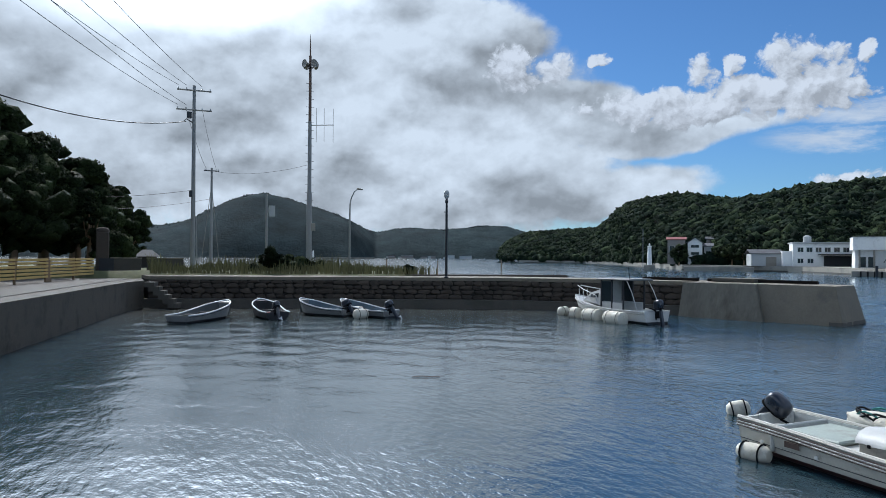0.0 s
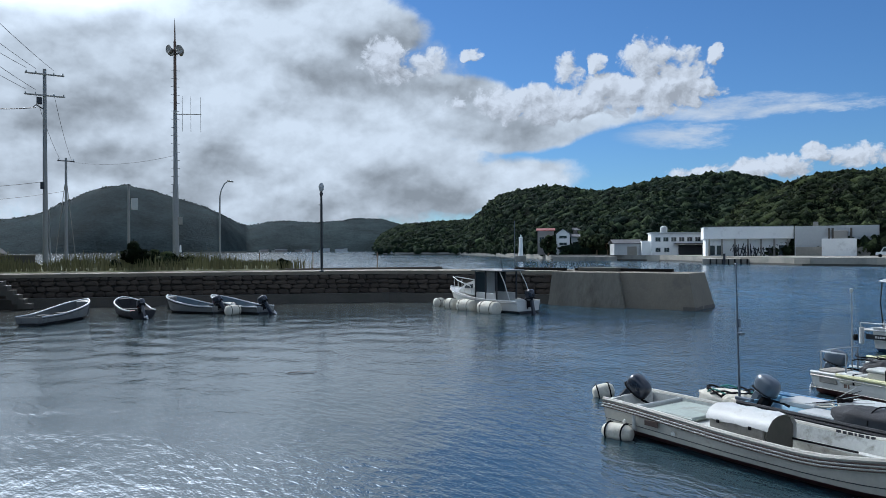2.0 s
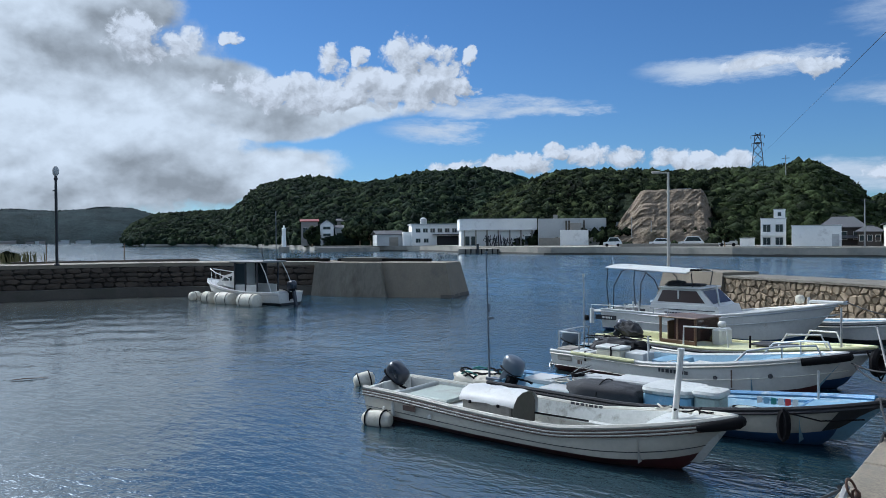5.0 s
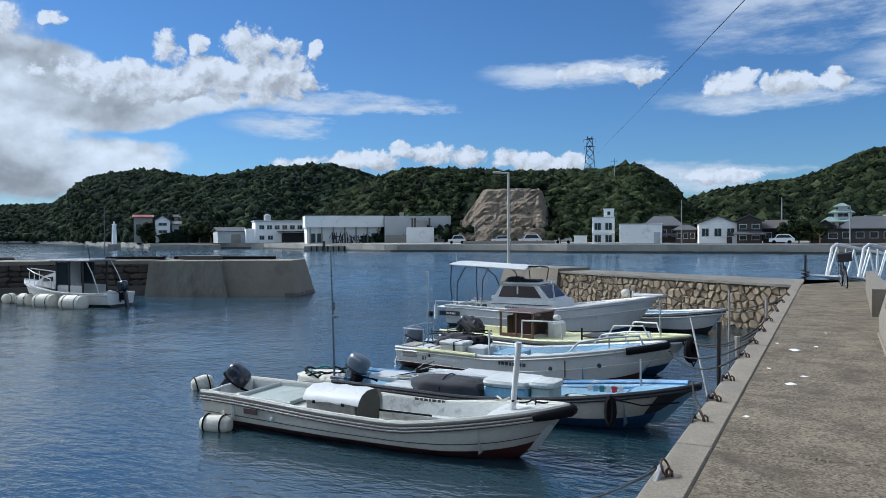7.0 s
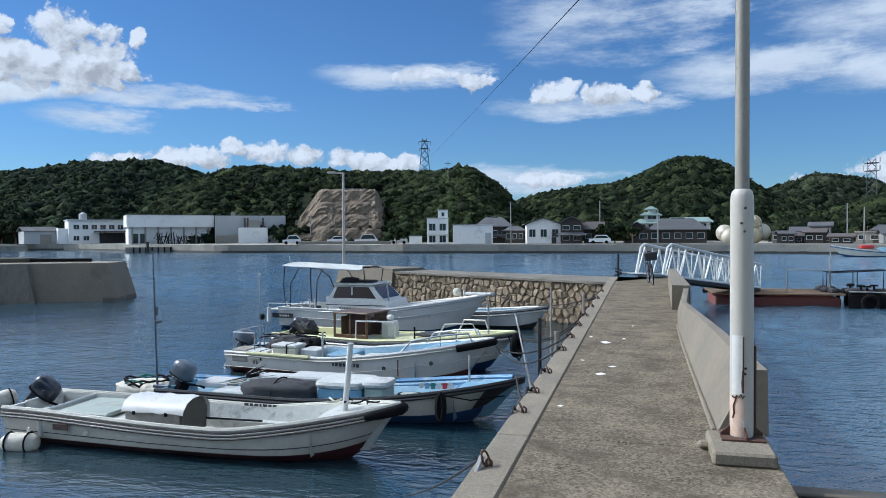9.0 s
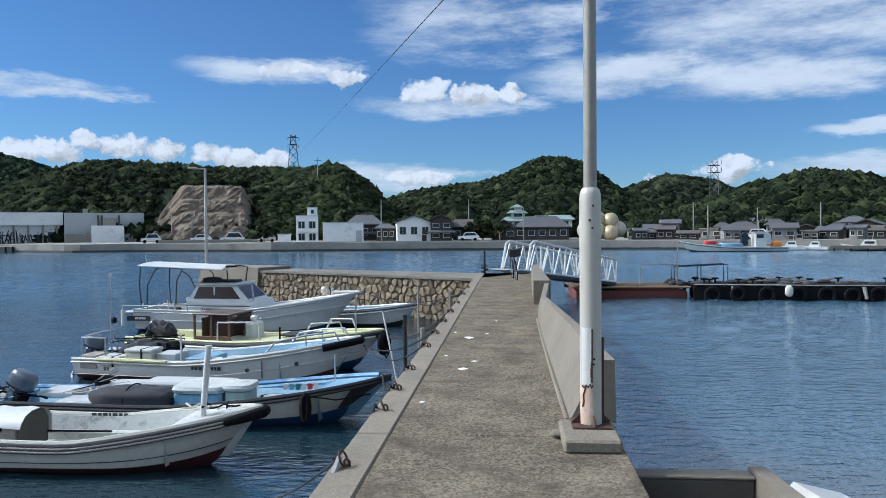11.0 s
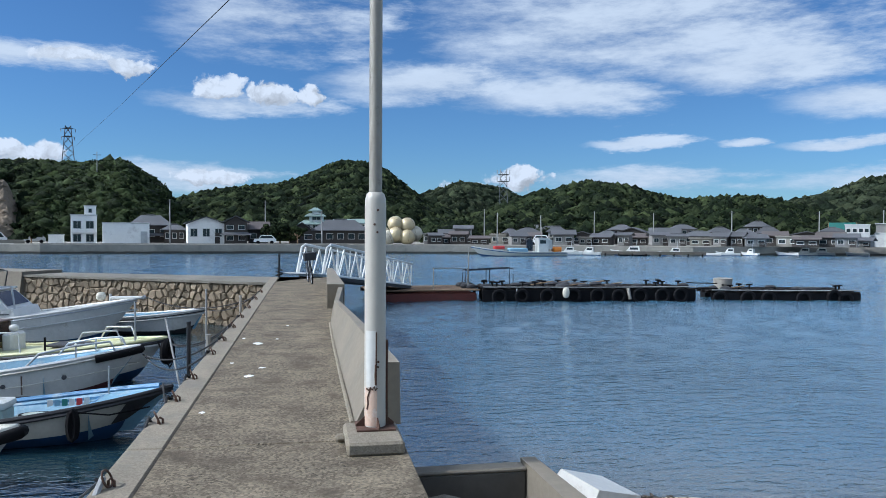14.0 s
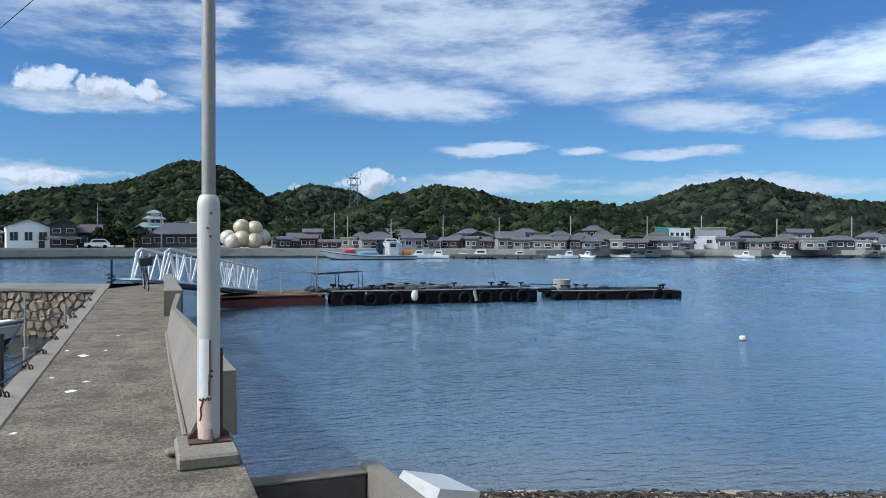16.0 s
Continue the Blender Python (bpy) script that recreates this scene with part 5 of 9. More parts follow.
part("hose_coil", Bag().tube([(4.75 + 0.28 * math.cos(a), -0.2 + 0.2 * math.sin(a), 0.34 + 0.004 * i) for i, a in enumerate([0.45 * k for k in range(30)])], 0.022, 5), BLACK_R, boat)
for k, c in enumerate((WHITE, BLUE_L, GREEN_NET, WHITE, RED, WHITE)):
    part("sticker", Bag().box((0.085, 0.006, 0.11), (4.62 + 0.115 * k, 0.60 - 0.022 * k, 0.42 + 0.008 * k), 0.0), c, boat)
rail(boat, [(5.55, 0.40, 0.5), (5.55, 0.40, 1.02)], 0.018, STEEL, "cleat_post")
part("bow_boards", Bag().box((0.62, 0.62, 0.05), (5.80, 0.05, 0.56), 0.02), BLUE_L, boat)
part("bow_frame", Bag().box((0.06, 0.90, 0.22), (5.46, 0.0, 0.46), 0.015), BLUE, boat)
part("side_tyre", Bag().tube([(5.35 + 0.05 * math.cos(a), -0.70, 0.36 + 0.20 * math.sin(a)) for a in [2 * math.pi * i / 12 for i in range(12)]], 0.05, 6, True), BLACK_R, boat, "black tyre fender", True)
part("side_rope", Bag().tube([(5.35, -0.70, 0.55), (5.8, -0.55, 0.46), (6.3, -0.25, 0.50)], 0.012, 5), BLACK_R, boat)
for k, y in enumerate((-0.1, 0.05, 0.12, 0.2, 0.3)):
    part("fishing_rod", Bag().tube([(0.95 + 0.05 * k, y, 0.42), (1.95 - 0.1 * k, y * 0.5 + 0.3, 0.55 + 0.05 * k)], [0.010, 0.005], 5), BLACK_R if k % 2 else PLASTER_G, boat)
# dark sheet over one side of the bow
part("stained_bow", Bag().sheet([[tuple(np.array(h.point(u, k, -1)) + (0.004, -0.006, 0)) for k in (0.36, 0.5, 0.65, 0.8, 0.97)] for u in (0.92, 0.94, 0.96, 0.98, 0.999)]), TARP, boat, "dark bow planking", True)
mk = bars(boat, INK, 0.26, 0.05, 0.0, 1)
mk.matrix_basis = pose(4.45, -0.79, 0.36, 0, 0, 3)
mk = bars(boat, INK, 0.36, 0.04, 0.0, 1)
mk.matrix_basis = pose(1.35, 0.795, 0.36, 0, 0, 0)
lashing_lines(boat, 1.25, 0.1, 0.42, 0.3, 6, 5, FOAM, 0.012)

# white skiff with blue deck and steel bow rail
boat, L = place_boat("railed_skiff", "white fishing skiff with a pale blue deck and steel bow rail", (15.75, 9.0), (15.05, 2.85), 0.5)
h = Hull(L, 1.55, 0.47, 0.96, 0.84, 0.7, rise=0.40, curve=1.35, paint=0.16, full=2.9)
build_hull(boat, h, WHITE, RED_D, WHITE, BLUE_L, 0.12, 0.76, BLUE_L, [(-0.05, CREAM, 0.02), (-0.30, CREAM, 0.008)])
part("yellow_rail", Bag().tube(h.rim(-1, 0.0, 0.02, 0.10, 0.37, 10), 0.042, 8), YELLOW, boat, "worn yellow rail cover", True)
outboard(boat, 0.02, 0.05, 0.44, 24, GREY_P, 0.88, 4)
part("stern_box", Bag().box((0.42, 0.5, 0.28), (0.40, -0.40, 0.42), 0.02), BOX_GREY, boat)
part("net_mound", crumpled((1.35, 0.80, 0.50), pose(1.25, 0.25, 0.52), 2.9, 34, 22, 2.2, 0.14), TARP, boat, "dark heap of net", True)
part("net_mound", crumpled((0.6, 0.5, 0.28), pose(1.75, 0.2, 0.60), 5.5, 24, 16, 2.2, 0.16), BLACK_R, boat, "", True)
lashing_lines(boat, 1.3, 0.1, 0.80, 0.5, 8, 12, BLACK_R, 0.014)
cooler(boat, 0.92, -0.48, 0.34, (0.50, 0.40, 0.14))
cooler(boat, 1.56, -0.42, 0.34, (0.62, 0.42, 0.30))
part("deck_crate", Bag().box((0.46, 0.46, 0.36), (2.14, -0.30, 0.44), 0.02), PLASTER_G, boat)
part("deck_crate", Bag().box((0.55, 0.8, 0.30), (2.75, 0.02, 0.36), 0.02), BLUE_L, boat)
part("deck_crate", Bag().box((0.7, 0.7, 0.26), (3.5, 0.05, 0.33), 0.02), DECK_W, boat)
part("deck_crate", Bag().box((0.5, 0.7, 0.22), (4.15, 0.10, 0.36), 0.02), BLUE_L, boat)
part("white_basin", Bag().lathe([(0.16, 0), (0.22, 0.16), (0.20, 0.16), (0.14, 0.03)], 14, pose(3.1, -0.4, 0.36)), DECK_W, boat)
part("deck_post", Bag().tube([(2.50, -0.55, 0.3), (2.50, -0.55, 1.02)], 0.022, 8), PLASTER_G, boat)
rail(boat, [(0.22, -0.60, 0.45), (0.22, -0.60, 0.93), (0.22, 0.1, 0.95), (0.22, 0.58, 0.93), (0.22, 0.58, 0.45)], 0.018, STEEL, "stern_rail")
rail(boat, [(0.22, -0.60, 0.93), (0.78, -0.60, 0.93), (0.78, -0.60, 0.45)], 0.018, STEEL, "stern_rail")
rail(boat, [(0.50, 0.0, 0.4), (0.50, 0.0, 2.2)], 0.016, STEEL, "aerial")
part("aerial_top", Bag().box((0.06, 0.06, 0.08), (0.50, 0, 2.2), 0.01), PLASTER_G, boat)
part("stern_lamp", rounded((0.10, 0.10, 0.14), 8, 6, 2.5, pose(0.58, 0.0, 1.22)), BLACK_R, boat, "", True)
bow = [(4.30, -0.70, 0.58), (4.62, -0.62, 0.93), (5.2, -0.46, 1.05), (5.75, -0.30, 1.10), (5.86, -0.27, 0.86)]
for s_ in (1, -1):
    br = rail(boat, [(x, -s_ * y, z) for x, y, z in bow], 0.020, STEEL, "bow_rail", "steel bow rail")
    part("stanchion", Bag().tube([(5.2, s_ * 0.46, 0.76), (5.2, s_ * 0.46, 1.05)], 0.016, 6), STEEL, br)
part("bow_fender", Bag().tube([(x + 0.02, y, z - 0.05) for s_, seq in ((-1, h.rim(-1, 0, 0, 0.89, 1.0, 6)), (1, h.rim(1, 0, 0, 0.89, 1.0, 6)[::-1])) for x, y, z in seq], 0.075, 10), BLACK_R, boat, "black rubber bow fender", True)
lashing_lines(boat, 6.0, 0.0, 0.90, 0.22, 3, 31)
mk = bars(boat, INK, 0.65, 0.07, 0.0, 1)
mk.matrix_basis = pose(2.85, -0.768, 0.38, 0, 0, 1)
mk = bars(boat, RUB, 0.14, 0.08, 0.0, 1)
mk.matrix_basis = pose(0.80, -0.70, 0.30, 0, 0, -4)
for x in (4.05, 5.05):
    part("scupper", Bag().lathe([(0.045, 0), (0.045, 0.012), (0.01, 0.014)], 12, pose(x, -0.735 if x < 5 else -0.60, 0.36 if x < 5 else 0.5, 90)), INK, boat)
part("rust_run", Bag().box((0.03, 0.008, 0.34), (4.36, -0.715, 0.38), 0.003), RUB, boat, "brown stain run down the side")

# yellow-decked boat with a small brown wheelhouse
boat, L = place_boat("yellow_decked_boat", "white boat with a pale yellow deck and small wheelhouse", (18.0, 8.9), (16.6, 2.65), 0.0)
h = Hull(L, 1.7, 0.60, 0.90, 0.84, 0.7, rise=0.48, curve=1.2, full=2.9)
build_hull(boat, h, WHITE, BLUE_D, YELLOW, YELLOW, 0.46, 0.44, YELLOW, [(-0.06, TARP, 0.03), (-0.12, WHITE, 0.03)])
outboard(boat, 0.20, 0.0, 0.50, 40, DARK_P, 0.88, 12)
part("motor_cover", crumpled((0.62, 0.42, 0.34), pose(0.66, -0.1, 0.72, 0, 24, 0), 9.1, 24, 16, 2.4, 0.14), TARP, boat, "dark cloth over gear at the stern", True)
cab = part("wheelhouse", Bag().box((1.04, 1.0, 0.10), (2.25, 0, 0.53), 0.02), YELLOW, boat)
for x, y in ((1.78, 0.46), (1.78, -0.46), (2.25, -0.46), (2.72, 0.46), (2.72, -0.46)):
    part("corner_post", Bag().box((0.05, 0.05, 0.66), (x, y, 0.88), 0.01), BROWN, cab)
part("wheelhouse_roof", Bag().box((1.06, 1.02, 0.04), (2.26, 0, 1.20), 0.018), BROWN, cab)
for y in (0.47, -0.47):
    part("side_board", Bag().box((0.94, 0.02, 0.12), (2.25, y, 0.62), 0.006), BROWN, cab)
part("side_pane", Bag().box((0.54, 0.010, 0.50), (2.44, -0.465, 0.94), 0.0), GLASS_T, cab)
part("window_pane", Bag().box((0.012, 0.86, 0.52), (2.73, 0, 0.94), 0.0), GLASS_T, cab)
part("back_curtain", Bag().box((0.014, 0.80, 0.50), (1.90, 0.05, 0.84), 0.0), WOOD, cab)
part("helm_seat", Bag().box((0.30, 0.34, 0.34), (2.0, 0.1, 0.75), 0.03), WOOD, cab)
part("console", Bag().box((0.26, 0.5, 0.44), (3.02, 0.15, 0.76), 0.05), WHITE, boat)
part("search_lamp", rounded((0.2, 0.16, 0.16), 10, 6, 2.4, pose(3.02, 0.15, 1.06)), WHITE, boat, "", True)
rail(boat, [(1.58, -0.46, 1.23), (1.58, -0.46, 1.36), (1.98, -0.46, 1.37), (1.98, -0.46, 1.23)], 0.014, STEEL, "roof_rail")
rail(boat, [(2.62, -0.78, 0.58), (2.62, -0.76, 1.05), (3.66, -0.72, 1.08), (3.70, -0.72, 0.60)], 0.020, WHITE, "side_arch")
rail(boat, [(4.70, -0.55, 0.76), (4.88, -0.5, 1.06), (5.50, -0.34, 1.09), (5.62, -0.32, 0.82)], 0.020, WHITE, "bow_rail")
rail(boat, [(4.70, 0.55, 0.76), (4.88, 0.5, 1.06), (5.50, 0.34, 1.09), (5.62, 0.32, 0.82)], 0.020, WHITE, "bow_rail")
part("mooring_post", Bag().tube([(5.85, -0.25, 0.7), (5.85, -0.25, 1.66)], 0.022, 8), STEEL, boat)
part("deck_cleat", Bag().tube([(4.05, -0.45, 0.66), (4.05, -0.45, 0.95)], 0.022, 8), BLACK_R, boat)
part("deck_hatch", Bag().box((0.8, 0.6, 0.05), (4.3, 0.1, 0.73), 0.015), TARP, boat)
part("bow_tyre", Bag().tube([(L + 0.02, 0.20 * math.cos(a), 0.62 + 0.20 * math.sin(a)) for a in [2 * math.pi * i / 16 for i in range(16)]], 0.085, 8, True), BLACK_R, boat, "black tyre at the bow", True)
part("bow_chain", Bag().tube([(L - 0.1, -0.2, 0.85), (L + 0.05, -0.25, 0.55), (L + 0.12, -0.12, 0.3), (L + 0.15, 0.1, 0.5)], 0.018, 5), BLACK_R, boat)

# larger white cabin boat with canopy
boat, L = place_boat("cabin_cruiser", "white cabin boat with a canopy roof and raised bow", (23.56, 11.6), (23.15, 4.62), 0.0)
h = Hull(L, 2.2, 0.70, 1.18, 0.86, 1.0, draft=0.3, rise=0.44, curve=1.25, full=2.9, dip=0.03)
build_hull(boat, h, WHITE, BLUE_D, WHITE, DECK_W, 0.25, 0.56, WHITE, [(-0.06, STEEL, 0.016), (-0.30, PLASTER_G, 0.018)])


def trunk(x0, x1, x2, x3, y0, y1, z0, z1, z2):
    """A house with sloping ends: its foot from x0 to x1, its top from x2 to x3."""
    return Bag().add([(x0, y * y0, z0) for y in (-1, 1)] + [(x2, y * y1, z2) for y in (-1, 1)] + [(x1, y * y0, z1) for y in (-1, 1)] + [(x3, y * y1, z2) for y in (-1, 1)],
                     [(0, 1, 3, 2), (4, 6, 7, 5), (0, 2, 6, 4), (1, 5, 7, 3), (2, 3, 7, 6), (0, 4, 5, 1)])


cab = part("cabin", trunk(2.42, 4.45, 2.70, 3.95, 0.80, 0.68, 0.98, 0.98, 1.48), WHITE, boat)
part("cabin_base", trunk(2.30, 4.72, 2.42, 4.56, 0.90, 0.84, 0.50, 0.60, 0.985), WHITE, cab)
part("cabin_roof", Bag().box((1.44, 1.52, 0.06), (3.33, 0, 1.50), 0.028), WHITE, cab)
for s_ in (1, -1):
    part("side_window", Bag().add([(2.62, s_ * 0.792, 1.06), (4.16, s_ * 0.792, 1.06), (3.86, s_ * 0.704, 1.42), (2.76, s_ * 0.704, 1.42)], [(0, 1, 2, 3)]), GLASS_T, cab)
    part("window_bar", Bag().box((0.05, 0.03, 0.40), (3.30, s_ * 0.752, 1.24), 0.004, None), WHITE, cab)
    part("trim_line", Bag().box((2.1, 0.012, 0.022), (3.45, s_ * 0.868, 0.84), 0.0), TARP, cab)
part("windscreen", Bag().add([(4.385, -0.70, 1.06), (4.385, 0.70, 1.06), (4.03, 0.62, 1.43), (4.03, -0.62, 1.43)], [(0, 1, 2, 3)]), GLASS_T, cab)
mk = bars(cab, INK, 0.6, 0.04, 0.0, 1)
mk.matrix_basis = pose(2.9, -0.882, 0.74, 0, 0, 0)
canopy = part("canopy", Bag().sheet([[(x, y, z0 + 0.08 * (1 - (y / 0.95) ** 2) - 0.045 * (x - 0.5)) for y in np.linspace(-0.95, 0.95, 7)] for z0 in (2.13,) for x in np.linspace(0.85, 3.65, 8)]).sheet([[(x, y, 2.10 + 0.08 * (1 - (y / 0.95) ** 2) - 0.045 * (x - 0.5)) for y in np.linspace(-0.95, 0.95, 7)] for x in np.linspace(0.85, 3.65, 8)]), DECK_W, boat, "pale canopy roof", True)
for s_ in (1, -1):
    part("canopy_edge", Bag().tube([(0.85, s_ * 0.95, 2.10), (3.65, s_ * 0.95, 1.97)], 0.022, 6), STEEL, canopy)
    for pts in ([(0.95, s_ * 0.9, 0.70), (0.88, s_ * 0.92, 1.5), (0.92, s_ * 0.9, 2.08)], [(1.12, s_ * 0.9, 0.70), (1.15, s_ * 0.92, 1.5), (1.42, s_ * 0.9, 1.98), (1.6, s_ * 0.9, 2.05)], [(2.62, s_ * 0.70, 1.40), (2.52, s_ * 0.80, 1.75), (2.2, s_ * 0.88, 2.0), (1.9, s_ * 0.9, 2.03)], [(3.72, s_ * 0.66, 1.50), (3.74, s_ * 0.8, 1.97)]):
        part("canopy_strut", Bag().tube(pts, 0.018, 6), POLE_K, canopy)
part("canopy_lamp", Bag().box((0.30, 0.24, 0.05), (3.75, -0.5, 2.06), 0.015), BLACK_R, canopy)
part("roof_gear", crumpled((0.62, 0.5, 0.20), pose(2.95, -0.15, 1.59), 3.3, 22, 14, 2.4, 0.15), TARP, cab, "", True)
part("roof_gear", Bag().box((0.70, 0.5, 0.07), (3.45, 0.0, 1.57), 0.03), TARP, cab)
rail(boat, [(0.95, -0.6, 2.14), (0.92, -0.6, 2.42)], 0.012, STEEL, "aerial")
rail(boat, [(4.55, -0.62, 0.9), (4.45, -0.62, 1.62)], 0.028, STEEL, "boarding_pole")
rail(boat, [(0.3, -0.95, 0.70), (0.3, -0.95, 0.84), (2.1, -1.05, 0.86)], 0.016, STEEL, "stern_rail")
part("wheel", Bag().lathe([(0.10, 0), (0.13, 0.05), (0.10, 0.12)], 10, pose(2.38, -0.55, 0.95)), STEEL, boat)
for x in (1.0, 1.55, 1.85, 2.05):
    part("rod_holder", Bag().tube([(x, -0.9, 0.66), (x - 0.03, -0.9, 0.92 + 0.1 * (x > 1.6))], 0.028, 6), PLASTER_G, boat)
part("stern_gear", Bag().box((0.7, 1.0, 0.22), (1.2, 0, 0.55), 0.03), TARP, boat)
part("swim_platform", Bag().box((0.50, 1.6, 0.06), (-0.16, 0, 0.62), 0.025), WHITE, boat)
part("name_plate", Bag().box((0.78, 0.012, 0.15), (0.90, -1.02, 0.45), 0.0), TARP, boat)
bars(boat, WHITE, 0.34, 0.06, 0.0, 1, "plate_marks").matrix_basis = pose(0.78, -1.028, 0.45)
part("side_fender", Bag().tube([(0.42, -1.10, 0.72), (0.42, -1.10, 0.24)], [0.07, 0.07], 8), WHITE, boat, "white side fender", True)
part("anchor_roller", Bag().box((1.0, 0.16, 0.09), (L - 0.25, 0, 1.22), 0.03), WHITE, boat)
part("bow_roller", Bag().tube([(L + 0.18, -0.09, 1.23), (L + 0.18, 0.09, 1.23)], 0.05, 10), STEEL, boat)
part("bow_float", rounded((0.26, 0.26, 0.26), 10, 6, 2.6, pose(L - 1.05, 0.1, 1.26)), FOAM, boat, "", True)
part("bow_mark", Bag().add([(L - 1.95, -0.865, 0.86), (L - 1.35, -0.64, 0.96), (L - 0.95, -0.50, 0.92), (L - 1.45, -0.68, 0.80)], [(0, 1, 2, 3)]), TARP, boat)

for ob in list(boat.children):
    if ob.name.split(".")[0] not in ("hull", "gunwale", "rubbing_strip", "anchor_roller", "bow_roller", "bow_float", "bow_mark", "swim_platform"):
        ob.location.x -= 0.66

# small white rowing skiff by the stones
boat, L = place_boat("small_skiff", "small white skiff with a dark bottom by the stone wall", (25.3, 7.4), (24.3, 2.85), 0.0)
h = Hull(L, 1.3, 0.50, 0.76, 0.8, 0.5, rise=0.35)
build_hull(boat, h, WHITE, TARP, WHITE, BLUE_L, 0.12, 0.82, WHITE, [(-0.06, TARP, 0.016), (-0.12, WHITE, 0.02)])
part("thwart", Bag().box((0.25, 1.1, 0.05), (1.4, 0, 0.34), 0.01), DECK_W, boat)
part("thwart", Bag().box((0.25, 1.0, 0.05), (2.8, 0, 0.36), 0.01), DECK_W, boat)
part("mooring_post", Bag().tube([(1.9, -0.55, 0.4), (1.9, -0.55, 1.25)], 0.04, 8), WHITE, boat)


# grimy hull grey, lowered for the shade on the dinghies' near sides
DINGHY = mat("grimy dinghy paint toned for shade", (0.17, 0.175, 0.17), 0.6, vary=0.25, scale=4, bump=0.15, stain=(0.08, 0.08, 0.07), stain_amount=0.4, stain_scale=2.5)
# dark inside boards with paler blotches
DINGHY_IN = mat("dark dinghy boards", (0.055, 0.06, 0.058), 0.6, vary=0.3, scale=4, bump=0.2, stain=(0.14, 0.14, 0.13), stain_amount=0.3, stain_scale=3)
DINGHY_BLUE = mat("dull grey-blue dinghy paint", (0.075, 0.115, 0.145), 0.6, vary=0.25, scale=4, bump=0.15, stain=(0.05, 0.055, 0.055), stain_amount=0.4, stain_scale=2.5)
RIM = mat("pale dinghy gunwale", (0.50, 0.52, 0.52), 0.5, vary=0.2, scale=5, bump=0.1)


def dinghy(stern, bow, label, top, inside, motor=None, rim=None):
    boat, L = place_boat("rowing_dinghy", label, stern, bow)
    boat["group"] = "dinghies along the breakwater"
    h = Hull(L, 1.40, 0.36, 0.82, 0.86, 0.35, full=3.0, belly=0.5, rise=0.2, curve=1.5)
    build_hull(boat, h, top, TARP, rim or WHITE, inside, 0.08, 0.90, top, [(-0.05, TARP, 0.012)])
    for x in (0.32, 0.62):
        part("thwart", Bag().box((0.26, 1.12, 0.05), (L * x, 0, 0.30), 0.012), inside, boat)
    if motor:
        outboard(boat, 0.0, 0.05, 0.40, 38, motor, 0.95, 10)
        part("fuel_tank", rounded((0.35, 0.3, 0.24), 10, 6, 4, pose(0.55, 0.3, 0.22)), RED, boat, "", True)
    for k in range(3):
        part("rope_coil", Bag().tube([(L * 0.45 + 0.25 * math.cos(a), -0.2 + 0.2 * math.sin(a), 0.14 + 0.03 * k) for a in [2 * math.pi * i / 12 for i in range(12)]], 0.03, 5, True), FOAM, boat)
    return boat


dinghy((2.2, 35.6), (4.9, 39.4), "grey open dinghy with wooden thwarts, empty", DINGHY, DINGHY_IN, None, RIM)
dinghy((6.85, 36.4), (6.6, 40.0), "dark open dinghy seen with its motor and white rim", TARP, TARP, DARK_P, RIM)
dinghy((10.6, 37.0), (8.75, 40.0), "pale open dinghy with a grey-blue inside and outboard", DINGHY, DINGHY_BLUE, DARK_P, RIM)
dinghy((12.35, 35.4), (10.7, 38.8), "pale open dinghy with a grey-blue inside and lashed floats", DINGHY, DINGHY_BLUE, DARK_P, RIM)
float_buoy((10.9, 35.9, SEA + 0.2), 0.8, 0.27, 20, "white float lashed beside a dinghy")
float_buoy((11.2, 37.5, SEA + 0.25), 0.7, 0.25, -40, "white float between two dinghies")

# white cabin boat moored at the breakwater
boat, L = place_boat("moored_cabin_boat", "white cabin boat with an open stern and fat white floats", (22.95, 28.1), (22.15, 35.4), 0.0)
boat.scale = (0.80, 0.9, 1.05)
h = Hull(L, 2.1, 0.55, 1.05, 0.86, 0.8, draft=0.3, rise=0.3)
build_hull(boat, h, WHITE, TARP, WHITE, DECK_W, 0.25, 0.62, WHITE, [(-0.08, STEEL, 0.02)])
cab = part("cabin", Bag().box((0.12, 1.5, 1.55), (3.9, 0, 1.1), 0.03).box((2.0, 0.08, 0.55), (2.95, 0.72, 0.6), 0.02).box((2.0, 0.08, 0.55), (2.95, -0.72, 0.6), 0.02), WHITE, boat)
part("cabin_roof", Bag().box((3.0, 1.75, 0.09), (2.75, 0, 1.95), 0.04), DINGHY, cab)
for s_ in (1, -1):
    part("cabin_window", Bag().box((0.80, 0.015, 0.95), (3.38, s_ * 0.76, 1.38), 0.0), GLASS, cab)
    for x in (1.9, 2.9, 3.85):
        part("cabin_post", Bag().box((0.09, 0.09, 1.4), (x, s_ * 0.76, 1.25), 0.015), TARP, cab)
    rail(boat, [(0.6, s_ * 0.85, 0.5), (1.15, s_ * 0.8, 1.4), (1.6, s_ * 0.78, 1.92)], 0.025, WHITE, "roof_strut")
    rail(boat, [(4.0, s_ * 0.95, 0.75), (4.1, s_ * 0.95, 1.15), (5.8, s_ * 0.62, 1.4), (7.0, s_ * 0.1, 1.55)], 0.024, WHITE, "bow_rail")
    for x, w in ((4.8, 0.85), (5.8, 0.6), (6.6, 0.3)):
        part("stanchion", Bag().tube([(x, s_ * w, 0.8), (x, s_ * w, 1.32 + 0.06 * (x - 4.8))], 0.02, 6), WHITE, boat)
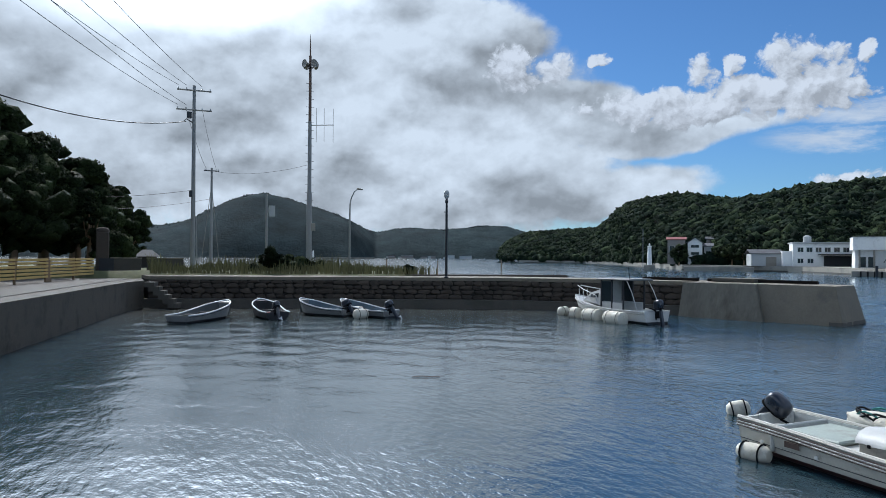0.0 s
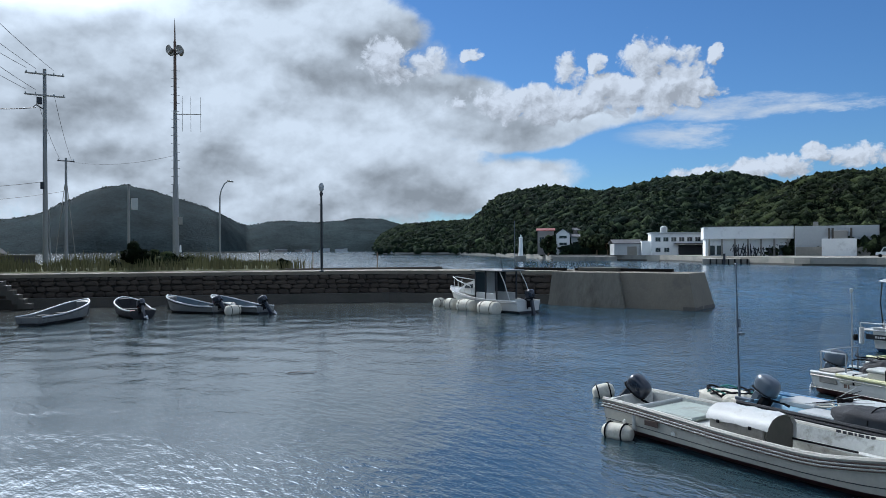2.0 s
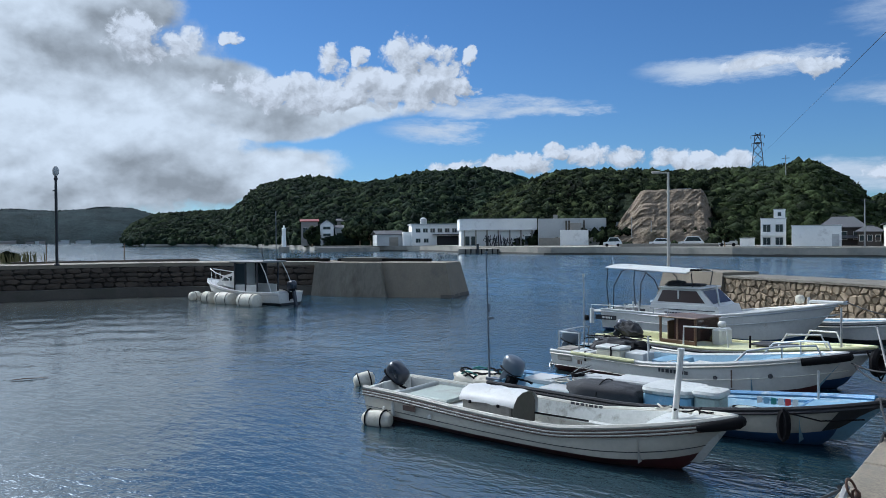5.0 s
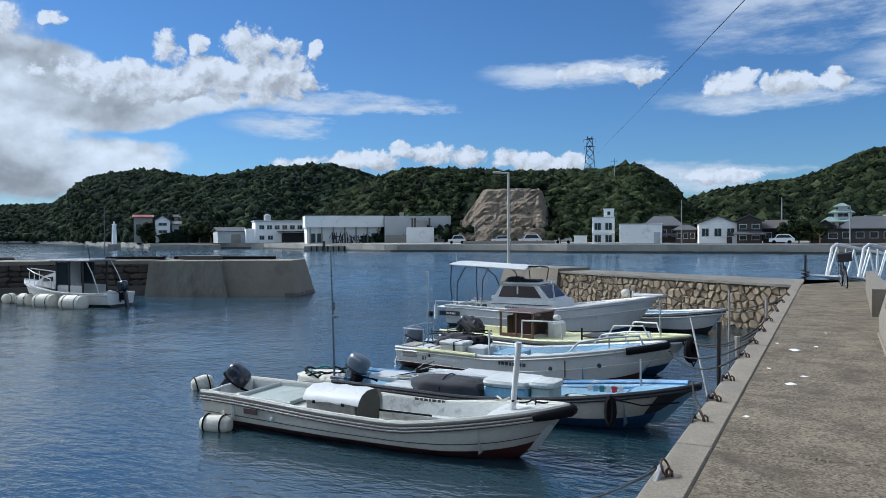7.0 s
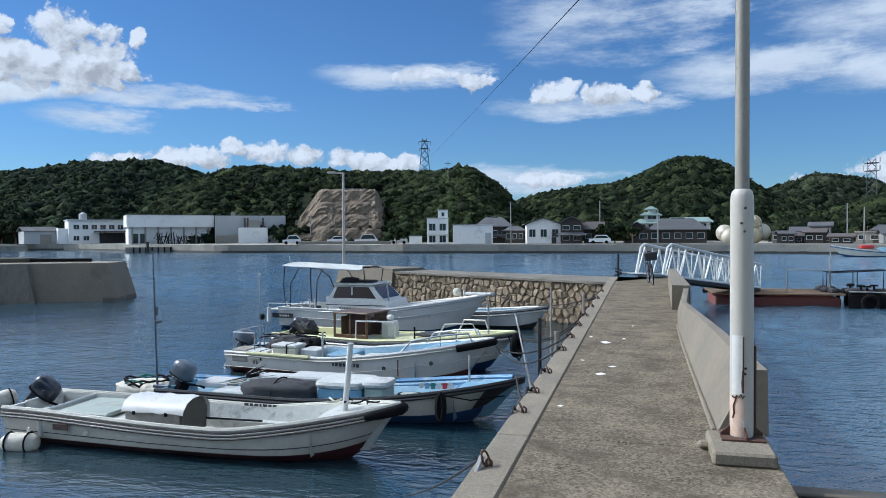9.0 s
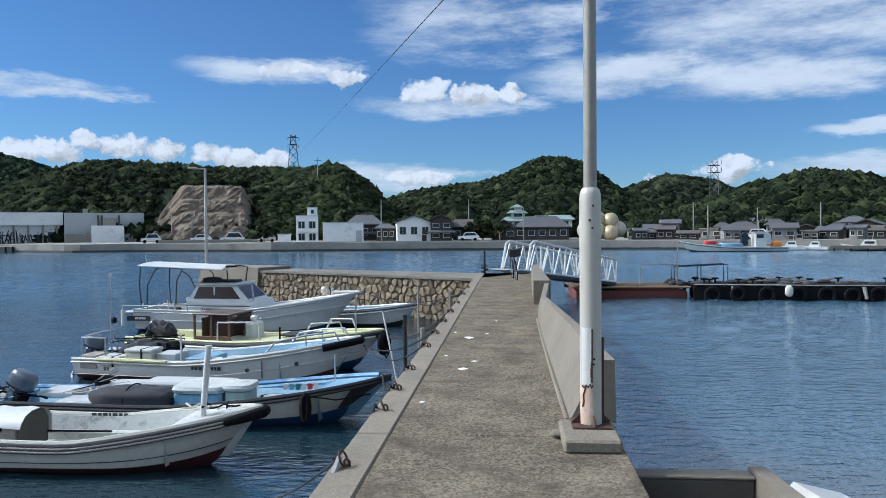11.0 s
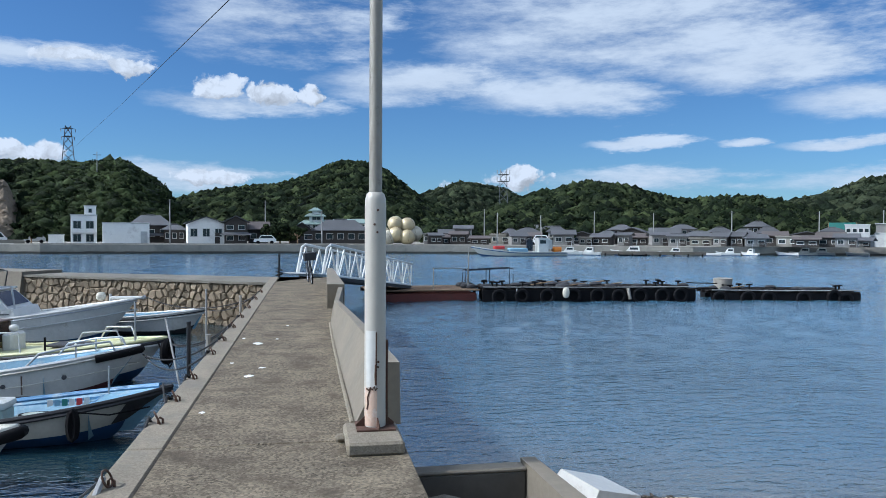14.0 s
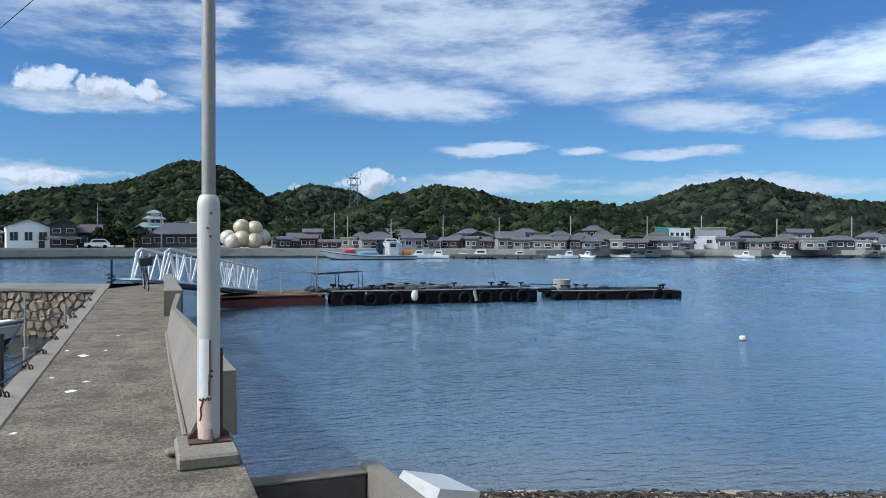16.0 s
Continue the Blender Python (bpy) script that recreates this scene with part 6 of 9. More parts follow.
part("fore_cabin", Bag().add([(3.95, y * 0.78, 0.7) for y in (-1, 1)] + [(3.95, y * 0.70, 1.45) for y in (-1, 1)] + [(5.9, y * 0.5, 0.85) for y in (-1, 1)] + [(5.2, y * 0.5, 1.25) for y in (-1, 1)],
                             [(0, 1, 3, 2), (4, 6, 7, 5), (0, 2, 6, 4), (1, 5, 7, 3), (2, 3, 7, 6), (0, 4, 5, 1)]), WHITE, cab)
for s_ in (1, -1):
    part("fore_window", Bag().add([(4.15, s_ * 0.752, 1.05), (5.2, s_ * 0.64, 1.02), (5.0, s_ * 0.595, 1.18), (4.15, s_ * 0.728, 1.26)], [(0, 1, 2, 3)]), GLASS, cab)
rail(boat, [(1.5, -0.3, 1.95), (1.5, -0.3, 4.3)], 0.022, GREY_P, "mast")
rail(boat, [(1.9, 0.3, 1.98), (2.0, 0.35, 2.6)], 0.02, BLACK_R, "aerial")
outboard(boat, -0.15, 0.0, 0.45, 15, DARK_P, 1.2, 0)
part("stern_bench", Bag().box((0.5, 1.5, 0.3), (0.5, 0, 0.45), 0.03), DECK_W, boat)
for y, ln, r in ((32.9, 0.8, 0.32), (31.4, 1.15, 0.34), (29.4, 1.25, 0.36)):
    float_buoy((21.5 - 0.03 * (33 - y) + 0.0, y - 0.2, SEA + 0.22), ln, r, 97, "fat white float along the side of a cabin boat")
float_buoy((21.9, 34.5, SEA + 0.2), 0.7, 0.26, 20, "grey-white float at the bow of a cabin boat")

# ---- things on the pier ----
POLE = Vector((5.98, -0.79, 0))
lamp = thing("pier_lamp_post", "white painted steel lamp post, rusty at its foot", "lamp post", Matrix.Translation(POLE))
part("lower_tube", Bag().lathe([(0.083, 0.10), (0.083, 1.83), (0.080, 1.88), (0.070, 1.915), (0.054, 1.93)], 24), POLE_W, lamp, "", True)
part("upper_tube", Bag().lathe([(0.0505, 1.91), (0.050, 5.5), (0.048, 6.4)], 20), POLE_G, lamp, "bare grey upper tube", True)
part("base_plate", Bag().box((0.30, 0.30, 0.016), (0, 0, 0.105), 0.003), RUST, lamp)
for a in (0, 90, 180, 270):
    part("gusset", Bag().add([(0.08, -0.006, 0.11), (0.15, -0.006, 0.11), (0.15, -0.006, 0.13), (0.08, -0.006, 0.19), (0.08, 0.006, 0.11), (0.15, 0.006, 0.11), (0.15, 0.006, 0.13), (0.08, 0.006, 0.19)],
                             [(0, 1, 2, 3), (4, 7, 6, 5), (0, 4, 5, 1), (1, 5, 6, 2), (2, 6, 7, 3), (3, 7, 4, 0)]), RUST, lamp, m=pose(0, 0, 0, 0, 0, a + 8))


def on_tube(v, z, r=0.0842):
    return (r * math.cos(radians(v)), r * math.sin(radians(v)), z)


PEACH = mat("faded peach paint", (0.52, 0.37, 0.28), 0.6, vary=0.25, scale=8, bump=0.2, stain=(0.62, 0.58, 0.52), stain_amount=0.5, stain_scale=9)
part("faded_patch", Bag().sheet([[on_tube(v, 0.12 + k * (0.29 + 0.02 * math.sin(v)), 0.0838) for v in (100, 115, 130, 145, 160, 175, 186)] for k in (0, 0.5, 1)]), PEACH, lamp, "faded peach-coloured patch", True)
for pts in ([(186, 0.42), (178, 0.40), (170, 0.43), (160, 0.405), (150, 0.42), (138, 0.40), (124, 0.41)], [(150, 0.42), (140, 0.37), (132, 0.34), (136, 0.29), (128, 0.25)], [(178, 0.44), (176, 0.52), (179, 0.60)]):
    part("rust_edge", Bag().tube([on_tube(v, z, 0.085) for v, z in pts], 0.007, 5), RUST, lamp)
part("sticker_strip", Bag().sheet([[(0.0846 * math.cos(radians(v)), 0.0846 * math.sin(radians(v)), z) for v in (120, 135, 150, 165, 178)] for z in (0.425, 0.86)]), WHITE, lamp, "white band with a rusty edge", True)
part("band_edge", Bag().tube([(0.088 * math.cos(radians(180)), 0.088 * math.sin(radians(180)), 0.44), (0.088 * math.cos(radians(181)), 0.088 * math.sin(radians(181)), 0.85)], 0.006, 5), RUST, lamp)
part("cable_duct", Bag().tube([(0.0, -0.09, 0.12), (0.0, -0.09, 0.78)], 0.012, 6), RUST, lamp)
for k, (a, z) in enumerate(((170, 1.68), (188, 1.79), (185, 1.62), (192, 0.62), (190, 0.58))):
    part("bolt", Bag().lathe([(0.010, 0), (0.008, 0.008), (0.002, 0.009)], 6, pose(0.082 * math.cos(radians(a)), 0.082 * math.sin(radians(a)), z, 0, 90, a)), RUST, lamp)
foot = thing("lamp_footing", "low square concrete footing under the lamp post", "footing", Matrix.Translation(POLE + Vector((-0.14, 0.03, 0))))
part("block", Bag().box((0.62, 0.42, 0.098), (0.0, 0.0, 0.049), 0.018), CONC_KERB, foot)
part("broken_corner", Bag().box((0.10, 0.10, 0.05), (0.10, 0.23, 0.035), 0.02), CONC_KERB, foot)

# white paint flecks and shells lying on the deck
rnd = random.Random(5)
for k, (x, y, w) in enumerate(((11.33, .43, .30), (11.76, .19, .12), (9.68, .65, .12), (9.30, .27, .17), (8.78, .38, .22), (7.09, .66, .11), (13.43, .07, .10), (11.9, .69, .13))):
    n = 9
    outline = [(x + w * 0.40 * rnd.uniform(0.4, 1) * math.cos(2 * math.pi * i / n), y + w * 0.30 * rnd.uniform(0.4, 1) * math.sin(2 * math.pi * i / n)) for i in range(n)]
    tagged(part("white_fleck", Bag().prism(outline, 0.0, 0.004), WHITE_MARK), "flat white fleck of shell on the pier", "shell", "flecks on the pier")

# mooring rings, shackled to the kerb, and the ropes
def ring(x, y):
    r = thing("mooring_ring", "rusty iron mooring ring set in the pier's edge", "mooring ring", pose(x, y, 0.0, 0, 0, rnd.uniform(-30, 30)) @ Matrix.Scale(0.75, 4), "rings along the pier")
    part("eye_bolt", Bag().tube([(0, 0, -0.01), (0, 0.0, 0.05), (0, 0.03, 0.075), (0, 0.05, 0.05), (0, 0.05, -0.01)], 0.012, 6), RUST, r)
    part("ring", Bag().tube([(0.075 * math.cos(a), 0.06 + 0.03 * math.sin(a), 0.07 + 0.07 * math.sin(a)) for a in [2 * math.pi * i / 16 for i in range(16)]], 0.011, 6, True), RUST, r, "", True)
    return r


RINGS = [5.15, 6.75, 7.6, 8.7, 10.4, 11.7, 13.2, 14.8, 16.6, 18.8, 21.0]
for x in RINGS:
    ring(x, 0.93)


def rope(a, b, sag, r=0.014, label="dark mooring rope hanging to a boat", m_=ROPE, n=14):
    a, b = Vector(a), Vector(b)
    pts = [a.lerp(b, i / n) - Vector((0, 0, sag * 4 * (i / n) * (1 - i / n))) for i in range(n + 1)]
    return tagged(part("mooring_rope", Bag().tube(pts, r, 6), m_, None, "", True), label, "rope", "mooring ropes")


rope((5.15, 1.0, 0.06), (8.1, 2.5, SEA + 0.15), 0.05, 0.010, "thin black rope from the pier's edge to the water", CABLE)
rope((5.15, 1.0, 0.06), (4.0, 1.10, -0.5), 0.02, 0.022, "thick grey rope over the pier's edge", POLE_C)
rope((7.6, 1.0, 0.05), (12.1, 1.9, SEA + 0.8), 0.3)
rope((8.7, 1.0, 0.05), (12.1, 1.9, SEA + 0.7), 0.35)
rope((10.4, 1.0, 0.05), (15.05, 2.75, SEA + 0.75), 0.25)
rope((11.7, 1.0, 0.05), (15.05, 2.8, SEA + 0.8), 0.2)
rope((13.2, 1.0, 0.05), (16.55, 2.6, SEA + 0.8), 0.2)
rope((14.8, 1.0, 0.05), (16.6, 2.6, SEA + 0.8), 0.25)
rope((18.8, 1.0, 0.05), (23.1, 4.4, SEA + 1.25), 0.3)
rope((21.0, 1.0, 0.05), (24.4, 2.75, SEA + 0.7), 0.2)
for a, b in zip(RINGS, RINGS[1:]):
    rope((a, 1.04, 0.05), (b, 1.05, 0.03), 0.14, 0.013, "slack dark rope along the pier's edge", ROPE)


def mooring_pole(x, y, top, m_, r, label, lean=(0, 0)):
    p = thing("mooring_pole", label, "pole", pose(x, y, SEA - 0.8))
    part("shaft", Bag().tube([(0, 0, 0), (lean[0], lean[1], top - SEA + 0.8)], r, 8), m_, p, "", True)
    part("cap", Bag().tube([(lean[0], lean[1], top - SEA + 0.79), (lean[0], lean[1], top - SEA + 0.83)], r * 1.15, 8), m_, p)


mooring_pole(11.6, 1.45, 0.28, POLE_K, 0.03, "dark steel pole standing in the water")
mooring_pole(12.6, 1.30, -0.05, POLE_G, 0.035, "pale grey steel pole beside the pier")
mooring_pole(13.3, 1.6, -0.1, POLE_C, 0.02, "leaning grey pole beside the pier", (2.4, 0.9))
mooring_pole(17.9, 1.25, 0.15, POLE_G, 0.03, "grey pole beside the pier's edge")
mooring_pole(19.0, 1.35, 0.0, RUST, 0.03, "rusty pole beside the pier's edge")
mooring_pole(18.6, 2.1, 0.25, POLE_C, 0.022, "thin grey pole in the water")

# bicycle leaning on the parapet
bike = thing("bicycle", "dark city bicycle with a front basket, leaning on the parapet", "bicycle", pose(24.3, -0.42, 0, 0, 0, 6) @ pose(0, 0, 0, -6))
for x in (0, 1.08):
    w = part("wheel", Bag().tube([(x + 0.32 * math.cos(a), 0, 0.33 + 0.32 * math.sin(a)) for a in [2 * math.pi * i / 24 for i in range(24)]], 0.018, 6, True), BLACK_R, bike, "", True)
    part("rim", Bag().tube([(x + 0.295 * math.cos(a), 0, 0.33 + 0.295 * math.sin(a)) for a in [2 * math.pi * i / 24 for i in range(24)]], 0.008, 5, True), STEEL, w)
    sp = Bag()
    for i in range(10):
        a = 2 * math.pi * i / 10
        sp.tube([(x, 0, 0.33), (x + 0.29 * math.cos(a), 0, 0.33 + 0.29 * math.sin(a))], 0.002, 4)
    part("spokes", sp, STEEL, w)
part("bike_frame", Bag().tube([(0, 0, 0.33), (0.15, 0, 0.80), (0.17, 0, 0.95)], 0.016, 6).tube([(0.15, 0, 0.78), (0.45, 0, 0.36), (0.62, 0, 0.30)], 0.018, 6).tube([(0.62, 0, 0.30), (0.78, 0, 0.86)], 0.015, 6).tube([(0.62, 0, 0.30), (1.08, 0, 0.33), (0.75, 0, 0.78)], 0.010, 6), DARK_P, bike)
part("handlebar", Bag().tube([(0.33, 0.26, 1.02), (0.17, 0.2, 1.04), (0.15, 0, 0.98), (0.17, -0.2, 1.04), (0.33, -0.26, 1.02)], 0.012, 6), STEEL, bike)
part("saddle", rounded((0.26, 0.17, 0.08), 12, 6, 2.6, pose(0.82, 0, 0.92)), BLACK_R, bike, "", True)
part("basket", Bag().box((0.30, 0.38, 0.26), (-0.12, 0, 0.90), 0.03), TARP, bike, "dark front basket")
part("mudguard", Bag().tube([(1.08 + 0.35 * math.cos(a), 0, 0.33 + 0.35 * math.sin(a)) for a in [math.pi * i / 10 for i in range(2, 11)]], 0.02, 6), DARK_P, bike)

# gangway down to the pontoon
GA, GB = Vector((28.6, -0.35, 0.08)), Vector((36.0, -4.7, -0.85))
gd = (GB - GA)
GL = gd.length
gang = thing("gangway", "white steel truss gangway sloping down to a pontoon", "gangway", Matrix.Translation(GA) @ Matrix.Rotation(math.atan2(gd.y, gd.x), 4, "Z") @ Matrix.Rotation(-math.asin(gd.z / GL), 4, "Y"))
for s_ in (1, -1):
    y = 0.55 * s_
    part("top_chord", Bag().tube([(0.0, y, 0.0), (0.25, y, 1.05), (0.5, y, 1.18), (GL, y, 1.05)], 0.05, 8), WHITE, gang)
    part("bottom_chord", Bag().tube([(0, y, 0), (GL, y, 0)], 0.06, 8), WHITE, gang)
    n = 8
    for k in range(n):
        a, b = GL * k / n, GL * (k + 1) / n
        mid = (a + b) / 2
        part("brace", Bag().tube([(a + 0.1, y, 0), (mid, y, 1.08)], 0.032, 6), WHITE, gang)
        part("brace", Bag().tube([(mid, y, 1.08), (b - 0.02, y, 0)], 0.032, 6), WHITE, gang)
        part("post", Bag().tube([(b, y, 0), (b, y, 1.08)], 0.028, 6), WHITE, gang)
part("walkway", Bag().box((GL, 1.05, 0.05), (GL / 2, 0, 0.03), 0.01), STEEL, gang)
part("skirt_beam", Bag().box((GL * 0.96, 0.04, 0.14), (GL / 2 + 0.1, -0.60, -0.1), 0.01).box((GL * 0.96, 0.04, 0.14), (GL / 2 + 0.1, 0.60, -0.1), 0.01), TARP, gang)
part("landing_plate", Bag().box((0.9, 1.3, 0.06), (-0.35, 0, 0.0), 0.01), STEEL, gang)
gp = thing("gate_post", "short dark post with a coiled rope beside the gangway", "post", pose(28.2, 0.75, 0))
part("shaft", Bag().tube([(0, 0, 0), (0, 0, 0.85)], 0.04, 8), POLE_K, gp)
part("coiled_rope", Bag().tube([(0.12 * math.cos(a), 0.12 * math.sin(a), 0.05 + 0.01 * i) for i, a in enumerate([0.5 * k for k in range(30)])], 0.025, 5), ROPE, gp)


# pontoon and mussel rafts
def tyre(parent, x, y, z, r=0.28):
    return part("tyre", Bag().tube([(x + r * math.cos(a), y, z + r * math.sin(a)) for a in [2 * math.pi * i / 14 for i in range(14)]], 0.085, 7, True), BLACK_R, parent, "", True)


def raft(name, label, a, b, depth, height, tyres, beam_mat, side_mat, clutter):
    a, b = Vector((*a, SEA)), Vector((*b, SEA))
    ln = (b - a).length
    r = thing(name, label, "raft", Matrix.Translation(a) @ Matrix.Rotation(math.atan2(b.y - a.y, b.x - a.x), 4, "Z"))
    n = max(int(ln / 1.6), 2)
    for k in range(n):
        for j in (0.35, depth - 0.35):
            part("drum_float", Bag().lathe([(0.1, -0.7), (0.36, -0.68), (0.38, 0), (0.36, 0.68), (0.1, 0.72)], 10, pose((k + 0.5) * ln / n, j, 0.14, 0, 90)), side_mat, r, "", True)
    for j in range(4):
        part("long_beam", Bag().box((ln, 0.16, 0.14), (ln / 2, 0.1 + j * (depth - 0.2) / 3, height - 0.10), 0.02), beam_mat, r)
    for k in range(int(ln / 0.62)):
        part("cross_plank", Bag().box((0.42, depth, 0.06), (0.31 + k * 0.62, depth / 2, height), 0.012), beam_mat, r)
    part("side_board", Bag().box((ln, 0.05, height - 0.02), (ln / 2, -0.01, (height - 0.02) / 2 - 0.08), 0.01), BLACK_R, r)
    part("rail_pipe", Bag().tube([(0, -0.05, height + 0.05), (ln * 0.5, -0.06, height + 0.03), (ln, -0.05, height + 0.06)], 0.03, 6), POLE_C, r)
    for k in range(tyres):
        tyre(r, (k + 0.2 + 0.7 * rnd.random()) * ln / tyres, -0.17 + 0.05 * rnd.random(), height - 0.28 - 0.12 * rnd.random(), 0.24 + 0.08 * rnd.random())
    for k in range(clutter):
        x, y = rnd.uniform(0.2, ln - 0.2), rnd.uniform(0.1, depth - 0.2)
        q = rnd.random()
        if q < 0.55:
            part("cleat", Bag().tube([(x, y, height), (x, y, height + 0.22)], 0.045, 6).box((0.30, 0.10, 0.07), (x, y, height + 0.24), 0.02), BLACK_R, r)
        elif q < 0.8:
            part("coiled_hawser", rounded((0.6, 0.45, 0.22), 10, 6, 2.2, pose(x, y, height + 0.08)), TARP, r, "", True)
        else:
            part("loose_bar", Bag().tube([(x, y, height + 0.1), (x + 0.8, y + 0.1, height + 0.2)], 0.03, 5), WOOD, r)
    return r


DARK_WOOD = mat("tarred wet timber", (0.013, 0.011, 0.010), 0.9, spec=0.1, vary=0.4, scale=3, bump=0.4, stretch=(1, 5, 5))
r1 = raft("tyre_raft", "long dark timber raft hung with black tyres", (33.9, -8.3), (32.9, -18.5), 2.6, 0.62, 9, DARK_WOOD, BLACK_R, 46)
part("white_float", rounded((0.34, 0.26, 0.5), 10, 8, 2.4, pose(3.9, -0.25, 0.42)), FOAM, r1, "white float", True)
part("old_post", Bag().tube([(1.6, -0.14, 0.1), (1.6, -0.14, 0.6)], 0.045, 6), STEEL, r1, "grey steel post")
part("old_post", Bag().tube([(7.0, -0.16, 0.1), (6.9, -0.16, 0.6)], 0.08, 6), BOX_GREY, r1, "grey weathered fender post")
r2 = raft("low_raft", "low dark timber raft with a round tub", (33.2, -19.5), (31.9, -26.6), 2.2, 0.44, 6, DARK_WOOD, BLACK_R, 16)
part("tub", Bag().lathe([(0.02, 0.44), (0.42, 0.44), (0.46, 0.98), (0.40, 1.0), (0.02, 0.98)], 14, pose(1.0, 1.2, 0)), BOX_GREY, r2, "grey-brown round tub", True)
link_ = thing("raft_bridge", "narrow plank bridge between two rafts", "plank", pose(33.2, -19.6, SEA + 0.55))
part("plank", Bag().box((0.4, 1.7, 0.06), (0.2, 0.6, 0.0), 0.01), DARK_WOOD, link_)
part("handrail", Bag().tube([(0.0, -0.2, 0.25), (0.0, 1.4, 0.30)], 0.025, 6), DARK_WOOD, link_)
pontoon = thing("pontoon", "rust-red steel pontoon with a plank deck and rails", "pontoon", pose(36.0, -7.6, SEA, 0, 0, 92))
part("steel_hull", Bag().box((5.0, 2.8, 0.62), (2.0, 0.2, 0.05), 0.05), RED_R, pontoon)
for k in range(11):
    part("deck_plank", Bag().box((5.3, 0.22, 0.07), (2.0, -1.15 + k * 0.27, 0.50), 0.01), DARK_WOOD if k % 2 else WOOD, pontoon)
part("edge_beam", Bag().box((5.4, 0.12, 0.20), (2.0, -1.34, 0.40), 0.02), DARK_WOOD, pontoon)
for x in (-0.3, 0.9):
    part("rail_post", Bag().tube([(x * 1.4 + 0.2, 0.9, 0.5), (x * 1.4 + 0.2, 0.9, 1.5)], 0.025, 6), POLE_G, pontoon)
part("rail_top", Bag().tube([(-0.25, 0.9, 1.5), (1.5, 0.9, 1.5)], 0.022, 6), POLE_G, pontoon)
part("flag_pole", Bag().tube([(-0.25, 0.9, 0.5), (-0.25, 0.9, 2.5)], 0.03, 6), POLE_G, pontoon)
for k in range(5):
    part("coiled_hawser", rounded((0.5, 0.4, 0.3), 10, 6, 2.2, pose(-0.4 + 0.2 * (k % 2), -0.9 + 0.45 * k, 0.6)), TARP, pontoon, "", True)
tyre(pontoon, -0.62, -0.4, 0.35, 0.3)
bridge = thing("raft_gangplank", "blue-railed gangplank between pontoon and raft", "gangplank", pose(36.2, -7.9, SEA + 0.55, 0, 0, -92))
part("plank", Bag().box((2.6, 0.8, 0.07), (1.2, 0, 0), 0.01), DARK_WOOD, bridge)
for s_ in (1, -1):
    part("rail_top", Bag().tube([(0.0, 0.4 * s_, 0.0), (0.0, 0.4 * s_, 0.80), (2.4, 0.4 * s_, 0.92), (2.4, 0.4 * s_, 0.0)], 0.028, 6), DARK_P, bridge)
    part("rail_post", Bag().tube([(1.2, 0.4 * s_, 0.0), (1.2, 0.4 * s_, 0.86)], 0.022, 6), DARK_P, bridge)

buoy = thing("marker_buoy", "small white and dark marker buoy floating", "buoy", pose(17.97, -17.43, SEA))
part("ball", rounded((0.2, 0.2, 0.16), 10, 8, 2.2, pose(0, 0, 0.08)), FOAM, buoy, "", True)
part("base", rounded((0.22, 0.22, 0.08), 10, 6, 2.4, pose(0, 0, -0.02)), TARP, buoy, "", True)
stick = thing("drift_stick", "dark stick drifting on the water", "stick", pose(7.13, 17.79, SEA + 0.015, 0, 0, -26))
part("stem", Bag().tube([(-0.35, 0, 0), (-0.1, 0.03, 0.008), (0.15, -0.01, 0.006), (0.38, 0.03, 0.0)], [0.008, 0.013, 0.010, 0.005], 6), BROWN, stick)

# concrete box beside the pier, with rubble, a white polystyrene block and seaweed by the beach
bin_ = thing("concrete_box", "open concrete box against the pier, its shaded inside painted dark", "concrete box")
# back wall and floor in darker concrete: the box's inner shade as colour
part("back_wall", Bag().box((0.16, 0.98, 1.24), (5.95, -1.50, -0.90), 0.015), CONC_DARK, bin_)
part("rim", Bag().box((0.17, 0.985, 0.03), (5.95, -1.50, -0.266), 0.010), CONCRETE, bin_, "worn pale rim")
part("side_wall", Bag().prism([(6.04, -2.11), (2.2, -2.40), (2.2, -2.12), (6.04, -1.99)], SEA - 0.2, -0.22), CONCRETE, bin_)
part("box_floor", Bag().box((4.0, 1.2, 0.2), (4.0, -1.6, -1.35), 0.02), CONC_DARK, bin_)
rock = thing("rubble_block", "pale broken concrete block standing in the box", "rubble", pose(5.50, -1.27, -0.80, 6, 10, 30))
part("lump", rounded((0.40, 0.34, 0.96), 9, 7, 3.4), CONC_KERB, rock)
part("split_face", Bag().box((0.30, 0.05, 0.60), (0.02, -0.15, 0.05), 0.02), CONC_OLD, rock)
bar_ = thing("iron_bar", "thin rusty bar lying across the box", "bar", pose(5.55, -1.72, -0.46, 0, 0, 64))
part("rod", Bag().tube([(-0.34, 0, -0.02), (0.0, 0.01, 0.0), (0.30, 0, 0.015)], 0.012, 6), RUST, bar_)
part("hook", Bag().tube([(-0.34, 0, -0.02), (-0.36, 0.02, -0.4), (-0.36, 0.02, -0.78)], 0.010, 6), RUST, bar_)
st = thing("polystyrene_block", "broken white polystyrene block on the beach", "polystyrene", pose(7.05, -3.03, -1.0, 12, -18, 24) @ Matrix.Scale(1.05, 4))
part("slab", Bag().add([(-0.30, -0.35, -0.2), (0.3, -0.35, -0.2), (0.34, 0.3, -0.2), (-0.28, 0.36, -0.2), (-0.26, -0.28, 0.22), (0.26, -0.34, 0.10), (0.28, 0.26, 0.16), (-0.22, 0.30, 0.26)],
                       [(0, 1, 2, 3), (4, 5, 6, 7), (0, 1, 5, 4), (1, 2, 6, 5), (2, 3, 7, 6), (3, 0, 4, 7)]), WHITE, st)
